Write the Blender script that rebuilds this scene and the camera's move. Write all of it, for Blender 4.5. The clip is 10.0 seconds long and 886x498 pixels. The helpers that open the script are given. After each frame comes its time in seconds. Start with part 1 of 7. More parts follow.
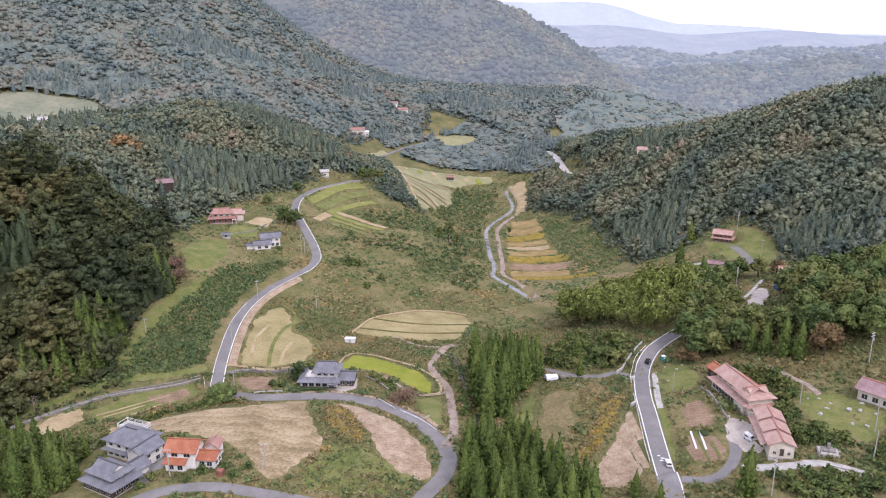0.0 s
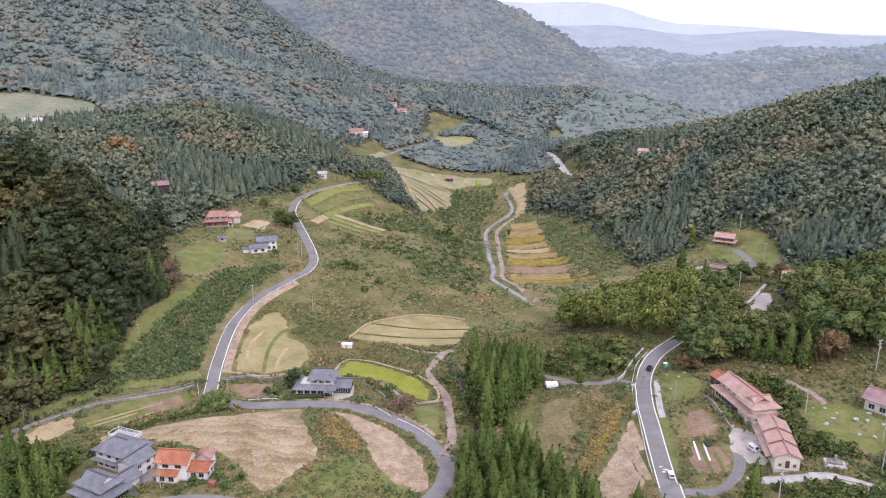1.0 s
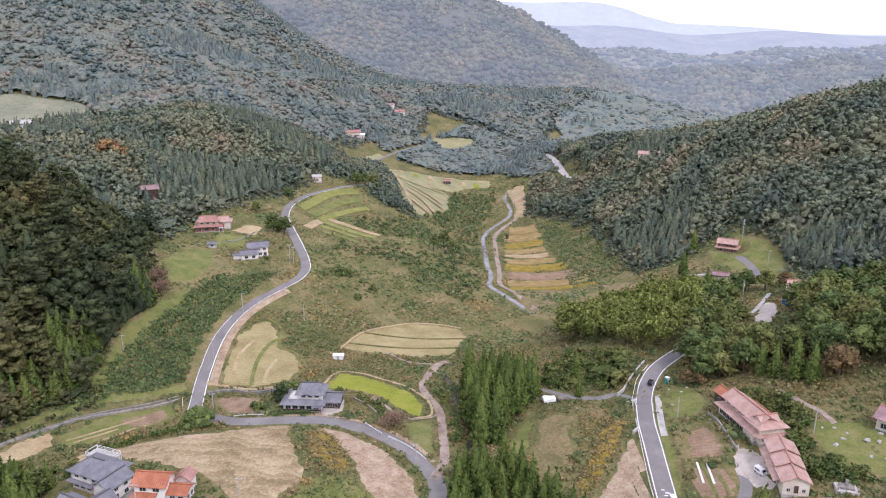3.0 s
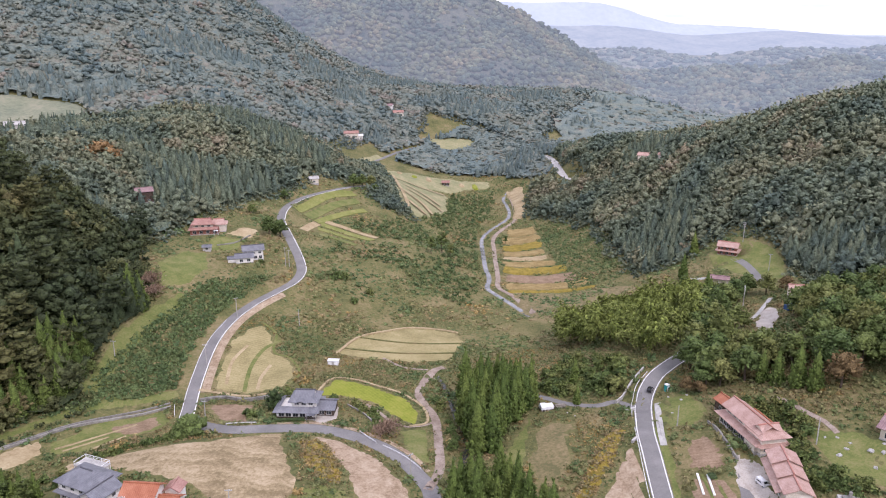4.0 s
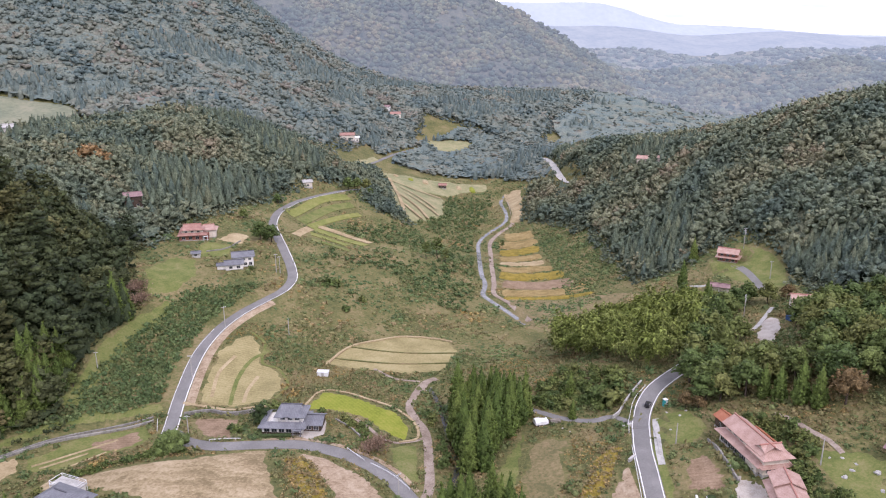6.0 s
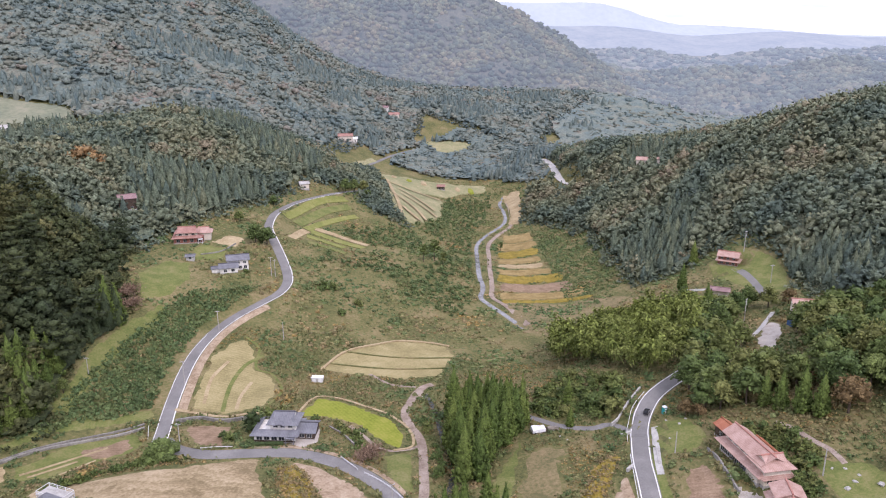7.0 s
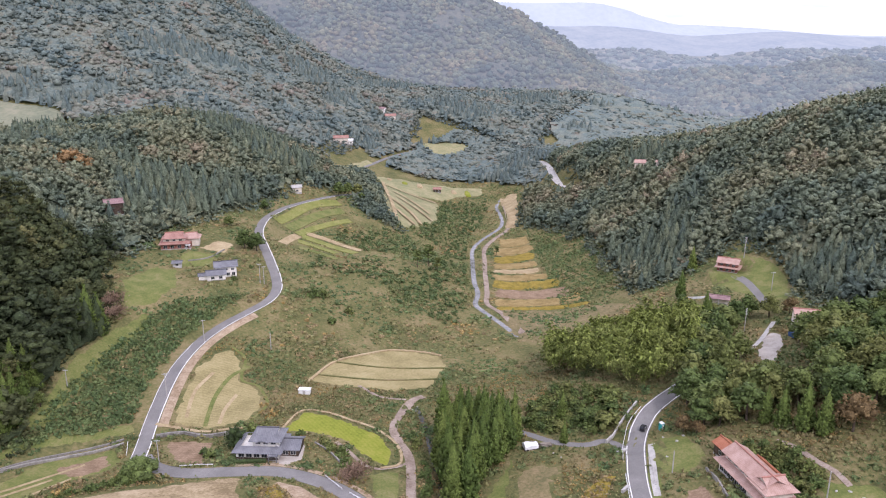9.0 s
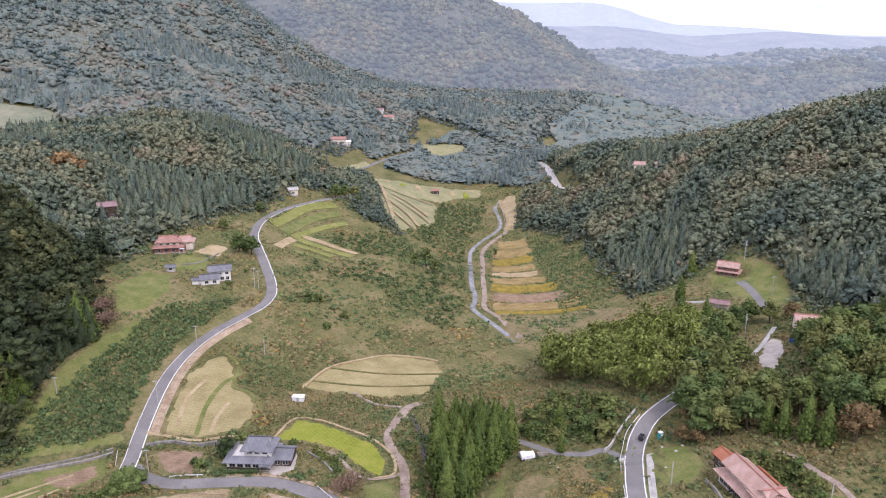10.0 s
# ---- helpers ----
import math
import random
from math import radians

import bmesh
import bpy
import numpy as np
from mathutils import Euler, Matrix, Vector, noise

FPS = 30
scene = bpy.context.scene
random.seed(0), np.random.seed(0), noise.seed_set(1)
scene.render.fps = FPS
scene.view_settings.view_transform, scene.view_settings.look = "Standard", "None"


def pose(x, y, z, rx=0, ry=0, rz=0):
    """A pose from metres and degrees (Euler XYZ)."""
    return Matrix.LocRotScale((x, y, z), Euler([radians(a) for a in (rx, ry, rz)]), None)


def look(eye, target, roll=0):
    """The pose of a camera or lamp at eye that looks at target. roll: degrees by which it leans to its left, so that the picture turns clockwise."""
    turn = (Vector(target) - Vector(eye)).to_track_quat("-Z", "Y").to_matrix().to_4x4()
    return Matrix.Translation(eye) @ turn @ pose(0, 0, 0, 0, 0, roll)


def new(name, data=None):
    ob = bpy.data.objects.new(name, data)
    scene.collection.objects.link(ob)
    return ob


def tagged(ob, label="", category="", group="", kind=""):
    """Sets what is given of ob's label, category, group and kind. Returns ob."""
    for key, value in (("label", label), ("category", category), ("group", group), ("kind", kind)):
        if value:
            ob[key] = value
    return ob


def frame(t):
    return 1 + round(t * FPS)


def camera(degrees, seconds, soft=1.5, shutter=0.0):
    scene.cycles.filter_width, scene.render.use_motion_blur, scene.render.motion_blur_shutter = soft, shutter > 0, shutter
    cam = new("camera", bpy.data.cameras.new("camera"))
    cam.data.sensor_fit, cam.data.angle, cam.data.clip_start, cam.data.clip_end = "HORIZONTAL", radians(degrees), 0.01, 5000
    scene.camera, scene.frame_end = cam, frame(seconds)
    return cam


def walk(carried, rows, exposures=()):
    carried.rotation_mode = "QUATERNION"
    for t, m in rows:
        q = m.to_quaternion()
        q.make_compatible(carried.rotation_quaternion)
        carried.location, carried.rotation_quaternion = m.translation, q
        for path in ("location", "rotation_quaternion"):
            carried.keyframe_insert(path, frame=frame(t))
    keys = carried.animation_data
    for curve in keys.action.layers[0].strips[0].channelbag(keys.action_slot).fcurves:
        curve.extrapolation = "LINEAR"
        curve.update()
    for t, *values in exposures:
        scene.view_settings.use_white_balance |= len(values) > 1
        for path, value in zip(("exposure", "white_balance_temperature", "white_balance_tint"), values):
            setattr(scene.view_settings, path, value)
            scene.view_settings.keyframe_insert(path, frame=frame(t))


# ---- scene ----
from mathutils.geometry import delaunay_2d_cdt

cam = camera(62.0, 10.0, soft=1.1)
# seconds, x, y, z, lean; the gimbal holds one heading and one tilt
ROWS = [
    (0, 0.00, 0.00, 150.00, 0.00),
    (0.5, 0.36, 2.63, 150.27, 0.01),
    (1, 0.76, 5.29, 150.39, 0.02),
    (1.5, 1.34, 7.95, 150.48, 0.03),
    (2, 1.86, 10.67, 150.64, 0.03),
    (2.5, 2.46, 13.28, 150.80, 0.04),
    (4, 4.56, 20.41, 151.43, 0.06),
    (4.5, 5.29, 22.62, 151.71, 0.07),
    (5, 6.03, 24.86, 151.91, 0.08),
    (5.5, 6.81, 27.09, 152.15, 0.09),
    (7, 9.08, 33.75, 152.79, 0.11),
    (7.5, 9.87, 35.98, 152.93, 0.12),
    (8, 10.67, 38.32, 153.09, 0.12),
    (8.5, 11.64, 40.67, 153.26, 0.12),
    (9, 12.61, 43.08, 153.48, 0.12),
    (9.5, 13.49, 45.50, 153.88, 0.11),
    (10, 14.27, 47.74, 154.14, 0.10),
]
walk(cam, [(t, pose(x, y, z, 74.1, 0, 0) @ pose(0, 0, 0, 0, 0, lean)) for t, x, y, z, lean in ROWS],
     exposures=[(0.0, 0.45, 6250, 26), (10.0, 0.45, 6250, 26)])

# ---- light: a bright overcast sky and a weak, wide sun ----
SUN_UP, SUN_TURN = radians(48), radians(150)
world = bpy.data.worlds.new("overcast_sky")
scene.world = world
world.use_nodes = True
wn, wl = world.node_tree.nodes, world.node_tree.links
wn.clear()


def wnode(kind, **inputs):
    n = wn.new(kind)
    for k, v in inputs.items():
        n.inputs[k].default_value = v
    return n


sky = wnode("ShaderNodeTexSky")
sky.sky_type, sky.sun_disc, sky.sun_elevation, sky.sun_rotation = "NISHITA", False, SUN_UP, SUN_TURN
dim = wn.new("ShaderNodeMix")
dim.data_type, dim.blend_type = "RGBA", "MULTIPLY"
dim.inputs[0].default_value = 1.0
dim.inputs[7].default_value = (0.10, 0.10, 0.10, 1)
wl.new(sky.outputs[0], dim.inputs[6])
place = wn.new("ShaderNodeTexCoord")
stretch = wn.new("ShaderNodeMapping")
stretch.inputs["Scale"].default_value = (3.2, 3.2, 26.0)
wl.new(place.outputs["Generated"], stretch.inputs[0])
puffs = wnode("ShaderNodeTexNoise", Scale=1.6, Detail=6.0, Roughness=0.6)
wl.new(stretch.outputs[0], puffs.inputs["Vector"])
cloud = wn.new("ShaderNodeValToRGB")
cloud.color_ramp.elements[0].position, cloud.color_ramp.elements[0].color = 0.36, (0.70, 0.80, 1.0, 1)
cloud.color_ramp.elements[1].position, cloud.color_ramp.elements[1].color = 0.56, (1.22, 1.24, 1.28, 1)
wl.new(puffs.outputs[0], cloud.inputs[0])
cover = wn.new("ShaderNodeMix")
cover.data_type = "RGBA"
cover.inputs[0].default_value = 0.88
wl.new(dim.outputs[2], cover.inputs[6])
wl.new(cloud.outputs[0], cover.inputs[7])
glow = wnode("ShaderNodeBackground", Strength=1.0)
wl.new(cover.outputs[2], glow.inputs[0])
wl.new(glow.outputs[0], wn.new("ShaderNodeOutputWorld").inputs[0])
sun = new("sun", bpy.data.lights.new("sun", "SUN"))
sun.data.energy, sun.data.angle, sun.data.color = 1.3, radians(14), (1.0, 0.95, 0.87)
sun.matrix_world = look((0, 0, 600), Vector((0, 0, 600)) - Vector((math.sin(SUN_TURN) * math.cos(SUN_UP), math.cos(SUN_TURN) * math.cos(SUN_UP), math.sin(SUN_UP))))

# ---- materials ----


def surface(name, dark, mid, light, size=6.0, fine=0.6, rough=0.9, bump=0.15, spec=0.2, rows=None, metal=0.0, random_tone=0.0):
    """A surface of three tones, mixed by a coarse and a fine noise (sizes in metres). rows: (width, x, y) of soft furrows or tile courses."""
    m = bpy.data.materials.new(name)
    m.use_nodes = True
    n, l = m.node_tree.nodes, m.node_tree.links
    p = n["Principled BSDF"]
    p.inputs["Roughness"].default_value, p.inputs["Specular IOR Level"].default_value, p.inputs["Metallic"].default_value = rough, spec, metal
    tc = n.new("ShaderNodeTexCoord")
    coarse, grain = n.new("ShaderNodeTexNoise"), n.new("ShaderNodeTexNoise")
    for tex, s, d in ((coarse, size, 5.0), (grain, fine, 4.0)):
        tex.inputs["Scale"].default_value, tex.inputs["Detail"].default_value, tex.inputs["Roughness"].default_value = 1.0 / s, d, 0.62
        l.new(tc.outputs["Object"], tex.inputs["Vector"])
    add = n.new("ShaderNodeMath")
    add.operation = "MULTIPLY_ADD"
    add.inputs[1].default_value = 0.75
    l.new(grain.outputs[0], add.inputs[0])
    scale = n.new("ShaderNodeMath")
    scale.operation = "MULTIPLY_ADD"
    scale.inputs[1].default_value, scale.inputs[2].default_value = 0.95, -0.35
    l.new(coarse.outputs[0], scale.inputs[0])
    l.new(scale.outputs[0], add.inputs[2])
    level = add
    height = grain
    if rows:
        mp = n.new("ShaderNodeVectorMath")
        mp.operation = "DOT_PRODUCT"
        mp.inputs[1].default_value = (rows[1], rows[2], 0)
        l.new(tc.outputs["Object"], mp.inputs[0])
        warp = n.new("ShaderNodeMath")
        warp.operation = "MULTIPLY_ADD"
        warp.inputs[1].default_value = rows[3] if len(rows) > 3 else 0.0
        l.new(coarse.outputs[0], warp.inputs[0])
        l.new(mp.outputs["Value"], warp.inputs[2])
        sn = n.new("ShaderNodeMath")
        sn.operation = "MULTIPLY"
        sn.inputs[1].default_value = 2 * math.pi / rows[0]
        l.new(warp.outputs[0], sn.inputs[0])
        si = n.new("ShaderNodeMath")
        si.operation = "SINE"
        l.new(sn.outputs[0], si.inputs[0])
        mixin = n.new("ShaderNodeMath")
        mixin.operation = "MULTIPLY_ADD"
        mixin.inputs[1].default_value = rows[4] if len(rows) > 4 else 0.1
        l.new(si.outputs[0], mixin.inputs[0])
        l.new(add.outputs[0], mixin.inputs[2])
        level = height = mixin
    if random_tone:
        info = n.new("ShaderNodeObjectInfo")
        rt = n.new("ShaderNodeMath")
        rt.operation = "MULTIPLY_ADD"
        rt.inputs[1].default_value = random_tone
        l.new(info.outputs["Random"], rt.inputs[0])
        l.new(level.outputs[0], rt.inputs[2])
        level = rt
    ramp = n.new("ShaderNodeValToRGB")
    e = ramp.color_ramp.elements
    e[0].position, e[0].color = 0.30, (*dark, 1)
    e[1].position, e[1].color = 0.72, (*light, 1)
    x = e.new(0.5)
    x.color = (*mid, 1)
    l.new(level.outputs[0], ramp.inputs[0])
    l.new(ramp.outputs[0], p.inputs["Base Color"])
    b = n.new("ShaderNodeBump")
    b.inputs["Strength"].default_value, b.inputs["Distance"].default_value = min(1.0, bump * 3), bump
    l.new(height.outputs[0], b.inputs["Height"])
    l.new(b.outputs[0], p.inputs["Normal"])
    return m


def foliage(name, tones, source, spread=0.5, rough=0.75, grain=0.7, relief=0.5, depth=0.5):
    """Leaves: the tone comes from the tree (its 'tone' value or the object), lightness varies from spray to spray and in clumps of leaves (grain, metres)."""
    m = bpy.data.materials.new(name)
    m.use_nodes = True
    n, l = m.node_tree.nodes, m.node_tree.links
    p = n["Principled BSDF"]
    p.inputs["Roughness"].default_value, p.inputs["Specular IOR Level"].default_value = rough, 0.2
    if source == "tone":
        a = n.new("ShaderNodeAttribute")
        a.attribute_name = "tone"
        out = a.outputs["Fac"]
    else:
        a = n.new("ShaderNodeObjectInfo")
        out = a.outputs["Random"]
    ramp = n.new("ShaderNodeValToRGB")
    e = ramp.color_ramp.elements
    e[0].position, e[0].color = 0.0, (*tones[0], 1)
    e[1].position, e[1].color = 1.0, (*tones[-1], 1)
    for i, c in enumerate(tones[1:-1]):
        x = e.new((i + 1) / (len(tones) - 1))
        x.color = (*c, 1)
    l.new(out, ramp.inputs[0])
    geo = n.new("ShaderNodeNewGeometry")
    k = n.new("ShaderNodeMapRange")
    k.inputs["To Min"].default_value, k.inputs["To Max"].default_value = 1 - spread, 1 + spread
    l.new(geo.outputs["Random Per Island"], k.inputs["Value"])
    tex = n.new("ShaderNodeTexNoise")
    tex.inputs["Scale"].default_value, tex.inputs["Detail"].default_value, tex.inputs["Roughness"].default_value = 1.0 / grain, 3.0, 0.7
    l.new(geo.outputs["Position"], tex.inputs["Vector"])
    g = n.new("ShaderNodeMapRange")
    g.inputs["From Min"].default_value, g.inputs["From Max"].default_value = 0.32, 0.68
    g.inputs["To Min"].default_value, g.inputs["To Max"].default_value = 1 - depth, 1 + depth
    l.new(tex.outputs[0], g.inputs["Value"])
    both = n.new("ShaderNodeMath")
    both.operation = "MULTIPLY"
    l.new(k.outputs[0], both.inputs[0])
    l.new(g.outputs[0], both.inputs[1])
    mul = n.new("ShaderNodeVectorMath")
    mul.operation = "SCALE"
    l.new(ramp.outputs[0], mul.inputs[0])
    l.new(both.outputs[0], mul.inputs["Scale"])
    l.new(mul.outputs[0], p.inputs["Base Color"])
    b = n.new("ShaderNodeBump")
    b.inputs["Strength"].default_value, b.inputs["Distance"].default_value = 0.9, relief
    l.new(tex.outputs[0], b.inputs["Height"])
    l.new(b.outputs[0], p.inputs["Normal"])
    return m


def plain(name, color, rough=0.6, spec=0.4, metal=0.0):
    c = Vector(color)
    return surface(name, tuple(c * 0.82), tuple(c), tuple(c * 1.12), 1.7, 0.15, rough, 0.004, spec, metal=metal)


M = {}
M["ground"] = surface("rough_grass", (0.078, 0.092, 0.034), (0.148, 0.142, 0.056), (0.250, 0.198, 0.104), 17, 1.3, 0.95, 0.5)
M["asphalt"] = surface("asphalt", (0.160, 0.156, 0.152), (0.198, 0.193, 0.188), (0.245, 0.238, 0.232), 7, 0.4, 0.85, 0.02)
M["dirt_road"] = surface("gravel_track", (0.20, 0.155, 0.12), (0.30, 0.24, 0.195), (0.40, 0.34, 0.29), 5, 0.5, 0.95, 0.06)
M["line"] = surface("white_road_paint", (0.55, 0.55, 0.54), (0.74, 0.74, 0.73), (0.82, 0.82, 0.81), 3, 0.3, 0.6, 0.005)
M["stubble"] = surface("mown_dry_grass", (0.19, 0.145, 0.080), (0.31, 0.242, 0.142), (0.44, 0.352, 0.232), 11, 0.9, 0.95, 0.08, rows=(5.2, 0.25, 0.97, 20, 0.06))
M["paddy"] = surface("rice_stubble", (0.215, 0.185, 0.085), (0.295, 0.25, 0.12), (0.375, 0.32, 0.17), 12, 0.8, 0.95, 0.1, rows=(1.6, 0.2, 0.98, 1, 0.04))
M["lime"] = surface("young_green_paddy", (0.155, 0.19, 0.022), (0.215, 0.245, 0.032), (0.28, 0.275, 0.06), 9, 0.8, 0.9, 0.1, rows=(1.4, 0.8, 0.6, 0.5, 0.05))
M["grass"] = surface("short_green_grass", (0.097, 0.125, 0.034), (0.151, 0.170, 0.052), (0.221, 0.205, 0.088), 6, 0.7, 0.9, 0.12)
M["soil"] = surface("brown_soil", (0.17, 0.115, 0.07), (0.25, 0.175, 0.115), (0.33, 0.24, 0.165), 5, 0.6, 0.95, 0.1, rows=(1.5, 0.2, 0.98, 0.6, 0.04))
M["pink"] = surface("cleared_pinkish_soil", (0.235, 0.170, 0.108), (0.345, 0.262, 0.180), (0.455, 0.368, 0.270), 4, 0.8, 0.95, 0.25)
M["yellow"] = surface("goldenrod_growth", (0.14, 0.115, 0.025), (0.25, 0.19, 0.035), (0.34, 0.25, 0.06), 4, 0.7, 0.95, 0.35)
M["ochre"] = surface("ochre_dry_weeds", (0.19, 0.14, 0.055), (0.28, 0.205, 0.085), (0.36, 0.275, 0.135), 6, 0.8, 0.95, 0.25)
M["tan"] = surface("pale_dry_field", (0.26, 0.20, 0.11), (0.37, 0.29, 0.17), (0.46, 0.38, 0.24), 9, 0.9, 0.95, 0.12)
# upland grass, its green greyed to imitate haze
M["upland"] = surface("hazy_upland_grass", (0.150, 0.175, 0.125), (0.205, 0.220, 0.150), (0.270, 0.265, 0.190), 22, 3.0, 0.95, 0.2)
M["far_field"] = surface("distant_terraced_grass", (0.185, 0.205, 0.105), (0.265, 0.255, 0.135), (0.350, 0.315, 0.185), 14, 2.2, 0.95, 0.2)
M["terrace"] = surface("terrace_grass", (0.150, 0.175, 0.050), (0.200, 0.215, 0.062), (0.265, 0.250, 0.095), 7, 1.2, 0.95, 0.2)
M["dry_grass"] = surface("dull_dry_grass", (0.125, 0.120, 0.055), (0.200, 0.165, 0.082), (0.285, 0.215, 0.125), 8, 1.0, 0.95, 0.3)
M["gravel"] = surface("pale_gravel_yard", (0.33, 0.29, 0.25), (0.44, 0.40, 0.355), (0.52, 0.48, 0.43), 4, 0.4, 0.95, 0.04)
M["stone"] = surface("grey_stone", (0.13, 0.125, 0.11), (0.22, 0.21, 0.19), (0.32, 0.305, 0.28), 2.5, 0.5, 0.9, 0.12, random_tone=0.1)
M["concrete"] = surface("weathered_concrete", (0.30, 0.29, 0.275), (0.42, 0.41, 0.39), (0.52, 0.51, 0.49), 2.5, 0.3, 0.85, 0.03)
M["water"] = surface("shallow_stream", (0.10, 0.10, 0.09), (0.17, 0.17, 0.165), (0.26, 0.26, 0.26), 5, 0.8, 0.25, 0.03, 0.5)
M["dark_water"] = surface("shaded_creek", (0.012, 0.014, 0.012), (0.022, 0.026, 0.022), (0.035, 0.04, 0.034), 4, 0.6, 0.3, 0.03, 0.4)
M["bark"] = surface("bark", (0.05, 0.038, 0.028), (0.09, 0.07, 0.052), (0.15, 0.12, 0.095), 1.2, 0.2, 0.95, 0.05)
M["pale_bark"] = surface("pale_bark", (0.16, 0.14, 0.12), (0.25, 0.22, 0.19), (0.33, 0.30, 0.26), 1.2, 0.2, 0.95, 0.05)
TILE = dict(size=2.5, fine=0.3, rough=0.55, bump=0.05, spec=0.35, rows=(0.55, 1, 0, 0.0, 0.06))
M["tile_grey"] = surface("grey_roof_tiles", (0.115, 0.118, 0.135), (0.165, 0.17, 0.19), (0.225, 0.23, 0.25), **TILE)
M["tile_pink"] = surface("faded_red_roof_tiles", (0.31, 0.185, 0.150), (0.41, 0.265, 0.220), (0.49, 0.34, 0.295), **TILE)
M["tile_red"] = surface("red_brown_roof_tiles", (0.25, 0.125, 0.10), (0.34, 0.185, 0.15), (0.42, 0.25, 0.21), **TILE)
M["tile_orange"] = surface("orange_roof_tiles", (0.27, 0.088, 0.045), (0.36, 0.130, 0.068), (0.44, 0.19, 0.11), **TILE)
M["tile_mauve"] = surface("dull_mauve_roof", (0.19, 0.115, 0.12), (0.27, 0.175, 0.175), (0.35, 0.24, 0.235), **TILE)
M["ridge_grey"] = plain("grey_ridge_tiles", (0.10, 0.10, 0.115))
M["ridge_red"] = plain("red_ridge_tiles", (0.40, 0.19, 0.15))
M["plaster"] = surface("white_plaster", (0.60, 0.58, 0.54), (0.74, 0.72, 0.68), (0.80, 0.79, 0.76), 2.2, 0.3, 0.85, 0.01)
M["cream"] = surface("cream_plaster", (0.52, 0.46, 0.38), (0.64, 0.575, 0.49), (0.72, 0.66, 0.575), 2.2, 0.3, 0.85, 0.01)
M["timber"] = surface("dark_timber_boards", (0.035, 0.026, 0.02), (0.07, 0.05, 0.038), (0.115, 0.085, 0.065), 1.4, 0.2, 0.8, 0.02, rows=(0.4, 1, 1, 0, 0.08))
M["red_board"] = surface("red_brown_boards", (0.16, 0.06, 0.045), (0.24, 0.10, 0.075), (0.31, 0.15, 0.115), 1.4, 0.2, 0.8, 0.02, rows=(0.4, 1, 1, 0, 0.08))
M["glass"] = plain("window_glass", (0.03, 0.035, 0.042), 0.08, 0.6)
M["frame"] = plain("aluminium_window_frame", (0.42, 0.42, 0.41), 0.45, 0.5)
M["white_metal"] = plain("white_painted_metal", (0.76, 0.77, 0.78), 0.4, 0.5)
M["teal"] = plain("teal_plastic", (0.02, 0.30, 0.30), 0.5)
M["blue_sheet"] = plain("blue_tarpaulin", (0.035, 0.085, 0.19), 0.5)
M["rubber"] = plain("black_rubber", (0.02, 0.02, 0.02), 0.8)
M["black_paint"] = plain("black_car_paint", (0.018, 0.018, 0.02), 0.25, 0.5)
M["white_paint"] = plain("white_car_paint", (0.78, 0.79, 0.80), 0.25, 0.5)
M["pole"] = plain("grey_concrete_pole", (0.40, 0.385, 0.365), 0.85, 0.2)
M["steel"] = plain("galvanised_steel", (0.45, 0.46, 0.47), 0.45, 0.5, 0.3)
GREENS = [(0.037, 0.052, 0.024), (0.050, 0.066, 0.028), (0.067, 0.080, 0.032), (0.091, 0.096, 0.036), (0.121, 0.110, 0.044), (0.146, 0.110, 0.054), (0.178, 0.098, 0.052)]
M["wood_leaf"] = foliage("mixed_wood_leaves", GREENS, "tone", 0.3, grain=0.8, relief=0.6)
# mountain leaves: strong haze put into the colours, paler and bluer than near woods
M["hazy_far_leaf"] = foliage("hazy_mountain_leaves", [(0.101, 0.143, 0.145), (0.121, 0.161, 0.150), (0.147, 0.177, 0.152), (0.178, 0.190, 0.150), (0.202, 0.186, 0.154), (0.220, 0.177, 0.150)], "tone", 0.10, grain=2.2, relief=0.8, depth=0.30)
# mid-distance leaves: the same palette idea with less haze mixed into the colours
M["hazy_hill_leaf"] = foliage("hazy_hill_leaves", [(0.087, 0.121, 0.097), (0.114, 0.148, 0.104), (0.146, 0.172, 0.111), (0.186, 0.195, 0.118), (0.224, 0.199, 0.130), (0.240, 0.179, 0.130)], "tone", 0.22, grain=1.2, relief=1.0, depth=0.52)
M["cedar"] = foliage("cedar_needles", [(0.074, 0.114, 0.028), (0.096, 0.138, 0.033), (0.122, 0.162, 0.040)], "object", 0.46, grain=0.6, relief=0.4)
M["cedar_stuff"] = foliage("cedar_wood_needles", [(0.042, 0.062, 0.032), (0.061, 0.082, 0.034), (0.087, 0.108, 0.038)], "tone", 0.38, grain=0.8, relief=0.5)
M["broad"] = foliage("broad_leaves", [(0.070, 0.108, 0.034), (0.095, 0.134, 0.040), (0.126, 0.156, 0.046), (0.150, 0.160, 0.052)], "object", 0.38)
M["light_leaf"] = foliage("light_green_leaves", [(0.110, 0.150, 0.045), (0.130, 0.165, 0.050)], "object", 0.35)
M["rust"] = foliage("rusty_autumn_leaves", [(0.140, 0.102, 0.046), (0.175, 0.118, 0.056)], "object", 0.4)
M["orange_leaf"] = foliage("orange_autumn_leaves", [(0.26, 0.165, 0.075), (0.28, 0.18, 0.085)], "object", 0.4)
M["russet"] = foliage("bare_reddish_twigs", [(0.22, 0.150, 0.105), (0.26, 0.180, 0.13)], "object", 0.35)
M["bamboo"] = foliage("bamboo_leaves", [(0.125, 0.160, 0.036), (0.165, 0.200, 0.048), (0.205, 0.235, 0.07)], "tone", 0.4, grain=1.6, relief=0.3, depth=0.45)
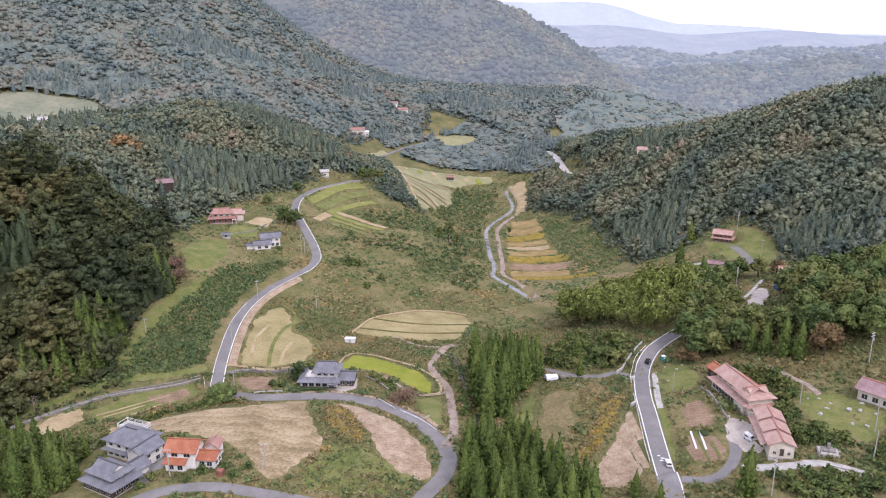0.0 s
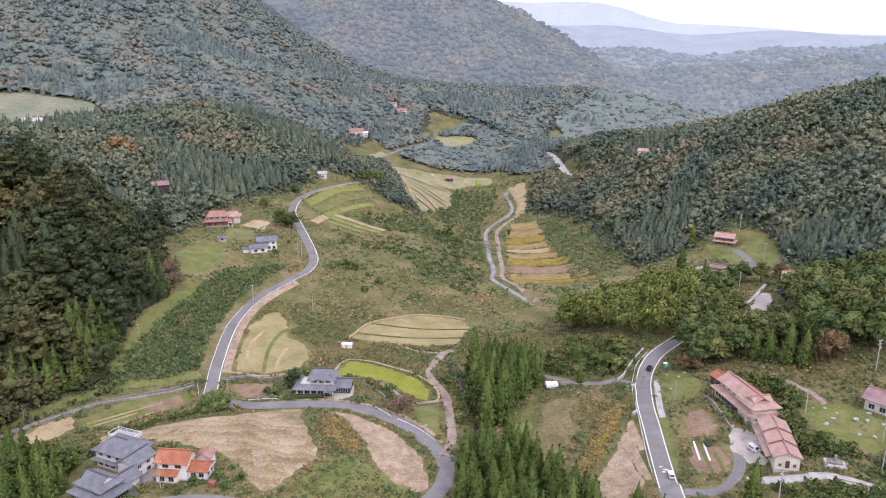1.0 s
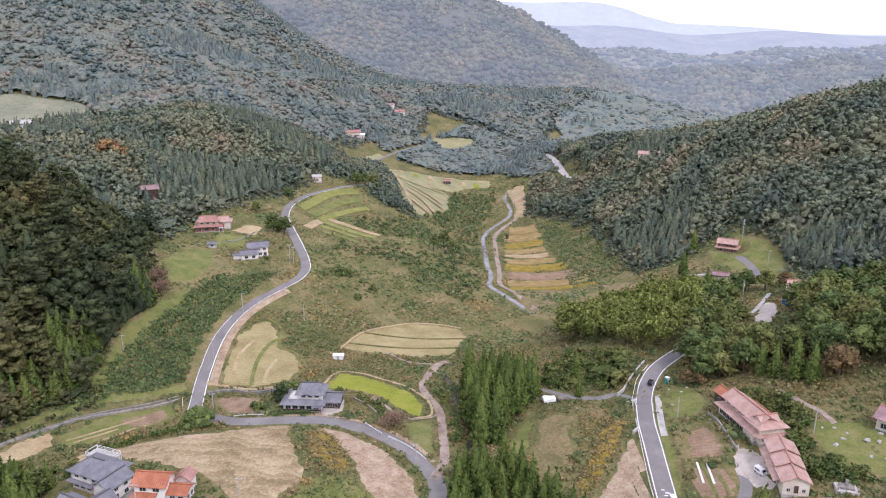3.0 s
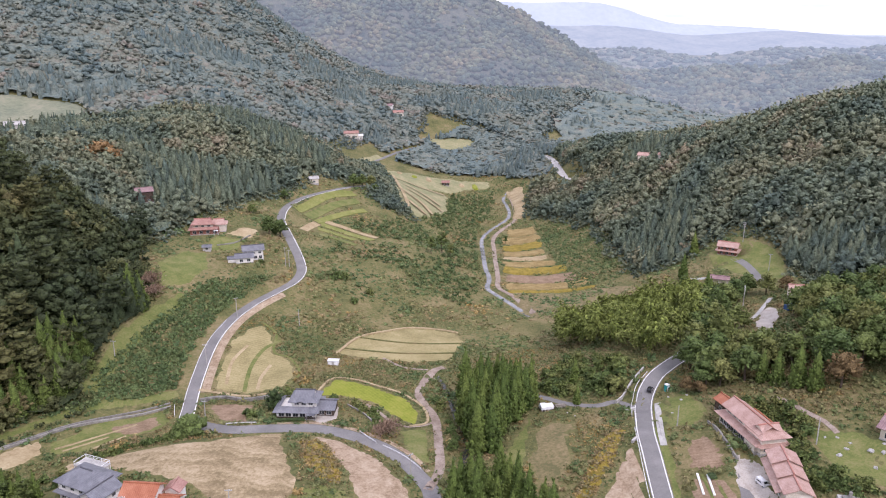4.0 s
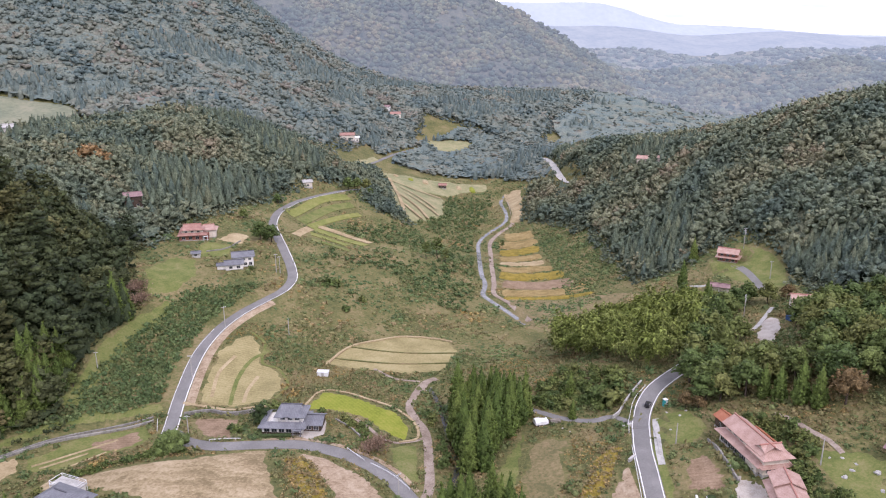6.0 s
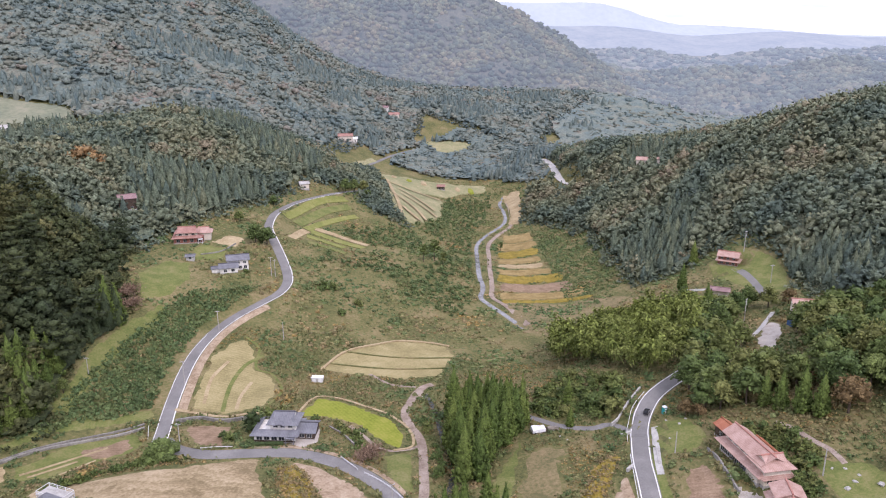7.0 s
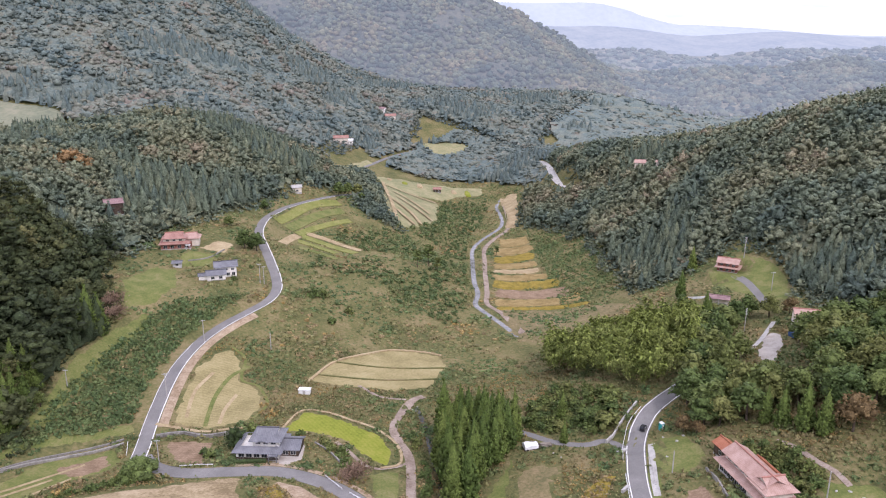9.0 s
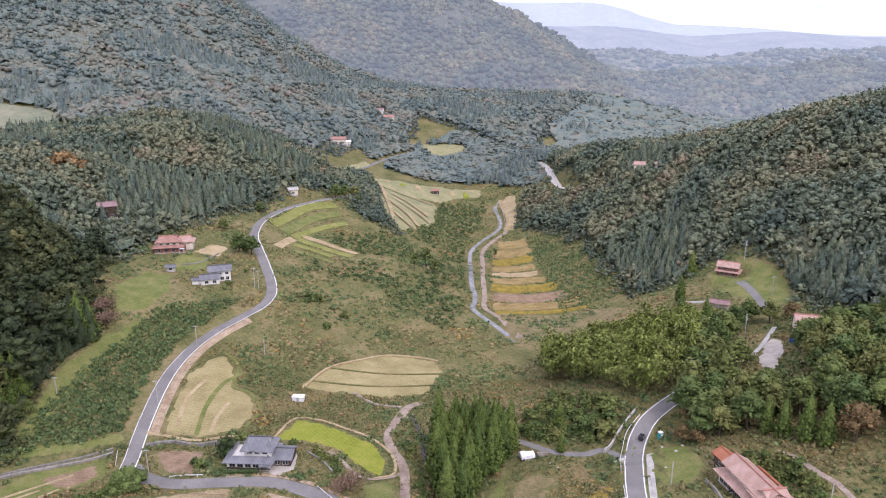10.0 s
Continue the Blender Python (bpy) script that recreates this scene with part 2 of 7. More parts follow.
M["weeds"] = foliage("weeds_and_scrub", [(0.081, 0.128, 0.050), (0.107, 0.148, 0.056), (0.142, 0.165, 0.064), (0.186, 0.170, 0.075), (0.243, 0.185, 0.095), (0.300, 0.210, 0.075)], "tone", 0.3)
M["hedge"] = foliage("clipped_hedge", [(0.03, 0.05, 0.018), (0.045, 0.068, 0.022)], "object", 0.5)

# ---- the lie of the land: spot heights (x, y, z) along roads, stream, terraces and ridges ----
VALLEY = [
    (-105, 262, 19), (-89, 262, 21), (-94, 295, 26), (-93, 321, 28), (-82, 348, 30), (-65, 381, 33), (-73, 402, 36),
    (-88, 470, 45), (-87, 509, 47), (-66, 555, 46), (-79, 300, 24), (-79, 273, 21.5), (-57, 304, 20), (-37, 281, 23),
    (-43, 243, 25), (-23, 232, 26), (-9, 222, 26), (-4, 211, 26), (-8, 190, 26), (0, 254, 21.5), (-5, 271, 22), (2, 304, 17.5),
    (-10, 362, 13), (14, 349, 12.5), (-29, 377, 19), (-120, 240, 20), (-124, 225, 21), (-56, 226, 28), (-80, 225, 28),
]
SLOPES = [
    (-118, 361, 42), (-137, 387, 45), (-114, 410, 45), (-103, 417, 46), (-103, 383, 40), (-128, 409, 47), (-103, 477, 50),
    (-73, 485, 38), (-61, 479, 32), (-37, 460, 29), (4, 484, 18), (-14, 563, 25), (-35, 599, 37), (9, 721, 15),
    (-39, 720, 27), (-85, 719, 41), (-50, 794, 36), (-92, 800, 51), (15, 883, 37), (-49, 922, 58), (31, 438, 8),
    (34, 548, 3), (57, 616, 2), (44, 700, 5), (76, 710, 10), (62, 515, 5), (48, 421, 9), (98, 442, 11), (42, 743, 12), (40, 330, 13),
]
EAST = [
    (82, 253, 35), (91, 277, 34), (84, 270, 34), (66, 224, 33), (71, 215, 33.5), (76, 200, 34), (70, 180, 34), (86, 229, 36.5),
    (89, 191, 38), (112, 210, 43), (115, 198, 42), (140, 190, 46), (58, 253, 26), (43, 227, 28), (42, 253, 26), (95, 214, 38.5),
    (77, 292, 34), (110, 262, 43), (155, 312, 46), (143, 370, 36), (157, 403, 40), (160, 240, 60), (30, 200, 24), (50, 190, 26), (22, 258, 22),
]
WEST = [
    (-203, 465, 78), (-194, 424, 71), (-132, 312, 38), (-147, 263, 29), (-127, 255, 22), (-161, 312, 53), (-141, 294, 40),
    (-165, 333, 57), (-183, 355, 68), (-149, 345, 50), (-161, 418, 51), (-155, 440, 56), (-129, 488, 58), (-110, 510, 54),
    (-161, 524, 74), (-351, 656, 95), (-220, 562, 84), (-178, 558, 88), (-260, 420, 90), (-240, 300, 80), (-115, 300, 25), (-110, 335, 30), (-105, 194, 25), (-72, 190, 29), (-50, 180, 29),
]
RIDGES = [
    (247, 501, 100), (226, 587, 80), (225, 490, 81), (233, 437, 82), (196, 458, 65), (203, 377, 63), (181, 372, 46),
    (216, 686, 57), (147, 650, 57), (122, 666, 48), (175, 524, 56), (165, 601, 54), (115, 740, 35), (118, 652, 32),
    (320, 420, 100), (300, 560, 108), (280, 700, 75), (300, 300, 85), (150, 800, 40),
]
MOUNTAINS = [
    (-345, 712, 124), (-318, 775, 144), (-262, 767, 123), (-200, 734, 98), (-185, 925, 122), (-132, 837, 80), (-56, 987, 77),
    (-95, 1101, 93), (51, 955, 63), (86, 936, 53), (205, 1261, 78), (290, 1230, 72), (350, 1150, 42), (430, 1080, 20), (520, 1300, 12), (-275, 985, 195), (-420, 1050, 290),
    (-520, 850, 230), (-600, 500, 150), (-450, 300, 130), (330, 1000, 28), (-150, 1400, 110), (600, 800, 60), (500, 400, 130),
]
APPROACH = [(-200, 150, 30), (-110, 150, 28), (0, 150, 26), (100, 150, 40), (200, 150, 60), (-300, 0, 50), (0, 0, 26), (250, 0, 70), (0, -400, 40), (-600, -300, 90), (600, -300, 90)]


class Land:
    """A smooth sheet through the spot heights (thin plate), with far hills beyond."""

    def __init__(self):
        p = np.array(VALLEY + SLOPES + EAST + WEST + RIDGES + MOUNTAINS + APPROACH, float)
        self.at, n = p[:, :2] / 100, len(p)
        k = self.kernel(self.at, self.at) + 0.012 * np.eye(n)
        side = np.hstack([np.ones((n, 1)), self.at])
        full = np.block([[k, side], [side.T, np.zeros((3, 3))]])
        self.w = np.linalg.solve(full, np.concatenate([p[:, 2], np.zeros(3)]))

    @staticmethod
    def kernel(a, b):
        r2 = ((a[:, None, :] - b[None, :, :]) ** 2).sum(-1)
        return 0.5 * r2 * np.log(r2 + 1e-9)

    def near(self, x, y):
        q = np.stack([x, y], -1) / 100
        n = len(self.at)
        return self.kernel(q, self.at) @ self.w[:n] + self.w[n] + q @ self.w[n + 1:]

    def far(self, x, y):
        """Rolling hills down to the plain, and the long mountain ahead."""
        base = 6 + 0.002 * (y - 1200)
        hills = 5 * np.sin(x / 210 + y / 380) * np.cos(y / 260 - x / 700) + 3 * np.sin(x / 90 - y / 170 + 1)
        back = 120 * np.exp(-((np.hypot(x, y - 600) - 2300) / 900) ** 2) * (y < 0)
        return base + hills + back

    def __call__(self, x, y):
        x, y = np.atleast_1d(np.asarray(x, float)), np.atleast_1d(np.asarray(y, float))
        shape = x.shape
        x, y = x.ravel(), y.ravel()
        away = np.maximum(np.maximum((y - 1150) / 350, (np.abs(x) - 480) / 300), (-250 - y) / 400)
        s = np.clip(away, 0, 1)
        s = s * s * (3 - 2 * s)
        z = np.empty_like(x)
        for i in range(0, len(x), 20000):
            j = slice(i, i + 20000)
            lim = self.near(np.clip(x[j], -800, 800), np.clip(y[j], -700, 1550))
            z[j] = (1 - s[j]) * lim + s[j] * self.far(x[j], y[j])
        return z.reshape(shape)


land = Land()

# ---- roads, pads and the graded ground ----
ROAD_WEST = [(-8, 168), (-6.2, 179.4), (-0.7, 189.7), (1.5, 197.3), (1.1, 206.6), (-2.9, 214.7), (-9.4, 224.4), (-18.6, 233.2), (-29.2, 239.5), (-39.8, 242.8),
             (-52, 242), (-65.6, 241), (-77, 246.5), (-85.5, 257)]
ROAD_HILL = [(-86, 252), (-88, 262), (-90.6, 275.4), (-92, 289.4), (-93.5, 313.3), (-91.4, 333.3), (-85.6, 348.2), (-77.1, 362.6), (-70.9, 374.3), (-69.3, 386.9),
             (-72.6, 401.4), (-79.3, 418.5), (-86.7, 436.1), (-93.5, 454.5), (-95.6, 481.6), (-91.9, 503.5), (-83.2, 524.5), (-66, 555.3), (-50, 580)]
ROAD_EAST = [(60, 150), (62, 171), (63.1, 182.2), (64.9, 197.3), (66.7, 213.8), (68.1, 226.3), (70.6, 238.4), (73.1, 248.2), (76.6, 256.7), (81.5, 265), (87.8, 271.8), (94, 277), (104, 284)]
ROAD_LOWER = [(-88, 172), (-81.6, 177.5), (-76.4, 179.7), (-68.9, 180.8), (-60.7, 180.1), (-52.3, 178.2), (-40.9, 175.8), (-22, 172), (-7, 172)]
TRACK = [(0.2, 207), (3.5, 217.5), (3.2, 235.6), (1.9, 255.2), (-2, 265.8), (-4.8, 275.6), (-2.9, 289.1), (0.3, 303), (5, 309)]
DRIVE = [(66, 178.6), (72.6, 176.2), (78.6, 178.4), (83.5, 186.3), (85.6, 193.8), (88.8, 201.4)]
DRIVE_EAST = [(82, 177.5), (94.1, 175.7), (101.5, 175.4), (109.9, 168.9)]
LOWER_DRIVE = [(70, 246.5), (65.3, 255.1), (59, 255.5), (49.2, 259.8), (41.5, 267.2), (36.6, 272.2)]
ROAD_FAR = [(-90, 690), (-78, 704), (-50.6, 784.6), (-34, 825), (-20, 850)]
ROAD_NORTH = [(112, 800), (114.9, 783), (114.5, 739.7), (110, 681.4), (112.2, 662), (122, 646)]
STREAM = [(50.6, 386.4), (43.2, 407.5), (34.9, 429.1), (31.2, 440.8), (33.4, 457.9), (32, 480.8), (33.2, 535.3), (35.4, 573.6), (47.2, 611.5), (60.7, 639.5), (62.8, 662.9), (61.5, 703.8), (68, 725)]
STREAM_TRACK = [(53, 390), (44, 425), (38, 441), (39, 460), (40, 500), (42, 540), (44, 575), (54, 606), (66, 630), (68, 660), (68, 700)]
CREEK = [(2, 300), (5.7, 284.2), (9.9, 255.1), (12.3, 238.2), (11.3, 222), (14, 205)]


def resample(points, step):
    p = np.array(points, float)
    # Catmull-Rom between the given points
    q = np.vstack([2 * p[0] - p[1], p, 2 * p[-1] - p[-2]])
    out = []
    for i in range(len(p) - 1):
        a, b, c, d = q[i:i + 4]
        k = max(2, int(np.linalg.norm(c - b) / step) + 1)
        for s in np.arange(k) / k:
            out.append(0.5 * ((2 * b) + (c - a) * s + (2 * a - 5 * b + 4 * c - d) * s * s + (3 * b - a - 3 * c + d) * s ** 3))
    return np.array(out + [p[-1]])


GRADES = []          # (points, heights, half width, shoulder)


def grade(points, half, shoulder, drop=0.0):
    p = resample(points, 3.0)
    z = land(p[:, 0], p[:, 1])
    k = np.array([1, 2, 3, 4, 3, 2, 1]) / 16
    z = np.convolve(np.pad(z, 3, mode="edge"), k, mode="valid") - drop
    GRADES.append((p, z, half, shoulder))


for pts, half in ((ROAD_WEST, 2.6), (ROAD_HILL, 2.6), (ROAD_EAST, 3.0), (ROAD_LOWER, 2.3), (TRACK, 1.6), (DRIVE, 1.8), (DRIVE_EAST, 1.8), (LOWER_DRIVE, 1.7), (ROAD_FAR, 3), (ROAD_NORTH, 3)):
    grade(pts, half, 4.0)
for pts, half, drop in ((STREAM, 1.6, 0.9), (CREEK, 1.0, 1.4)):
    grade(pts, half, 2.5, drop)
# level house plots: x, y, reach
PLOTS = [(-43, 254, 11), (-98, 203, 11), (-96, 184, 8), (-75, 193, 9), (97, 215, 10), (95, 190, 8), (-97, 390, 9), (-127, 416, 11), (157, 402, 8), (141, 368, 6), (131, 199, 7)]


def ground(x, y):
    x, y = np.atleast_1d(np.asarray(x, float)), np.atleast_1d(np.asarray(y, float))
    z = land(x, y)
    flat_x, flat_y, flat_z = x.ravel(), y.ravel(), z.ravel().copy()
    for px, py, reach in PLOTS:
        d = np.hypot(flat_x - px, flat_y - py)
        w = np.clip((reach + 5 - d) / 6, 0, 1)
        w = w * w * (3 - 2 * w)
        flat_z += w * (land(px, py)[0] - flat_z)
    for p, h, half, shoulder in GRADES:
        near = np.where((flat_x > p[:, 0].min() - 12) & (flat_x < p[:, 0].max() + 12) & (flat_y > p[:, 1].min() - 12) & (flat_y < p[:, 1].max() + 12))[0]
        for j in range(0, len(near), 30000):
            i = near[j:j + 30000]
            a, v = p[:-1], p[1:] - p[:-1]
            dx, dy = flat_x[i, None] - a[:, 0], flat_y[i, None] - a[:, 1]
            s = np.clip((dx * v[:, 0] + dy * v[:, 1]) / (v ** 2).sum(1), 0, 1)
            d2 = (dx - s * v[:, 0]) ** 2 + (dy - s * v[:, 1]) ** 2
            k = d2.argmin(1)
            r = np.arange(len(i))
            d, sk = np.sqrt(d2[r, k]), s[r, k]
            zc = h[k] + sk * (h[k + 1] - h[k])
            w = np.clip((half + 1.0 + shoulder - d) / shoulder, 0, 1)
            w = w * w * (3 - 2 * w)
            flat_z[i] += w * (zc - flat_z[i])
    return flat_z.reshape(x.shape)


def gz(x, y):
    return float(ground(x, y)[0])


def mesh_object(name, verts, faces, material, smooth=False):
    me = bpy.data.meshes.new(name)
    me.from_pydata([tuple(v) for v in verts], [], [tuple(f) for f in faces])
    me.update()
    if smooth:
        me.polygons.foreach_set("use_smooth", [True] * len(me.polygons))
    me.materials.append(material)
    return new(name, me)


def axis(inner_lo, inner_hi, step, lo, hi, grow=1.07):
    a = list(np.arange(inner_lo, inner_hi + 0.01, step))
    s = step
    while a[-1] < hi:
        s *= grow
        a.append(a[-1] + s)
    s = step
    while a[0] > lo:
        s *= grow
        a.insert(0, a[0] - s)
    return np.array(a)


gx, gy = axis(-150, 160, 2.0, -4700, 4700, 1.08), axis(170, 330, 2.0, -4700, 4900, 1.025)
if len(gy) > 700:
    gy = axis(170, 330, 1.8, -4700, 4900, 1.03)
GX, GY = np.meshgrid(gx, gy)
GZ = ground(GX, GY)
nx, ny = len(gx), len(gy)
idx = np.arange(nx * ny).reshape(ny, nx)
quads = np.stack([idx[:-1, :-1], idx[:-1, 1:], idx[1:, 1:], idx[1:, :-1]], -1).reshape(-1, 4)
tagged(mesh_object("ground", np.stack([GX, GY, GZ], -1).reshape(-1, 3), quads, M["ground"], True), "rough green and brown grassland of a hilly valley", "ground", kind="structure")


OUTLINES = []          # edges of all fields, to keep plants off them
FIELD_LINES = []


def ribbon(name, points, left, right, material, lift, label="", category="", kind="structure", step=1.5, thick=0.0, parent=None):
    """A strip along points, from left to right of them (metres), laid on the ground. thick: its side faces."""
    if name.startswith(("field", "bank_soil", "path", "lane")):
        FIELD_LINES.append((points, max(abs(left), abs(right))))
    p = resample(points, step)
    t = np.gradient(p, axis=0)
    t /= np.linalg.norm(t, axis=1)[:, None]
    nrm = np.stack([-t[:, 1], t[:, 0]], 1)
    cols = np.linspace(left, right, max(2, int(abs(right - left) / 1.6) + 1))
    v = []
    for c in cols:
        q = p - nrm * c
        v.append(np.column_stack([q, ground(q[:, 0], q[:, 1]) + lift]))
    if thick:
        for c in (cols[-1], cols[0]):
            q = p - nrm * c
            v.append(np.column_stack([q, ground(q[:, 0], q[:, 1]) + lift - thick]))
    n, m = len(p), len(v)
    v = np.vstack(v)
    f = []
    for j in range(m if thick else m - 1):
        for i in range(n - 1):
            k = (j + 1) % m
            f.append((j * n + i, k * n + i, k * n + i + 1, j * n + i + 1))
    ob = mesh_object(name, v, f, material)
    if parent:
        ob.parent = parent
        return ob
    return tagged(ob, label, category, kind=kind)


road_w = ribbon("road_west", ROAD_WEST, -2.6, 2.6, M["asphalt"], 0.10, "narrow grey asphalt lane past the farmhouse", "road", thick=0.3)
road_h = ribbon("road_hill", ROAD_HILL, -2.6, 2.6, M["asphalt"], 0.14, "winding grey asphalt road up the valley side", "road", thick=0.3)
road_e = ribbon("road_east", ROAD_EAST, -3.0, 3.0, M["asphalt"], 0.12, "two-lane grey asphalt road with white edge lines", "road", thick=0.3)
ribbon("road_lower", ROAD_LOWER, -2.2, 2.2, M["asphalt"], 0.08, "grey asphalt lane below the houses", "road", thick=0.3)
ribbon("track", TRACK, -1.5, 1.5, M["dirt_road"], 0.10, "pale pinkish gravel farm track beside the paddy", "track", thick=0.2)
ribbon("driveway_yard", DRIVE, -1.6, 1.6, M["asphalt"], 0.08, "curved grey driveway to the long house", "driveway", thick=0.2)
ribbon("driveway_east", DRIVE_EAST, -1.7, 1.7, M["concrete"], 0.08, "concrete drive past the barn", "driveway", thick=0.2)
ribbon("driveway_lower", LOWER_DRIVE, -1.4, 1.4, M["asphalt"], 0.08, "narrow worn lane down to the meadow", "driveway", thick=0.2)
ribbon("road_far", ROAD_FAR, -2.6, 2.6, M["asphalt"], 0.3, "distant grey road by the far farm", "road", step=4)
ribbon("road_north", ROAD_NORTH, -3.4, 3.4, M["concrete"], 0.3, "pale distant road between wooded hills", "road", step=4)
ribbon("stream", STREAM, -1.5, 1.5, M["water"], 0.12, "narrow greyish stream in a stony channel", "stream", step=3)
ribbon("bank_track", STREAM_TRACK, -1.5, 1.5, M["dirt_road"], 0.14, "pale dirt track along the stream bank", "track", step=3)
ribbon("creek", CREEK, -0.9, 0.9, M["dark_water"], 0.12, "dark narrow creek between bushes", "creek", step=2)
ribbon("lane_house", [(156, 350), (158, 360), (160, 375), (160, 386), (158, 394)], -1.8, 1.8, M["asphalt"], 0.12, "grey lane up to the small hill house", "lane")
ribbon("lane_yard", [(127, 296), (134.8, 306), (143, 318), (148.5, 326)], -0.9, 0.9, M["concrete"], 0.36, "pale concrete lane beside the gravel yard", "lane")
ribbon("lane_garden", [(77.5, 247), (76, 241), (72.9, 227), (71.6, 219)], -1.0, 1.0, M["concrete"], 0.14, "narrow concrete lane beside the road", "lane")
ribbon("path_loop", [(-21.6, 317), (-17.4, 312), (-12.1, 306), (-5.6, 304.6), (-1.7, 304)], -0.8, 0.8, M["dirt_road"], 0.16, "pale dirt path below the terraced paddy", "path")
ribbon("path_paddy", [(-23, 263.2), (-17.5, 256.4), (-12.9, 250.2), (-8, 247.6), (-2, 250), (1.8, 253)], -0.7, 0.7, M["dirt_road"], 0.2, "pale dirt path round the green paddy", "path")
ribbon("path_soil", [(-89, 277.4), (-82, 275.5), (-70, 271.8), (-63, 273), (-57, 274)], -0.7, 0.7, M["tan"], 0.25, "pale dry path along the paddy wall", "path")
ribbon("path_hill", [(108, 231), (111, 226.6), (113.4, 219.5), (116, 213.3), (116.8, 207.7)], -0.8, 0.8, M["dirt_road"], 0.2, "pale dirt path up the grassy slope", "path")
ribbon("bank_soil", ROAD_HILL[2:8], 2.8, 6.2, M["pink"], 0.08, "bare pinkish soil bank below the hill road", "bank")
ribbon("verge_dirt", ROAD_WEST[5:11], 2.9, 4.6, M["pink"], 0.07, "dry pinkish verge beside the lane", "verge")
# edge lines belong to their roads
ribbon("edge_line", ROAD_HILL, 2.15, 2.5, M["line"], 0.17, parent=road_h)
ribbon("edge_line", ROAD_HILL[:6], -2.45, -2.25, M["line"], 0.17, parent=road_h)
ribbon("edge_line", ROAD_EAST, 2.45, 2.75, M["line"], 0.155, parent=road_e)
ribbon("edge_line", ROAD_EAST, -2.75, -2.45, M["line"], 0.155, parent=road_e)


def inside(p, poly):
    x, y = p[:, 0], p[:, 1]
    c = np.zeros(len(p), bool)
    q = np.array(poly, float)
    for (x0, y0), (x1, y1) in zip(q, np.roll(q, -1, 0)):
        hit = ((y0 > y) != (y1 > y)) & (x < (x1 - x0) * (y - y0) / (y1 - y0 + 1e-12) + x0)
        c ^= hit
    return c


def patch(name, outline, material, label, category="field", lift=0.09, wobble=0.5, kind="structure", step=1.6, grid=0.0):
    """A field: a sheet on the ground inside an outline with rounded corners and an uneven edge."""
    p = np.array(outline + [outline[0]], float)
    pts = []
    for a, b in zip(p[:-1], p[1:]):
        k = max(1, int(np.linalg.norm(b - a) / step))
        pts += [a + (b - a) * q / k for q in range(k)]
    pts = np.array(pts)
    for _ in range(2):
        pts = (np.roll(pts, 1, 0) + 2 * pts + np.roll(pts, -1, 0)) / 4
    t = np.roll(pts, -1, 0) - np.roll(pts, 1, 0)
    out = np.stack([t[:, 1], -t[:, 0]], 1) / (np.linalg.norm(t, axis=1)[:, None] + 1e-6)
    k = np.array([noise.noise(Vector((x / 9, y / 9, 3.3))) * 1.5 + noise.noise(Vector((x / 2.6, y / 2.6, 8.1))) * 0.9 + noise.noise(Vector((x / 1.1, y / 1.1, 1.1))) * 0.4 for x, y in pts])
    pts = pts + out * (k * wobble * 1.3)[:, None]
    n = len(pts)
    OUTLINES.append((name, pts))
    lo, hi = pts.min(0), pts.max(0)
    g = grid or max(2.0, math.sqrt((hi[0] - lo[0]) * (hi[1] - lo[1])) / 26)
    X, Y = np.meshgrid(np.arange(lo[0] + g / 2, hi[0], g), np.arange(lo[1] + g / 2, hi[1], g))
    q = np.stack([X.ravel(), Y.ravel()], 1)
    q = q[inside(q, pts)]
    q = q[[np.hypot(*(pts - c).T).min() > g * 0.45 for c in q]] if len(q) else q
    co, _, tri = delaunay_2d_cdt([Vector(c) for c in np.vstack([pts, q])], [], [list(range(n))], 1, 1e-4)[:3]
    co = np.array([c[:] for c in co])
    z = ground(co[:, 0], co[:, 1]) + lift
    rim = np.array([np.hypot(*(pts - c).T).min() < 0.05 for c in co])
    z[rim] -= lift + 0.12
    return tagged(mesh_object(name, np.column_stack([co, z]), tri, material, True), label, category, kind=kind)


patch("field_mound", [(-119, 220), (-113, 230), (-95, 230.5), (-71, 232.5), (-56.7, 237.5), (-48, 239.5), (-44, 226), (-39, 212), (-36.5, 203), (-40, 195), (-46, 184), (-52, 184), (-60.4, 197.1), (-69, 203.5), (-92.9, 215.5), (-108, 221)], M["stubble"], "mown dry tan grass field on a low mound")
patch("field_paddy_west", [(-83.5, 277), (-86, 296), (-86.5, 315), (-83, 328), (-77, 333), (-71, 326), (-68, 311), (-60, 307.5), (-54, 293), (-57, 279), (-69, 273.5)], M["paddy"], "harvested olive-tan rice paddy")
ribbon("field_green_strip", [(-71, 275.5), (-72.5, 285), (-73.5, 298), (-72, 312), (-67, 322)], -0.8, 0.8, M["grass"], 0.25, "narrow green grass strip in the paddy", "field")
ribbon("field_dirt_strip", [(-79.5, 281), (-81.5, 298), (-79, 313)], -0.7, 0.7, M["tan"], 0.25, "pale dirt strip in the paddy", "field")
ribbon("field_dirt_strip", [(-66.5, 277), (-67.5, 288), (-66.5, 300)], -0.7, 0.7, M["tan"], 0.25, "pale dirt strip in the paddy", "field")
ribbon("field_rim", [(-77, 334), (-70, 327), (-67.5, 311.5), (-60, 308.5), (-53.5, 294), (-56, 279)], -0.6, 0.6, M["grass"], 0.2, "green grassy rim of the paddy", "field")
patch("field_lime", [(-43, 271), (-38.5, 287), (-30, 285), (-21.9, 279.4), (-10, 271.6), (-3.1, 261), (-2.4, 252), (-7.2, 249.5), (-14.9, 257.3), (-20.9, 265.5), (-32.4, 268.2)], M["lime"], "bright yellow-green rice paddy with pale rim")
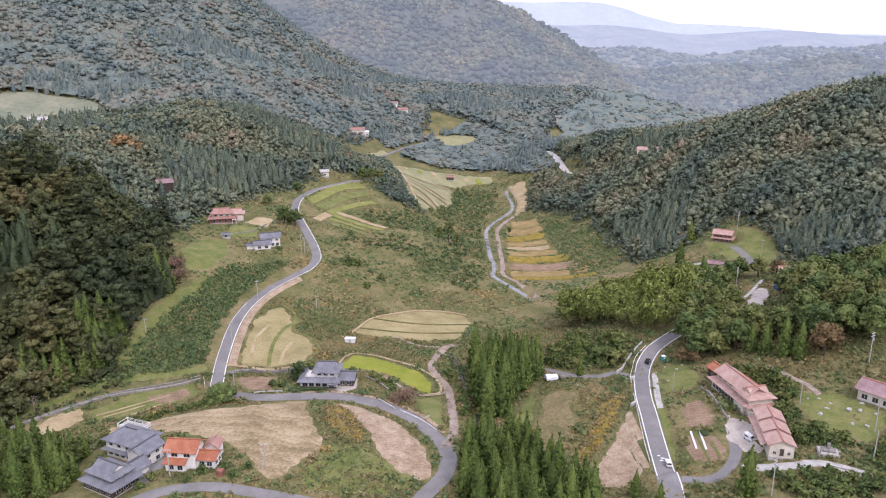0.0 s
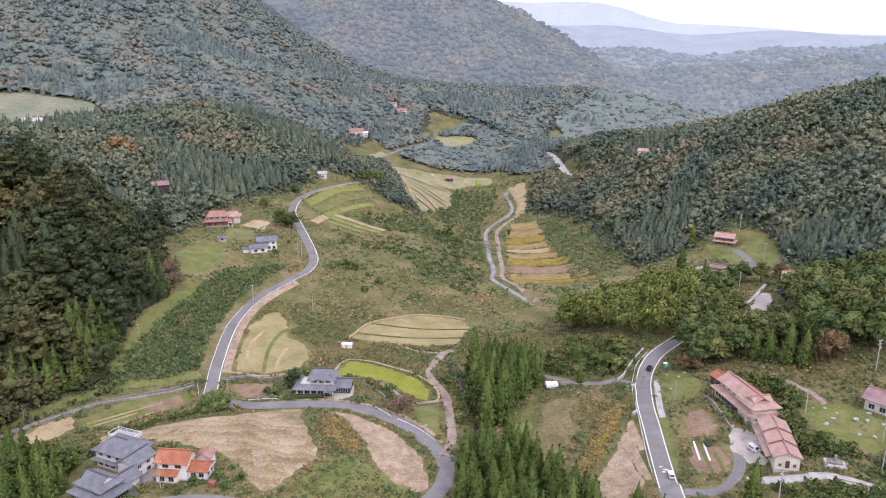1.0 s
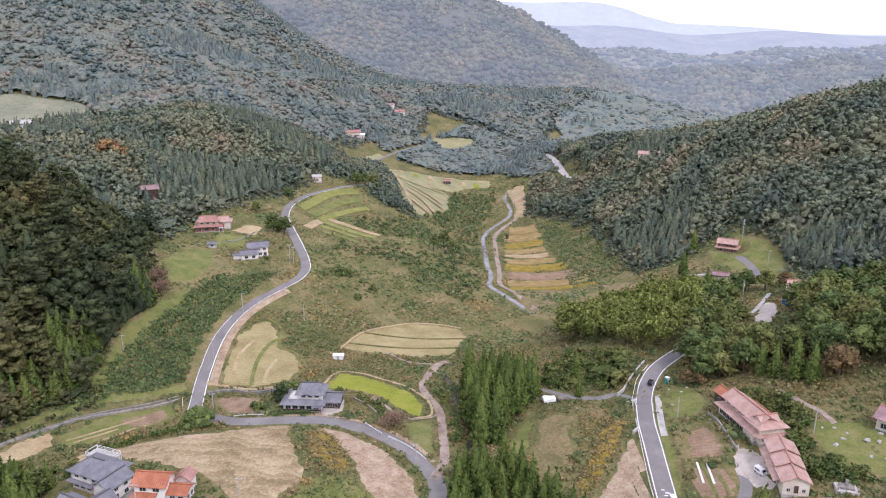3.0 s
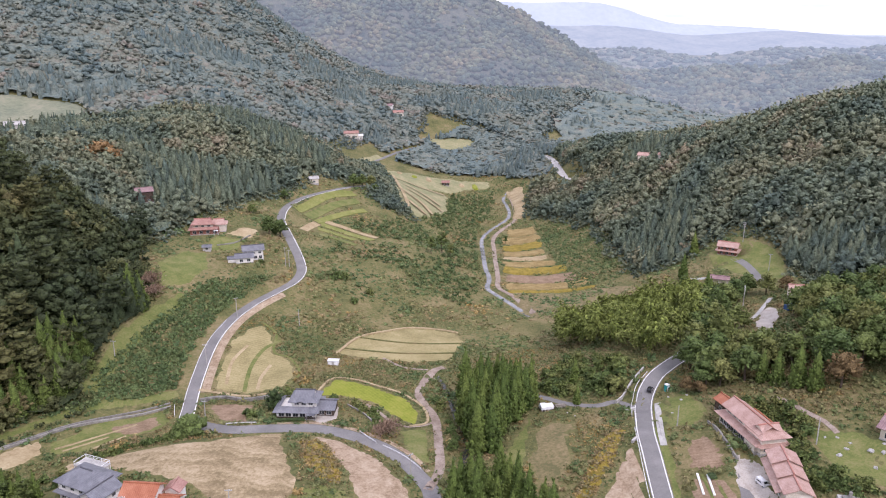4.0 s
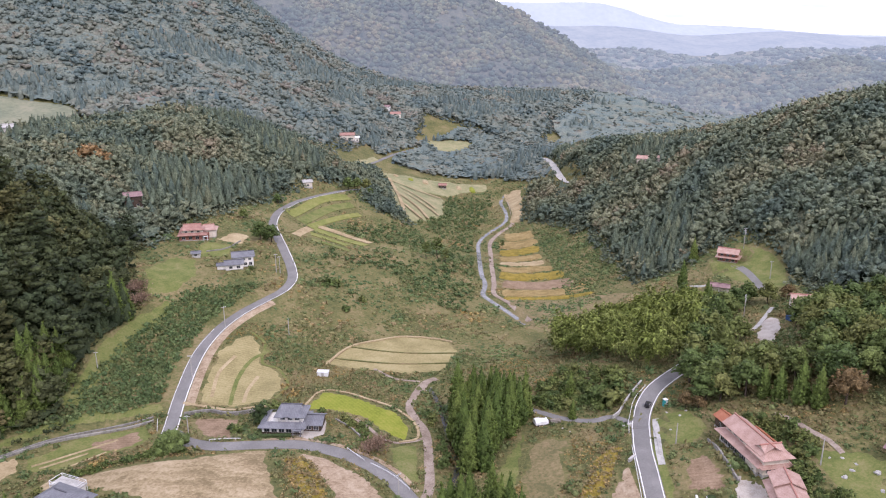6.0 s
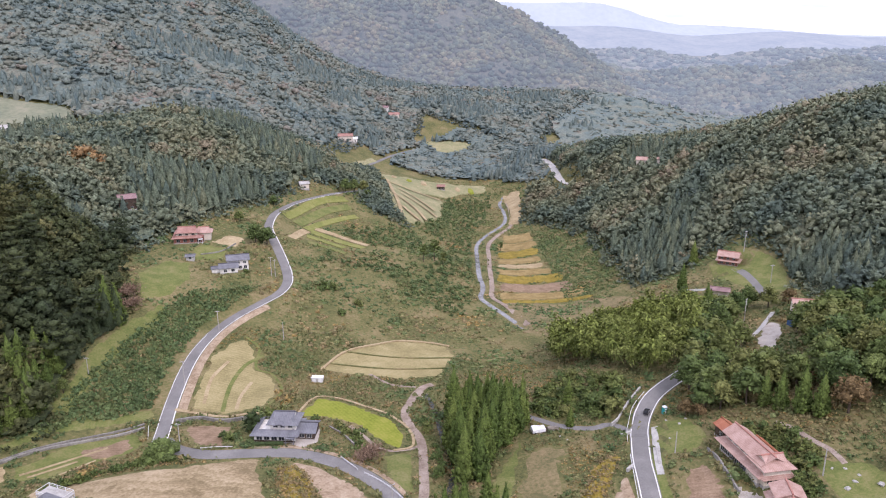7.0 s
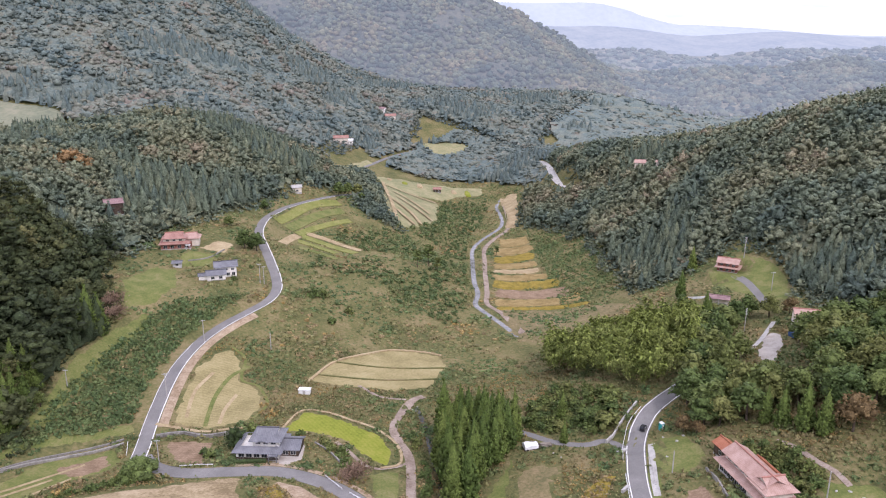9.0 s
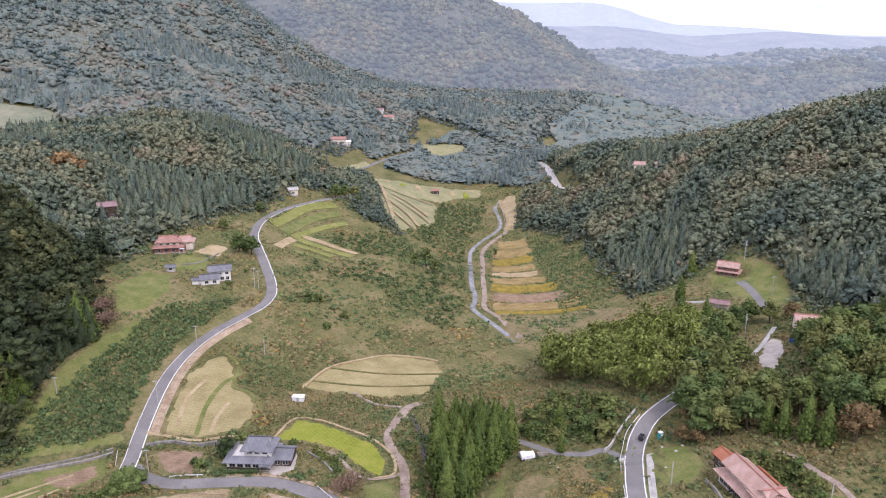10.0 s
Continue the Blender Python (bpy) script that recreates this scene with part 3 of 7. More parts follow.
patch("field_terrace", [(-43.5, 318), (-36, 338), (-23, 352), (-11.5, 362), (0, 363), (10.6, 360), (14.6, 349), (8.2, 321), (-6.2, 314), (-24.5, 314.5)], M["paddy"], "harvested terraced paddy with tan stubble", lift=0.12)
patch("field_green_patch", [(-11.2, 244.5), (0, 249), (1, 221.3), (-2.6, 219), (-7.6, 229)], M["grass"], "small bright green grass field", wobble=0.3)
patch("field_green_west", [(-127.4, 240), (-117.8, 256), (-107, 261), (-98.1, 265), (-91, 254), (-93, 249), (-105.1, 243.3), (-113.4, 234.5), (-124.6, 233.9)], M["grass"], "green fallow field with pale furrows")
patch("field_tan_corner", [(-143, 218.5), (-138.6, 233.5), (-130.9, 242), (-126, 233), (-130, 225.5), (-136, 219)], M["tan"], "pale dry fallow corner field")
for pts in ([(-124, 237), (-112, 248), (-104, 255)], [(-121, 236), (-110, 246)], [(-112, 237), (-104, 246)]):
    ribbon("field_furrow", pts, -0.6, 0.6, M["tan"], 0.2, "pale dry furrow in the green field", "field")
patch("field_soil_west", [(-115, 252), (-99, 262.5), (-93, 252), (-97, 247.5), (-106, 246)], M["soil"], "bare brown tilled soil plot", lift=0.16)
patch("field_soil_small", [(-83, 266.5), (-74, 266), (-63.5, 264.5), (-61, 246), (-71, 246.8), (-77.5, 258)], M["soil"], "small bare reddish soil plot")
patch("clearing_pink", [(-40, 239), (-29.5, 235), (-14, 221.5), (-5.5, 208), (-2.5, 198), (-3, 190), (-8, 188), (-15, 192), (-19.5, 200), (-25, 214), (-33, 228)], M["pink"], "cleared bank of pinkish soil and dry grass", lift=0.12)
patch("field_yellow", [(-42.5, 233), (-36.8, 234.5), (-31, 227), (-27, 219.5), (-24.5, 207), (-31.1, 207.7), (-37.9, 217)], M["yellow"], "yellow goldenrod patch beside the lane", lift=0.22)
patch("field_green_lower", [(-36, 204), (-30, 207), (-25, 205), (-17, 198), (-6, 193), (-7, 187), (-14, 180), (-38, 178), (-43, 188)], M["grass"], "weedy green slope below the mound", lift=0.06)
patch("clearing_east", [(44, 194), (55, 209), (61, 221), (63.6, 216), (61.5, 197), (60, 187), (51, 182), (45, 185)], M["pink"], "cleared embankment of pinkish dry soil", lift=0.12)
patch("meadow_east", [(30, 252), (36, 268), (50, 256), (62, 251), (64, 236), (58, 228), (44, 206), (34, 215), (28, 235)], M["ground"], "uneven meadow with brown and green tufts", lift=0.05)
patch("meadow_green", [(23.5, 228), (31, 244), (36, 261), (37, 252), (34.5, 240.5), (30, 219), (24.5, 207.5)], M["grass"], "bright green grass beside the cedar grove", lift=0.1)
patch("rough_brown_east", [(34.8, 240.5), (40, 246), (50, 243), (46, 232), (44.2, 219.2), (38.8, 209), (32.5, 210), (30.8, 222.7)], M["dry_grass"], "scraped brown earth in the meadow", lift=0.1, wobble=1.2)
patch("field_goldenrod_east", [(43.9, 207), (53, 226), (60, 235), (63, 230), (56, 215), (47, 202), (39.5, 197)], M["yellow"], "strip of ochre goldenrod along the bank", lift=0.25)
patch("plot_east", [(76, 222.5), (86.5, 225), (88.5, 207), (83, 191), (79, 184), (70.5, 182), (68.5, 188), (72, 206)], M["ground"], "weedy kitchen garden with dry grass", lift=0.1)
patch("bed_soil_north", [(75.8, 215.5), (82.5, 221), (85.3, 218.5), (86.3, 208), (85, 203), (82.4, 199.6), (74.3, 204.4)], M["soil"], "tilled brown vegetable bed", "bed", lift=0.2, wobble=0.2)
patch("bed_soil_south", [(73.6, 201.5), (82.6, 197), (82, 187.5), (79.2, 181.5), (71.6, 185.5), (72, 194)], M["soil"], "tilled brown vegetable bed", "bed", lift=0.2, wobble=0.2)
for a, b in (((76.9, 201), (75.4, 184.5)), ((79.6, 199.4), (78.2, 183.6))):
    ribbon("field_bed_path", [a, b], -0.35, 0.35, M["grass"], 0.32, "narrow grass path between vegetable beds", "path")
patch("verge_east", [(69.6, 232), (76, 232), (72, 206), (68.5, 188), (67, 190), (68.5, 212)], M["grass"], "green grass verge beside the road", lift=0.07, wobble=0.2)
patch("lawn_east", [(76, 250), (88, 246), (90, 233), (84, 226), (75, 226), (73.5, 240)], M["grass"], "green lawn with low stones", lift=0.06)
patch("yard_long_house", [(86, 208), (93.5, 204), (94, 196), (91, 184), (87, 183), (83, 190)], M["gravel"], "pale gravel yard of the long house", "yard", lift=0.11)
patch("lawn_far_east", [(107, 214), (124, 208), (129, 190), (118, 180), (110, 190)], M["grass"], "sunny green lawn with pale stones", lift=0.08)
patch("meadow_hill_lane", [(146, 396), (152, 410), (168, 412), (176, 398), (177, 374), (166, 350), (158, 362), (152, 376)], M["grass"], "sloping grass round the small hill house", lift=0.1)
patch("yard_north", [(126.5, 290), (135, 306), (142, 315), (144.5, 309), (136, 291), (129, 280), (124, 276.5)], M["gravel"], "bare pale gravel yard among trees", "yard", lift=0.3)
patch("yard_farm", [(-43, 247), (-36, 246), (-31, 252), (-33, 262), (-38, 258)], M["gravel"], "pale gravel forecourt of the farmhouse", "yard", lift=0.11, wobble=0.2)
patch("yard_west", [(-92, 203), (-86, 206), (-81, 196), (-83, 184), (-90, 182)], M["asphalt"], "grey paved yard between the houses", "yard", lift=0.1, wobble=0.2)
patch("meadow_west", [(-136, 366), (-133, 392), (-118.5, 392), (-112, 374), (-116, 353), (-127, 346)], M["grass"], "green hillside meadow below the red-roofed house", lift=0.1)
patch("meadow_west_upper", [(-124, 396), (-119, 412), (-106, 414), (-104, 402), (-112, 394)], M["grass"], "green meadow between two houses", lift=0.12)
patch("field_tan_west", [(-117, 416), (-110, 430), (-100, 428), (-101, 415)], M["tan"], "small pale tan plot by the hillside house", lift=0.14)
patch("belt_green", [(-146, 226), (-137, 243), (-125.6, 259), (-104, 270), (-94, 272), (-97, 280), (-120, 270), (-136, 254), (-148, 236)], M["grass"], "bright green grass belt at the forest foot", lift=0.08)
patch("meadow_slope", [(-131, 268), (-130.5, 300), (-127, 326), (-119, 348), (-112, 344), (-119, 318), (-122, 290), (-122, 272)], M["grass"], "green grassy slope at the forest foot", lift=0.08)
patch("meadow_hill", [(-392, 652), (-368, 672), (-310, 668), (-290, 645), (-302, 615), (-330, 590), (-372, 612)], M["upland"], "pale olive upland meadow", lift=1.0, step=6)
patch("field_far_north", [(-52, 724), (-30, 735), (-8, 741), (20, 748), (50, 753), (55, 743), (40, 728), (24, 720), (9, 695), (-10, 690), (-40, 690)], M["far_field"], "distant pale green terraced fields", lift=0.4, step=5, wobble=1.5)
patch("field_far_slope", [(-40, 690), (8, 690), (8, 640), (5, 598), (-6, 570), (-17, 549), (-26, 559), (-33, 595)], M["far_field"], "distant sloping field with pale bare banks", lift=0.4, step=5, wobble=2.0)
for i, x in enumerate((-36, -22, -8, 8, 24, 37)):
    patch("field_far_strip", [(x - 4, 716 + (x > 0) * 8), (x + 3, 718 + (x > 0) * 8), (x + 1, 737 + 0.18 * x), (x - 5, 735 + 0.18 * x)], M["lime" if i % 2 else "tan"], "distant yellow-green field strip" if i % 2 else "distant pale field strip", lift=1.3, step=4, wobble=0.8)
for pts in ([(-42, 700), (-36, 660), (-31, 620), (-24, 580), (-20, 556)], [(-30, 668), (-14, 650), (2, 622)], [(-26, 640), (-10, 620), (4, 600)], [(-28, 610), (-12, 592), (-4, 575)], [(-38, 692), (-20, 684), (6, 682)], [(-22, 582), (-14, 572), (-8, 566)]):
    ribbon("field_far_edge", pts, -1.5, 1.5, M["tan"], 1.4, "pale bare bank between distant fields", "field", step=5)
patch("field_far_road", [(-92, 640), (-84, 700), (-76, 745), (-60, 780), (-56, 772), (-70, 730), (-74, 660), (-80, 610), (-88, 605)], M["far_field"], "pale green field below the distant road", lift=0.5, step=5, wobble=1.0)
patch("field_far_terrace", [(-13, 881), (6, 886), (24, 889), (44, 881), (34, 858), (18, 848), (4, 844)], M["far_field"], "distant terraced clearing in the woods", lift=0.6, step=5, wobble=1.5)
patch("field_far_bank", [(64.7, 730), (81.8, 722), (77, 660), (73, 627), (62, 630), (68, 660)], M["tan"], "pale dry field beside the stream", lift=0.4, step=4)
# strips of dry fields beside the stream, divided by low banks
patch("field_dry_grass", [(41, 436), (60, 428), (92, 428), (107, 419), (126, 381), (124, 367), (101, 372), (80, 370), (56, 371), (47, 384)], M["dry_grass"], "dull brown dry grass below the field strips", lift=0.15, step=3, wobble=1.5)
STRIPS = [(430, 437, 42, 97, "yellow"), (438, 452, 42, 94, "ochre"), (453, 469, 43, 89, "soil"),
          (470, 485, 43, 85, "yellow"), (487, 500, 44, 81, "ochre"), (503, 514, 45, 78, "tan"), (516, 534, 46, 77, "ochre"), (536, 556, 47, 78, "yellow"), (558, 578, 49, 79, "ochre"), (580, 602, 55, 79, "ochre")]
for a, b, l_, r_, mat in STRIPS:
    patch("field_strip", [(l_, a), ((l_ + r_) / 2, a - 1), (r_, a + 1), (r_ - 1, b), ((l_ + r_) / 2, b), (l_ + 1, b)], M[mat], {"tan": "pale dry field strip", "ochre": "ochre weedy field strip", "yellow": "yellow goldenrod field strip", "soil": "brown bare field strip"}[mat], lift=0.25 if mat != "yellow" else 0.5, step=2.5, wobble=0.9)
# terraces on the western slope
TERR = [([(-89, 482), (-83, 505), (-75, 528), (-60, 548)], 2.6, "terrace"), ([(-82, 478), (-76, 500), (-68, 520), (-56, 538)], 3.2, "grass"), ([(-76, 476), (-70, 494), (-60, 512), (-50, 526)], 2.2, "terrace"),
        ([(-79, 448), (-77, 462), (-75, 474)], 2.4, "tan"), ([(-72, 484), (-62, 487), (-50, 484), (-38, 479)], 2.4, "tan"), ([(-73, 476), (-62, 478), (-50, 474), (-40, 470)], 4.0, "terrace"), ([(-73, 463), (-62, 465), (-50, 461)], 3.6, "terrace"), ([(-70, 451), (-60, 452), (-48, 449)], 2.4, "grass")]
for pts, half, mat in TERR:
    ribbon("field_hill_terrace", pts, -half, half, M[mat], 0.35, {"terrace": "narrow yellow-green hillside terrace", "grass": "narrow grassy hillside terrace", "tan": "pale dry hillside terrace bank"}[mat], "field", step=3, thick=0.8)

# ---- trees: templates of trunk and crown as arrays ----


def rotz(v, a):
    c, s = np.cos(a), np.sin(a)
    return np.stack([v[:, 0] * c - v[:, 1] * s, v[:, 0] * s + v[:, 1] * c, v[:, 2]], 1)


bm_ico = bmesh.new()
bmesh.ops.create_icosphere(bm_ico, subdivisions=1, radius=1)
ICO_V = np.array([v.co[:] for v in bm_ico.verts])
ICO_F = np.array([[v.index for v in f.verts] for f in bm_ico.faces])
bm_ico.free()


def sprays(rng, centres, outs, length, width, droop, flat=0.0):
    """Leaf sprays: folded kite-shaped blades that point along outs from centres."""
    n = len(centres)
    o = outs / np.linalg.norm(outs, axis=1)[:, None]
    ref = rng.normal(size=(n, 3)) * (1 - flat) + np.array([0, 0, 1.6]) * flat
    s = np.cross(o, ref)
    s /= np.linalg.norm(s, axis=1)[:, None] + 1e-9
    ln = length * rng.uniform(0.7, 1.3, (n, 1))
    wd = width * rng.uniform(0.7, 1.3, (n, 1))
    tip = centres + o * ln
    tip[:, 2] -= droop * ln[:, 0]
    mid = centres + o * ln * 0.45
    up = np.cross(s, o) * ln * 0.12
    v = np.stack([centres, mid - s * wd + up * 0.3, tip, mid + s * wd - up], 1).reshape(-1, 3)
    b = np.arange(n)[:, None] * 4
    f = np.concatenate([b + [0, 1, 2], b + [0, 2, 3]])
    return v, f


def join(parts):
    vs, fs, k = [], [], 0
    for v, f in parts:
        vs.append(v)
        fs.append(f + k)
        k += len(v)
    return np.vstack(vs), np.vstack(fs)


def trunk_mesh(r0, r1, h, sides=6, bend=0.0, limbs=0, rng=None):
    out = []

    def tube(a, b, ra, rb):
        a, b = np.array(a, float), np.array(b, float)
        d = (b - a) / np.linalg.norm(b - a)
        u = np.cross(d, [0.3, 0.9, 0.1]); u /= np.linalg.norm(u)
        w = np.cross(d, u)
        t = np.arange(sides) * 2 * np.pi / sides
        ring = np.cos(t)[:, None] * u + np.sin(t)[:, None] * w
        v = np.vstack([a + ring * ra, b + ring * rb])
        i = np.arange(sides)
        j = (i + 1) % sides
        f = np.vstack([np.stack([i, j, j + sides], 1), np.stack([i, j + sides, i + sides], 1)])
        out.append((v, f))
    mid = (bend, bend * 0.5, h * 0.5)
    tube((0, 0, -0.6), mid, r0, (r0 + r1) / 2)
    tube(mid, (bend * 0.6, 0, h), (r0 + r1) / 2, r1)
    for k in range(limbs):
        a = rng.uniform(0, 6.28)
        z = h * rng.uniform(0.45, 0.8)
        reach = h * rng.uniform(0.2, 0.35)
        tube((mid[0], mid[1], z), (mid[0] + math.cos(a) * reach, mid[1] + math.sin(a) * reach, z + reach * 0.7), r0 * 0.35, r0 * 0.1)
    return join(out)


def broad_crown(seed, lobes=7, blades=170, r=3.4, base=2.6, top=8.5, length=0.95, width=0.42):
    """An uneven crown of lobes with sprays over them and gaps between."""
    rng = np.random.default_rng(seed)
    parts = []
    cs, rs = [], []
    for k in range(lobes):
        a = k * 2.4 + rng.uniform(-0.5, 0.5)
        q = math.sqrt((k + 0.3) / lobes)
        z = top - (top - base) * (0.22 + 0.6 * q ** 1.5) - rng.uniform(0, 0.8)
        lr = r * rng.uniform(0.36, 0.56)
        cs.append((math.cos(a) * (r - lr * 0.7) * q, math.sin(a) * (r - lr * 0.7) * q, z))
        rs.append(lr)
    for c, lr in zip(cs, rs):
        v = ICO_V * lr * 0.8 * rng.uniform(0.55, 1.35, (len(ICO_V), 1)) * [1, 1, 0.72] + c
        parts.append((v, ICO_F))
    w = np.array(rs) ** 2
    pick = rng.choice(lobes, blades, p=w / w.sum())
    d = rng.normal(size=(blades, 3))
    d[:, 2] = np.abs(d[:, 2]) * 0.9 - 0.25
    d /= np.linalg.norm(d, axis=1)[:, None]
    c = np.array(cs)[pick] + d * np.array(rs)[pick][:, None] * rng.uniform(0.72, 0.98, (blades, 1)) * [1, 1, 0.8]
    out = d * 0.7 + rng.normal(size=(blades, 3)) * 0.55
    parts.append(sprays(rng, c, out, length, width, 0.12, 0.55))
    return join(parts)


def cedar_crown(seed, h=19.0, r=3.1, blades=300, start=0.14, length=1.5, width=0.42, clumps=0, sides=8, levels=6):
    """A pointed cone: a dark inner cone, tufted clumps on it that shrink towards the tip, and sprays that stand out of them."""
    rng = np.random.default_rng(seed)

    def reach(s):
        return r * (1 - s) ** 0.66 * (0.7 + 0.3 * np.minimum(1, s / 0.12)) + 0.06

    ring = []
    for k in range(levels):
        s = k / (levels - 1)
        t = np.arange(sides) * 2 * np.pi / sides
        q = reach(s) * rng.uniform(0.62, 0.9, sides)
        ring.append(np.stack([np.cos(t) * q, np.sin(t) * q, np.full(sides, h * (start + (0.96 - start) * s)) + rng.normal(0, 0.25, sides)], 1))
    v = np.vstack(ring)
    f = []
    for k in range(levels - 1):
        for i in range(sides):
            a, b = k * sides + i, k * sides + (i + 1) % sides
            f += [(a, b, b + sides), (a, b + sides, a + sides)]
    parts = [(v, np.array(f))]
    bunches = max(3, blades // 5)
    s = 1 - np.sqrt(rng.uniform(0.004, 1, bunches))
    ang = np.arange(bunches) * 2.399 + rng.normal(0, 0.5, bunches)
    rr = reach(s) * rng.uniform(0.66, 0.98, bunches)
    size = 1.15 - 0.75 * s
    base = np.stack([np.cos(ang) * rr, np.sin(ang) * rr, h * (start + (0.97 - start) * s)], 1)
    for k in range(min(clumps, bunches)):
        lean = np.array([math.cos(ang[k]), math.sin(ang[k]), 0.0])
        q = ICO_V * rng.uniform(0.7, 1.25, (len(ICO_V), 1)) * [0.62, 0.62, 1.0] * size[k] * r * 0.30
        q = q + lean * q[:, 2:3] * 0.25 + base[k]
        parts.append((q, ICO_F))
    big = np.repeat(size, 5)[:, None]
    c5 = np.repeat(base, 5, 0) + rng.normal(0, 0.33, (bunches * 5, 3)) * big
    a5 = np.repeat(ang, 5) + rng.normal(0, 0.55, bunches * 5)
    out = np.stack([np.cos(a5), np.sin(a5), rng.uniform(0.1, 1.5, bunches * 5)], 1)
    parts.append(sprays(rng, c5, out, length * big, width * big, 0.12, 0.6))
    # leader
    parts.append(sprays(rng, np.tile([[0, 0, h * 0.92]], (8, 1)), np.column_stack([rng.normal(0, 0.3, (8, 2)), np.ones(8)]), h * 0.08, 0.2, 0))
    return join(parts)


def pine_crown(seed, blades=200, h=13, r=4.2):
    """Flat dark layers, as of an old pine."""
    rng = np.random.default_rng(seed)
    parts = []
    for k in range(9):
        z = h * (0.45 + 0.55 * k / 8)
        q = r * (1 - 0.55 * k / 8) * rng.uniform(0.3, 0.75)
        a = k * 2.4
        c = np.array([math.cos(a) * q, math.sin(a) * q, z])
        lr = r * rng.uniform(0.3, 0.48)
        parts.append((ICO_V * lr * [1, 1, 0.32] * rng.uniform(0.8, 1.2, (len(ICO_V), 1)) + c, ICO_F))
        n = blades // 9
        d = rng.normal(size=(n, 3)); d[:, 2] = np.abs(d[:, 2]) * 0.5
        d /= np.linalg.norm(d, axis=1)[:, None]
        parts.append(sprays(rng, c + d * lr * 0.85 * [1, 1, 0.4], d + [0, 0, 0.5], 0.9, 0.35, 0))
    return join(parts)


def bamboo_clump(seed, plumes=8, blades=28):
    rng = np.random.default_rng(seed)
    parts = []
    for k in range(plumes):
        a, q = rng.uniform(0, 6.28), rng.uniform(0, 1.5)
        lean = np.array([math.cos(a), math.sin(a)]) * rng.uniform(0.6, 2.2)
        s = np.sort(rng.uniform(0.35, 1, blades))
        c = np.column_stack([math.cos(a) * q + lean[0] * s ** 3, math.sin(a) * q + lean[1] * s ** 3, 10.5 * np.sin(s * 1.45) * rng.uniform(0.85, 1.1)])
        c += rng.normal(0, 0.35, c.shape)
        out = np.column_stack([rng.normal(0, 0.7, (blades, 2)) + lean * 0.35, rng.uniform(-0.5, 0.5, blades)])
        parts.append(sprays(rng, c, out, 1.2, 0.26, 0.45, 0.5))
    return join(parts)


def weed_clump(seed, blades=13, r=0.9, h=0.9):
    rng = np.random.default_rng(seed)
    a = rng.uniform(0, 6.28, blades)
    q = rng.uniform(0, 1, blades) ** 0.5 * r
    c = np.column_stack([np.cos(a) * q, np.sin(a) * q, h * (1 - 0.7 * (q / r) ** 2) * rng.uniform(0.3, 1, blades)])
    out = np.column_stack([np.cos(a), np.sin(a), rng.uniform(0.1, 0.8, blades)]) + rng.normal(0, 0.3, (blades, 3))
    dome = ICO_V[ICO_V[:, 2] > -2] * [r * 0.8, r * 0.8, h * 0.75] * rng.uniform(0.75, 1.2, (len(ICO_V), 1))
    return join([(dome, ICO_F), sprays(rng, c, out, 0.62, 0.3, 0.15)])


def raw_mesh(name, verts, tris, material, tone=None):
    me = bpy.data.meshes.new(name)
    n, m = len(verts), len(tris)
    me.vertices.add(n)
    me.vertices.foreach_set("co", np.ascontiguousarray(verts, np.float32).ravel())
    me.loops.add(m * 3)
    me.loops.foreach_set("vertex_index", np.ascontiguousarray(tris, np.int32).ravel())
    me.polygons.add(m)
    me.polygons.foreach_set("loop_start", np.arange(0, m * 3, 3, dtype=np.int32))
    me.polygons.foreach_set("use_smooth", np.ones(m, bool))
    me.update(calc_edges=True)
    if tone is not None:
        a = me.attributes.new("tone", "FLOAT", "POINT")
        a.data.foreach_set("value", np.ascontiguousarray(tone, np.float32))
    me.materials.append(material)
    return me


def scatter(name, templates, places, sizes, tones, material, label, category, rng, sink=0.3, tall=(0.85, 1.2), lift=0.0):
    """Many plants that nobody could count, joined in one mesh."""
    z = ground(places[:, 0], places[:, 1]) - sink + lift
    vs, fs, ts, k = [], [], [], 0
    which = rng.integers(0, len(templates), len(places))
    turn = rng.uniform(0, 6.28, len(places))
    stretch = rng.uniform(*tall, len(places))
    for i in range(len(places)):
        v, f = templates[which[i]]
        q = rotz(v, turn[i]) * sizes[i]
        q[:, 2] *= stretch[i]
        q += (places[i, 0], places[i, 1], z[i])
        vs.append(q)
        fs.append(f + k)
        ts.append(np.full(len(v), tones[i]))
        k += len(v)
    if not vs:
        return None
    return tagged(new(name, raw_mesh(name, np.vstack(vs), np.vstack(fs), material, np.concatenate(ts))), label, category, kind="stuff")


def grid_points(rng, poly, step, jitter=0.42):
    q = np.array(poly, float)
    lo, hi = q.min(0), q.max(0)
    X, Y = np.meshgrid(np.arange(lo[0], hi[0], step), np.arange(lo[1], hi[1], step * 0.87))
    X[1::2] += step / 2
    p = np.stack([X.ravel(), Y.ravel()], 1)
    p += rng.uniform(-jitter, jitter, p.shape) * step
    return p[inside(p, poly)]


def clear_of(p, lines, gap):
    keep = np.ones(len(p), bool)
    for pts, half in lines:
        q = resample(pts, 3.0)
        for i in range(0, len(p), 4000):
            d = np.hypot(p[i:i + 4000, None, 0] - q[:, 0], p[i:i + 4000, None, 1] - q[:, 1]).min(1)
            keep[i:i + 4000] &= d > half + gap
    return p[keep]


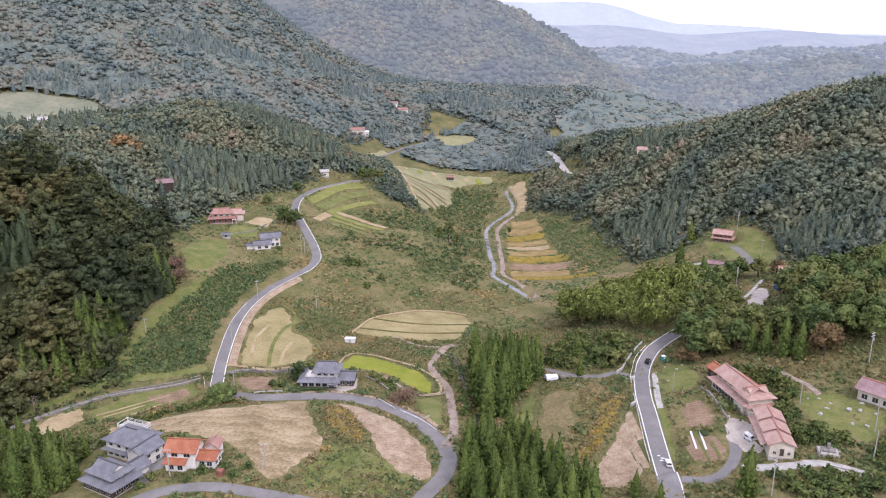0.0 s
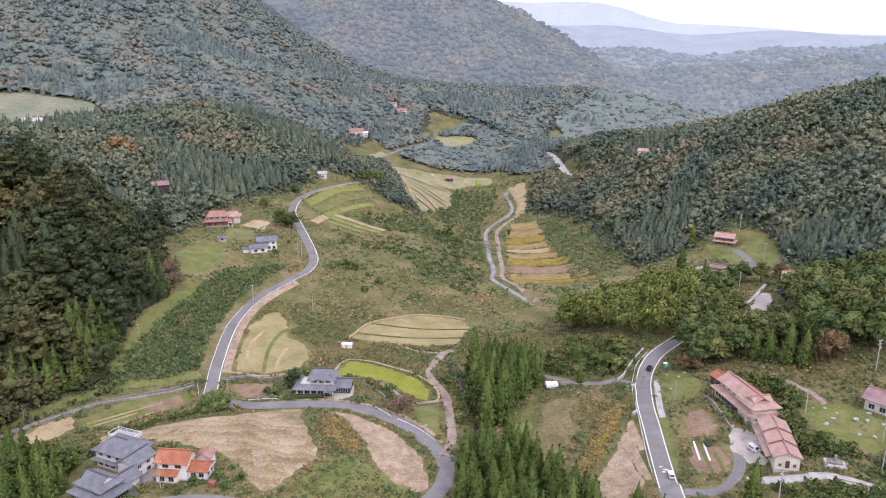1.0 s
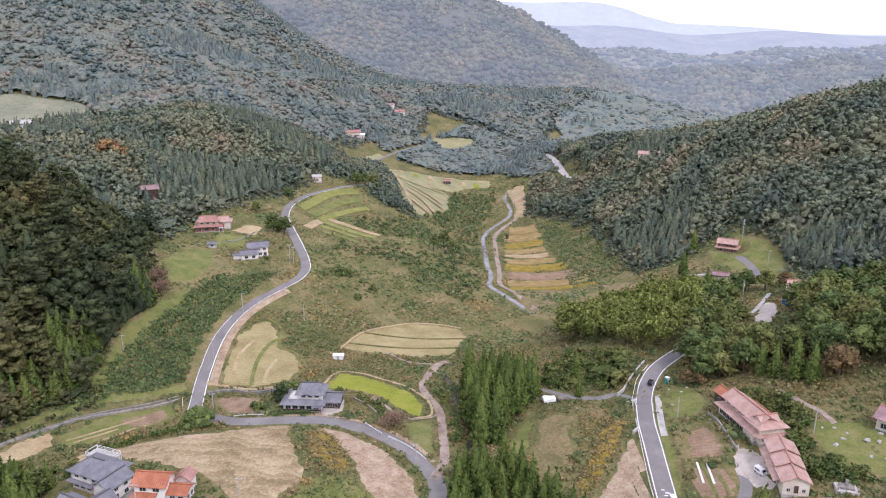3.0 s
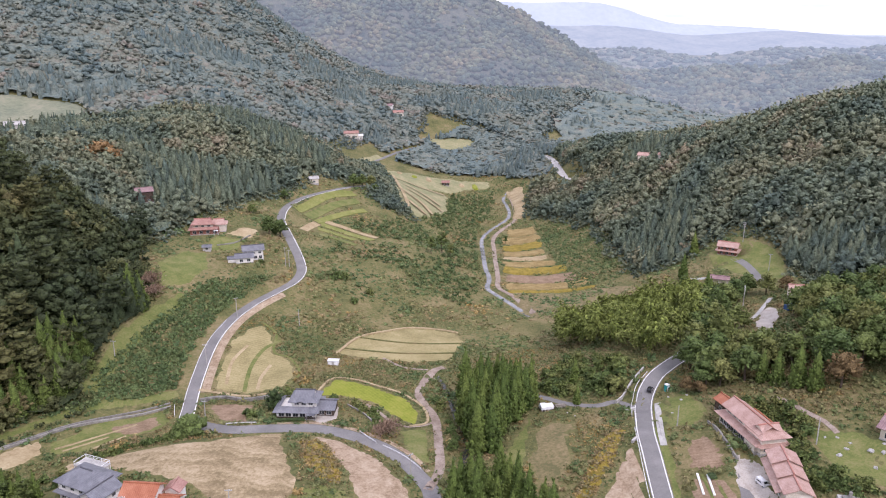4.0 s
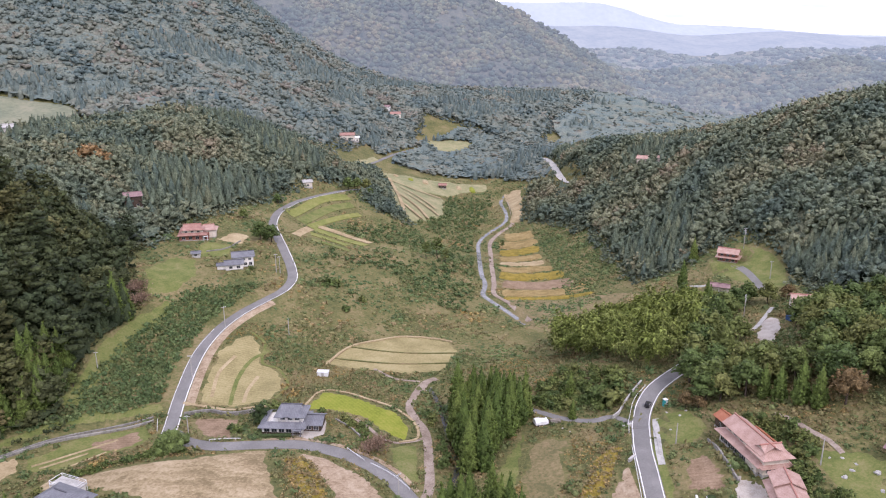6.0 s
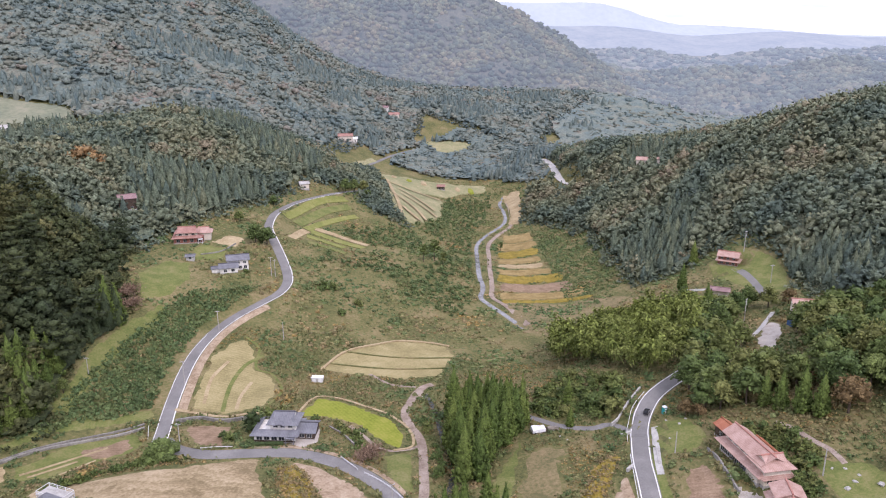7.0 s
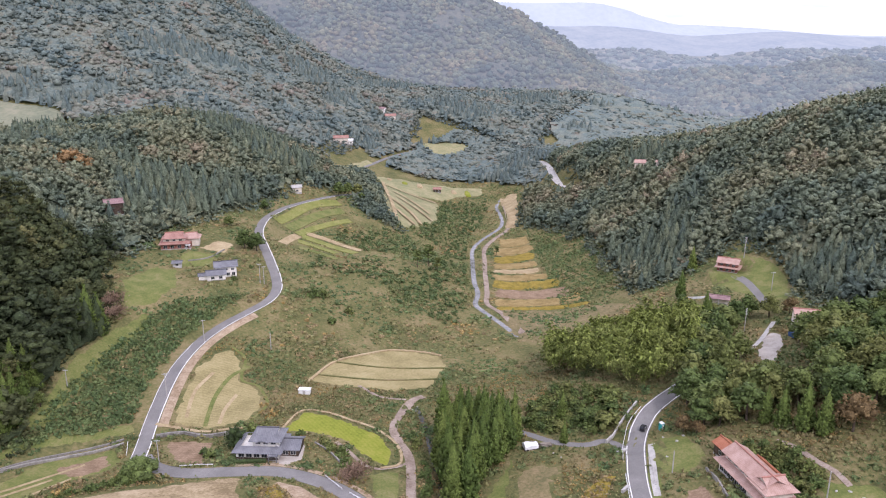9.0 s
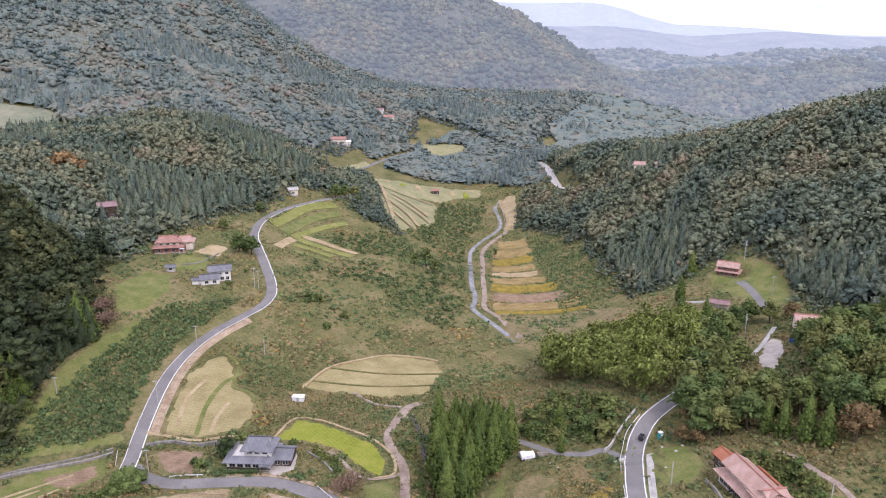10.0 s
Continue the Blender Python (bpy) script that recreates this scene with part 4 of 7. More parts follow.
def wave_noise(p, size, seed=0):
    x, y = p[:, 0] / size + seed * 7.3, p[:, 1] / size - seed * 3.1
    return (np.sin(x * 2.1 + 1.7 * np.sin(y * 1.3)) + np.sin(y * 2.7 + 1.3 * np.sin(x * 1.9 + 1)) + np.sin(x * 4.3 - y * 3.7 + 2 * np.sin(x + y)) * 0.6) / 5.2 + 0.5


LINES = [(ROAD_WEST, 2.6), (ROAD_HILL, 2.6), (ROAD_EAST, 3.2), (ROAD_LOWER, 2.3), (TRACK, 1.5), (DRIVE, 1.8), (DRIVE_EAST, 1.8), (LOWER_DRIVE, 1.6), (STREAM, 1.6), (STREAM_TRACK, 1.6), (ROAD_FAR, 3), (ROAD_NORTH, 3)] + FIELD_LINES


def clear_fields(p, skip=()):
    keep = np.ones(len(p), bool)
    for name, pts in OUTLINES:
        if name in skip:
            continue
        lo, hi = pts.min(0), pts.max(0)
        box = np.where((p[:, 0] > lo[0]) & (p[:, 0] < hi[0]) & (p[:, 1] > lo[1]) & (p[:, 1] < hi[1]))[0]
        if len(box):
            keep[box] &= ~inside(p[box], pts)
    return p[keep]


def clear_plots(p, extra=1.0):
    keep = np.ones(len(p), bool)
    for x, y, r in PLOTS:
        keep &= np.hypot(p[:, 0] - x, p[:, 1] - y) > r + extra
    return p[keep]


rng = np.random.default_rng(11)
BROAD = [broad_crown(s, 7, 110, length=0.95, width=0.42) for s in range(5)]
BROAD_LITE = [broad_crown(20 + s, 5, 42, r=3.8, base=1.4, top=7.6, length=1.2, width=0.55) for s in range(5)]
CEDAR = [cedar_crown(s, 16.5, 3.9, blades=110, start=0.05, length=1.5, width=0.5, clumps=10) for s in range(4)]
CEDAR_LITE = [cedar_crown(40 + s, 14.5, 4.4, blades=35, start=0.04, length=2.0, width=0.8, sides=7, levels=4) for s in range(3)]
PUFF = [broad_crown(120 + s, 3, 6, r=5.2, base=1.0, top=6.0, length=2.0, width=1.0) for s in range(6)]
PUFF_FAR = [broad_crown(130 + s, 2, 3, r=5.0, base=1.0, top=5.5, length=2.2, width=1.2) for s in range(6)]
CONE_LITE = [cedar_crown(140 + s, 12, 4.6, blades=5, start=0.02, length=2.0, width=0.8, sides=6, levels=4) for s in range(3)]
PINE = [pine_crown(s, 150) for s in range(3)]
BAMBOO = [bamboo_clump(s) for s in range(4)]
WEED = [weed_clump(s) for s in range(6)]
WEED_LITE = [weed_clump(20 + s, 6, 1.1, 1.0) for s in range(6)]
TUFT = [sprays(np.random.default_rng(300 + s), np.random.default_rng(310 + s).normal(0, 0.45, (8, 3)) * [1, 1, 0.15] + [0, 0, 0.15], np.random.default_rng(320 + s).normal(0, 0.6, (8, 3)) * [1, 1, 0.3] + [0, 0, 0.6], 0.65, 0.28, 0.1) for s in range(6)]
BUSH_LITE = [broad_crown(65 + s, 2, 14, r=1.7, base=0.2, top=2.3, length=0.8, width=0.4) for s in range(4)]
BUSH = [broad_crown(60 + s, 4, 36, r=1.6, base=0.3, top=2.4, length=0.6, width=0.3) for s in range(4)]

# ---- woods ----
WOOD_WEST = [(-240, 200), (-150, 205), (-146, 236), (-136, 247), (-129, 264), (-132, 281), (-131, 300), (-127, 328), (-135, 345), (-146, 366), (-152, 396), (-300, 400)]
MOUNTAIN = [(-108, 722), (-104, 780), (-90, 830), (-60, 850), (-30, 880), (-20, 960), (40, 930), (110, 850), (140, 960), (200, 1100), (270, 1270), (60, 1300), (-40, 1300), (-130, 1240), (-200, 1170), (-285, 1170), (-420, 1220), (-640, 1220), (-600, 900), (-480, 700), (-420, 560), (-400, 640), (-372, 664), (-310, 660), (-285, 636), (-240, 630)]
WOOD_EAST = [(80, 632), (101, 594), (117, 538), (119, 472), (121, 424), (139, 421), (156, 430), (172, 428), (182, 400), (176, 371), (176, 326), (182, 300), (250, 300), (330, 380), (330, 640), (260, 760), (170, 800), (125, 800), (124, 740), (122, 690), (128, 640), (106, 655), (90, 700), (84, 660)]
MIDDLE = [(-84, 562), (-60, 575), (-40, 545), (-20, 545), (-28, 560), (-42, 640), (-54, 715), (-64, 735), (-72, 700), (-98, 680)]
FAR_VALLEY = [(-92, 830), (-40, 770), (-20, 762), (60, 765), (84, 740), (108, 700), (112, 750), (140, 850), (30, 920), (-20, 870)]


def split_wood(base, poly, step, seed, leaf, needle, broad, conifer, share, size, csize, tone, label, jitter=0.10, tall=(0.85, 1.2), close=0.72):
    """Broadleaved and cedar stands of one hillside, in patches; the cedars stand closer together."""
    r = np.random.default_rng(200 + seed)
    a = clear_plots(clear_fields(clear_of(grid_points(r, poly, step), LINES, 3.0)), 0)
    a = a[wave_noise(a, 62, seed) + r.normal(0, 0.06, len(a)) >= share]
    b = clear_plots(clear_fields(clear_of(grid_points(r, poly, step * close), LINES, 3.0)), 0)
    b = b[wave_noise(b, 62, seed) + r.normal(0, 0.06, len(b)) < share]
    ta = np.clip(tone + 0.7 * (wave_noise(a, 40, seed + 3) - 0.5) + r.normal(0, jitter, len(a)), 0, 1)
    tb = np.clip(0.22 + r.normal(0, 0.12, len(b)), 0, 1)
    scatter("woods_" + base, broad, a, r.uniform(*size, len(a)), ta, leaf, label, "woods", r, sink=1.6, tall=tall)
    scatter("cedars_" + base, conifer, b, r.uniform(*csize, len(b)), tb, needle, "dark green cedar stand on the wooded slope", "woods", r, sink=0.6)


WEST_UPPER = [(-300, 400), (-152, 396), (-146, 420), (-136, 440), (-129, 453), (-115, 484), (-99, 523), (-92, 560), (-84, 600), (-96, 680), (-108, 720), (-240, 640), (-300, 600)]
split_wood("west_upper", WEST_UPPER, 6.4, 8, M["hazy_hill_leaf"], M["hazy_hill_leaf"], BROAD_LITE, CEDAR_LITE, 0.36, (1.1, 1.9), (0.7, 1.0), 0.38, "wooded western hillside with cedars and autumn tints")
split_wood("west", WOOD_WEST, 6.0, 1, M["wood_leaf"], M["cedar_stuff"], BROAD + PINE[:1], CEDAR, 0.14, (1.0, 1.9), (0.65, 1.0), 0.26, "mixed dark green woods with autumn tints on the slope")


def understorey(base, poly, step, material, tone, height, seed, label):
    """The closed, uneven layer of leaves below and between the crowns."""
    r = np.random.default_rng(400 + seed)
    q = np.array(poly, float)
    lo, hi = q.min(0), q.max(0)
    xs, ys = np.arange(lo[0], hi[0], step), np.arange(lo[1], hi[1], step)
    X, Y = np.meshgrid(xs, ys)
    X, Y = X + r.uniform(-0.3, 0.3, X.shape) * step, Y + r.uniform(-0.3, 0.3, X.shape) * step
    Z = ground(X, Y) + height * r.uniform(0.35, 1.25, X.shape)
    v = np.stack([X, Y, Z], -1).reshape(-1, 3)
    n = len(xs)
    i = np.arange(len(v)).reshape(len(ys), n)
    quad = np.stack([i[:-1, :-1], i[:-1, 1:], i[1:, 1:], i[1:, :-1]], -1).reshape(-1, 4)
    mid = v[quad].mean(1)[:, :2]
    order = {tuple(m): k for k, m in enumerate(mid)}
    keep = mid[inside(mid, poly)]
    keep = clear_plots(clear_fields(clear_of(keep, LINES, 2.5)), -1)
    quad = quad[[order[tuple(m)] for m in keep]]
    used = np.unique(quad)
    back = np.zeros(len(v), int)
    back[used] = np.arange(len(used))
    quad = back[quad]
    tris = np.concatenate([quad[:, [0, 1, 2]], quad[:, [0, 2, 3]]])
    v = v[used]
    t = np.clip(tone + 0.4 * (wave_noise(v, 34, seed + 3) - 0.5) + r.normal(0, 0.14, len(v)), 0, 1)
    tagged(new("understorey_" + base, raw_mesh("understorey_" + base, v, tris, material, t)), label, "undergrowth", kind="stuff")


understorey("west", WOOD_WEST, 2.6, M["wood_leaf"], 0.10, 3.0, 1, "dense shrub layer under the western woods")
understorey("west_upper", WEST_UPPER, 3.0, M["hazy_hill_leaf"], 0.30, 3.6, 8, "dense shrub layer under the upper woods")
understorey("east", WOOD_EAST, 3.0, M["hazy_hill_leaf"], 0.32, 3.6, 2, "dense shrub layer under the eastern woods")
# raised nearly to the crowns to soften their dark gaps, in place of haze
understorey("mountain", MOUNTAIN, 4.2, M["hazy_far_leaf"], 0.42, 4.6, 3, "dense canopy layer on the mountainside")
understorey("middle", MIDDLE, 3.0, M["hazy_hill_leaf"], 0.15, 3.0, 4, "dense shrub layer on the valley side")
understorey("far_valley", FAR_VALLEY, 4.0, M["hazy_far_leaf"], 0.33, 3.0, 5, "dense shrub layer in the far valley")

split_wood("east", WOOD_EAST, 6.3, 2, M["hazy_hill_leaf"], M["hazy_hill_leaf"], BROAD_LITE, CEDAR_LITE, 0.27, (1.1, 2.0), (0.6, 0.95), 0.40, "rounded olive-green wooded hill")
split_wood("mountain", MOUNTAIN, 8.4, 3, M["hazy_far_leaf"], M["hazy_far_leaf"], PUFF, CONE_LITE, 0.33, (1.1, 1.9), (0.7, 1.05), 0.42, "distant hazy wooded mountainside with autumn tints", 0.08, (0.75, 1.15))
split_wood("middle", MIDDLE, 5.5, 4, M["hazy_hill_leaf"], M["hazy_hill_leaf"], BROAD_LITE, CEDAR_LITE, 0.2, (0.9, 1.4), (0.5, 0.7), 0.28, "dark green trees on the valley side")
split_wood("far_valley", FAR_VALLEY, 7.2, 5, M["hazy_far_leaf"], M["hazy_far_leaf"], PUFF, CONE_LITE, 0.25, (0.9, 1.6), (0.6, 0.9), 0.35, "distant trees in the valley", 0.1, (0.6, 0.9))

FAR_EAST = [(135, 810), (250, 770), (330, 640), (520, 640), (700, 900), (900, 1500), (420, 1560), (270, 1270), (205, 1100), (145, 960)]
split_wood("far_east", FAR_EAST, 12.5, 6, M["hazy_far_leaf"], M["hazy_far_leaf"], PUFF_FAR, CONE_LITE, 0.12, (1.5, 2.4), (0.8, 1.2), 0.35, "distant hazy wooded hills", 0.10, (0.5, 0.75))

understorey("far_east", FAR_EAST, 7.0, M["hazy_far_leaf"], 0.33, 4.5, 6, "dense canopy layer on distant hills")



def wood_edge(base, poly, width, step, material, size, tone, seed):
    """Shrubs and small trees that close the edge of a wood."""
    r = np.random.default_rng(600 + seed)
    q = np.array(poly + [poly[0]], float)
    p = grid_points(r, [(q[:, 0].min() - 9, q[:, 1].min() - 9), (q[:, 0].max() + 9, q[:, 1].min() - 9), (q[:, 0].max() + 9, q[:, 1].max() + 9), (q[:, 0].min() - 9, q[:, 1].max() + 9)], step)
    d = np.full(len(p), 1e9)
    for a, b in zip(q[:-1], q[1:]):
        v = b - a
        k = np.clip(((p - a) @ v) / (v @ v), 0, 1)
        d = np.minimum(d, np.hypot(*(p - a - k[:, None] * v).T))
    p = p[d < width * (0.5 + wave_noise(p, 18, seed))]
    p = clear_plots(clear_fields(clear_of(p, LINES, 1.5)), 0)
    scatter("shrubs_" + base, BUSH_LITE, p, r.uniform(*size, len(p)), np.clip(tone + r.normal(0, 0.15, len(p)), 0, 1), material, "leafy shrubs along the edge of the wood", "shrubs", r)


wood_edge("west", WOOD_WEST, 5.0, 3.2, M["wood_leaf"], (0.8, 1.7), 0.35, 1)
wood_edge("west_upper", WEST_UPPER, 6.0, 4.0, M["hazy_hill_leaf"], (1.0, 2.2), 0.3, 2)
wood_edge("east", WOOD_EAST, 7.0, 4.0, M["hazy_hill_leaf"], (1.0, 2.4), 0.3, 3)
wood_edge("middle", MIDDLE, 5.0, 4.0, M["hazy_hill_leaf"], (1.0, 2.0), 0.25, 4)
wood_edge("mountain", MOUNTAIN[:12], 9.0, 6.0, M["hazy_far_leaf"], (1.5, 3.0), 0.3, 5)
# bamboo
BAMBOO_GROVE = [(56, 345), (78, 352), (100, 350), (118, 345), (118, 318), (106, 296), (95, 282), (84, 278), (78, 283), (66, 300), (56, 322)]
p = clear_of(grid_points(rng, BAMBOO_GROVE, 4.3), LINES, 3.0)
scatter("bamboo_grove", BAMBOO, p, rng.uniform(0.8, 1.45, len(p)), np.clip(rng.normal(0.5, 0.25, len(p)), 0, 1), M["bamboo"], "light yellow-green feathery bamboo grove", "bamboo", rng)

# undergrowth: low weeds and scrub, greener on the slopes, drier on the valley floor
SCRUB = [(-150, 225), (-60, 165), (60, 165), (150, 170), (180, 300), (178, 420), (122, 425), (118, 540), (100, 600), (84, 740), (50, 770), (-60, 720), (-80, 600), (-100, 520), (-150, 420), (-130, 300)]
p = clear_plots(clear_fields(clear_of(grid_points(rng, SCRUB, 3.0), LINES, 0.9), skip=("meadow_east", "field_green_lower", "field_dry_grass", "plot_east")), -3)
p = p[wave_noise(p, 24, 5) + rng.normal(0, 0.14, len(p)) > 0.24]
damp = 0.6 * wave_noise(p, 33, 2) + 0.4 * wave_noise(p, 12, 6)
size = rng.uniform(0.7, 1.5, len(p)) * (0.6 + 0.9 * wave_noise(p, 15, 8))
tone = np.clip(0.12 + 1.35 * (damp - 0.28) + rng.normal(0, 0.13, len(p)), 0, 1)
for name, pick, kinds, label in (("scrub_near", p[:, 1] < 330, WEED, "low tangled weeds and scrub in green and brown"), ("scrub_far", p[:, 1] >= 330, WEED_LITE, "overgrown valley floor of green and brown scrub")):
    scatter(name, kinds, p[pick], size[pick], tone[pick], M["weeds"], label, "scrub", rng, 0.15, (0.6, 1.3))
NEAR = [(-128, 226), (-60, 166), (60, 166), (150, 172), (168, 240), (120, 300), (60, 330), (20, 345), (-40, 350), (-95, 340), (-100, 275)]
p = clear_plots(clear_fields(clear_of(grid_points(rng, NEAR, 1.75), LINES, 0.3), skip=("meadow_east", "field_green_lower")), -4)
scatter("grass_tufts", TUFT, p, rng.uniform(0.55, 1.1, len(p)), np.clip(0.42 + 0.9 * (wave_noise(p, 21, 4) - 0.3) + rng.normal(0, 0.16, len(p)), 0, 1), M["weeds"], "uneven tufts of green and brown grass", "grass", rng, 0.05, (0.6, 1.2))
for name, poly in (("goldenrod_lane", [(-42.5, 233), (-36.8, 234.5), (-31, 227), (-27, 219.5), (-24.5, 207), (-31.1, 207.7), (-37.9, 217)]), ("goldenrod_bank", [(43.9, 207), (53, 226), (60, 235), (63, 230), (56, 215), (47, 202), (39.5, 197)])):
    p = grid_points(rng, poly, 1.5)
    scatter(name, WEED, p, rng.uniform(0.6, 1.2, len(p)), np.clip(rng.normal(0.76, 0.14, len(p)), 0, 1), M["weeds"], "dense yellow-brown goldenrod stalks", "weeds", rng, 0.1, (0.7, 1.2))
KUDZU = [(-138, 251), (-129, 272), (-126, 292), (-122, 324), (-116, 348), (-106, 363), (-80, 378), (-92, 352), (-99, 330), (-98, 296), (-97, 278), (-114, 271)]
p = clear_of(grid_points(rng, KUDZU, 2.3), LINES, 1.0)
scatter("vine_thicket", WEED, p, rng.uniform(1.0, 1.9, len(p)), np.clip(rng.normal(0.16, 0.1, len(p)), 0, 1), M["weeds"], "dense blue-green vine thicket on the bank", "thicket", rng, 0.1, (0.8, 1.3))
SLOPE = [(-60, 385), (-30, 395), (20, 400), (28, 450), (28, 540), (30, 590), (45, 640), (55, 720), (10, 700), (0, 600), (-20, 545), (-35, 520), (-60, 500), (-30, 470), (-60, 440)]
p = clear_fields(clear_of(grid_points(rng, SLOPE, 4.6), LINES, 1.5))
p = p[(wave_noise(p, 30, 9) + 0.0011 * (p[:, 1] - 400)) > 0.46]
scatter("bushes_valley", BUSH, p, rng.uniform(0.6, 1.5, len(p)), np.clip(rng.normal(0.14, 0.1, len(p)), 0, 1), M["weeds"], "dark green bushes on the valley floor", "bushes", rng)
for k, (a, b, l_, r_, mat) in enumerate(STRIPS):
    p = grid_points(rng, [(l_, a - 1), (r_, a - 1), (r_, b + 1), (l_, b + 1)], 2.5)
    p = clear_of(p, [(STREAM, 1.5), (STREAM_TRACK, 1.5)], 0.3)
    scatter("strip_weeds", WEED_LITE, p, rng.uniform(0.3, 0.75, len(p)), np.clip({"tan": 0.78, "ochre": 0.72, "yellow": 0.93, "soil": 0.75}[mat] + rng.normal(0, 0.16, len(p)), 0, 1), M["weeds"], {"tan": "pale dry weeds on a field strip", "ochre": "ochre weeds on a field strip", "yellow": "yellow goldenrod on a field strip", "soil": "brown weeds on a field strip"}[mat], "weeds", rng, 0.1, (0.5, 0.9))
MARSH = [(80, 430), (100, 440), (118, 430), (116, 530), (100, 592), (80, 600), (80, 520)]
p = clear_of(grid_points(rng, MARSH, 3.4), LINES, 1.5)
scatter("reeds", WEED, p, rng.uniform(0.9, 1.7, len(p)), np.clip(rng.normal(0.2, 0.12, len(p)), 0, 1), M["weeds"], "blue-green overgrown field beside the strips", "scrub", rng)

# ---- the far distance ----


def ridge(name, dist, foot, crest, spread, material, label, seed, x0=-2600, x1=2600, n=150, depth=14, crowns=0.0):
    """A long wooded ridge: crest(x) gives the height of its top; it falls towards the viewer."""
    xs = np.linspace(x0, x1, n)
    v = []
    for k in range(depth):
        s = k / (depth - 1)
        for x in xs:
            q = Vector((x / 160, s * 3 + seed, seed * 1.7))
            z = foot + (crest(x) - foot) * (1 - s) ** 1.15 + noise.noise(q) * 26 * min(1, 3 * s) * (1 - s) + noise.noise(q * 5) * 5 * (0.35 + 0.65 * min(1, 3 * s))
            if crowns:
                z += crowns * noise.noise(Vector((x / 14, s * spread / 14, seed))) + crowns * 0.8 * noise.noise(Vector((x / 45, s * spread / 45, seed + 5)))
            v.append((x, dist - spread * s + noise.noise(q * 2) * 30, z))
    f = [(k * n + i, k * n + i + 1, (k + 1) * n + i + 1, (k + 1) * n + i) for k in range(depth - 1) for i in range(n - 1)]
    return tagged(mesh_object(name, v, f, material, True), label, "backdrop", kind="structure")


def distance(name, dark, light, size, haze_glow, strength):
    """Far land: a dim wooded surface whose own even emission stands in for haze."""
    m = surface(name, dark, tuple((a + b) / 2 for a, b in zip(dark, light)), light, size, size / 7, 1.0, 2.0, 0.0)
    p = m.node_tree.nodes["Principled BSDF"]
    p.inputs["Emission Color"].default_value, p.inputs["Emission Strength"].default_value = (*haze_glow, 1), strength
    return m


def ridge_crowns(name, back, step, size, material, label, seed, squash=0.8):
    """Tree crowns all over a far ridge, one low dome each."""
    r = np.random.default_rng(500 + seed)
    me = back.data
    co = np.array([v.co[:] for v in me.vertices])
    quads = np.array([p.vertices[:] for p in me.polygons])
    a, b, d = co[quads[:, 0]], co[quads[:, 1]], co[quads[:, 3]]
    area = np.linalg.norm(np.cross(b - a, d - a), axis=1)
    n = int(area.sum() / step ** 2)
    k = r.choice(len(quads), n, p=area / area.sum())
    c = a[k] + (b - a)[k] * r.uniform(0, 1, (n, 1)) + (d - a)[k] * r.uniform(0, 1, (n, 1))
    thin = wave_noise(c[:, :2], 130, seed) + r.normal(0, 0.08, n) > 0.17
    c = c[thin]
    n = len(c)
    sc = r.uniform(*size, (n, 1, 1))
    v = ICO_V[None] * r.uniform(0.7, 1.25, (n, len(ICO_V), 1)) * sc * [1, 1, squash] + c[:, None] + [0, 0, 1.5]
    f = ICO_F[None] + (np.arange(n) * len(ICO_V))[:, None, None]
    tone = np.clip(0.45 + 0.9 * (wave_noise(c[:, :2], 90, seed + 4) - 0.5) + r.normal(0, 0.14, n), 0, 1)
    tagged(new(name, raw_mesh(name, v.reshape(-1, 3), f.reshape(-1, 3), material, np.repeat(tone, len(ICO_V)))), label, "backdrop", kind="stuff")


def hazy_crowns(name, tones, haze_glow, strength):
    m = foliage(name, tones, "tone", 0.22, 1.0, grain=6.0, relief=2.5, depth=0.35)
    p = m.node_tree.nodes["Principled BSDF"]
    # the crowns emit an even bluish glow that imitates haze
    p.inputs["Emission Color"].default_value, p.inputs["Emission Strength"].default_value = (*haze_glow, 1), strength
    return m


def skyline(x):
    """Far crests: high towards the mountain, falling towards the plain."""
    s = min(1.0, max(0.0, (x - 800) / 620))
    return 352 - 112 * s * s * (3 - 2 * s) - 0.062 * max(0, x - 1500)


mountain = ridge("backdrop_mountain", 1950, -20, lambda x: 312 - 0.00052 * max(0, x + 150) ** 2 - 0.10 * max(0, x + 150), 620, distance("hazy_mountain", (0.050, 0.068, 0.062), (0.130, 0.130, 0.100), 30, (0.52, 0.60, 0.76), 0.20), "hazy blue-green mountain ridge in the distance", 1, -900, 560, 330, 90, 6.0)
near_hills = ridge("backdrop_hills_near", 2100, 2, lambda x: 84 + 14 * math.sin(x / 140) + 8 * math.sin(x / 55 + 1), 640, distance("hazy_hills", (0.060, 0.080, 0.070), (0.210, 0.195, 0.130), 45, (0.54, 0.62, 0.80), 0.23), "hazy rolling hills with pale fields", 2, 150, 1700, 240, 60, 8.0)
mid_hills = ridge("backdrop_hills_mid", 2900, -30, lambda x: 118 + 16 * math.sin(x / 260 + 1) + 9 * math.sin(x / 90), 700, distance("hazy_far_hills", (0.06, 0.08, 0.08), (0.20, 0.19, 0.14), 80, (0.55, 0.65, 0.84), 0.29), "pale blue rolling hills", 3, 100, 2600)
ridge("backdrop_hills_far", 3900, 60, lambda x: 150 + 0.42 * (skyline(x * 1.1) - 160) + 14 * math.sin(x / 330 + 2) + 7 * math.sin(x / 120), 800, distance("hazy_pale_hills", (0.06, 0.08, 0.09), (0.14, 0.15, 0.14), 160, (0.60, 0.69, 0.85), 0.46), "very pale blue hills on the horizon", 4, -600, 2900)
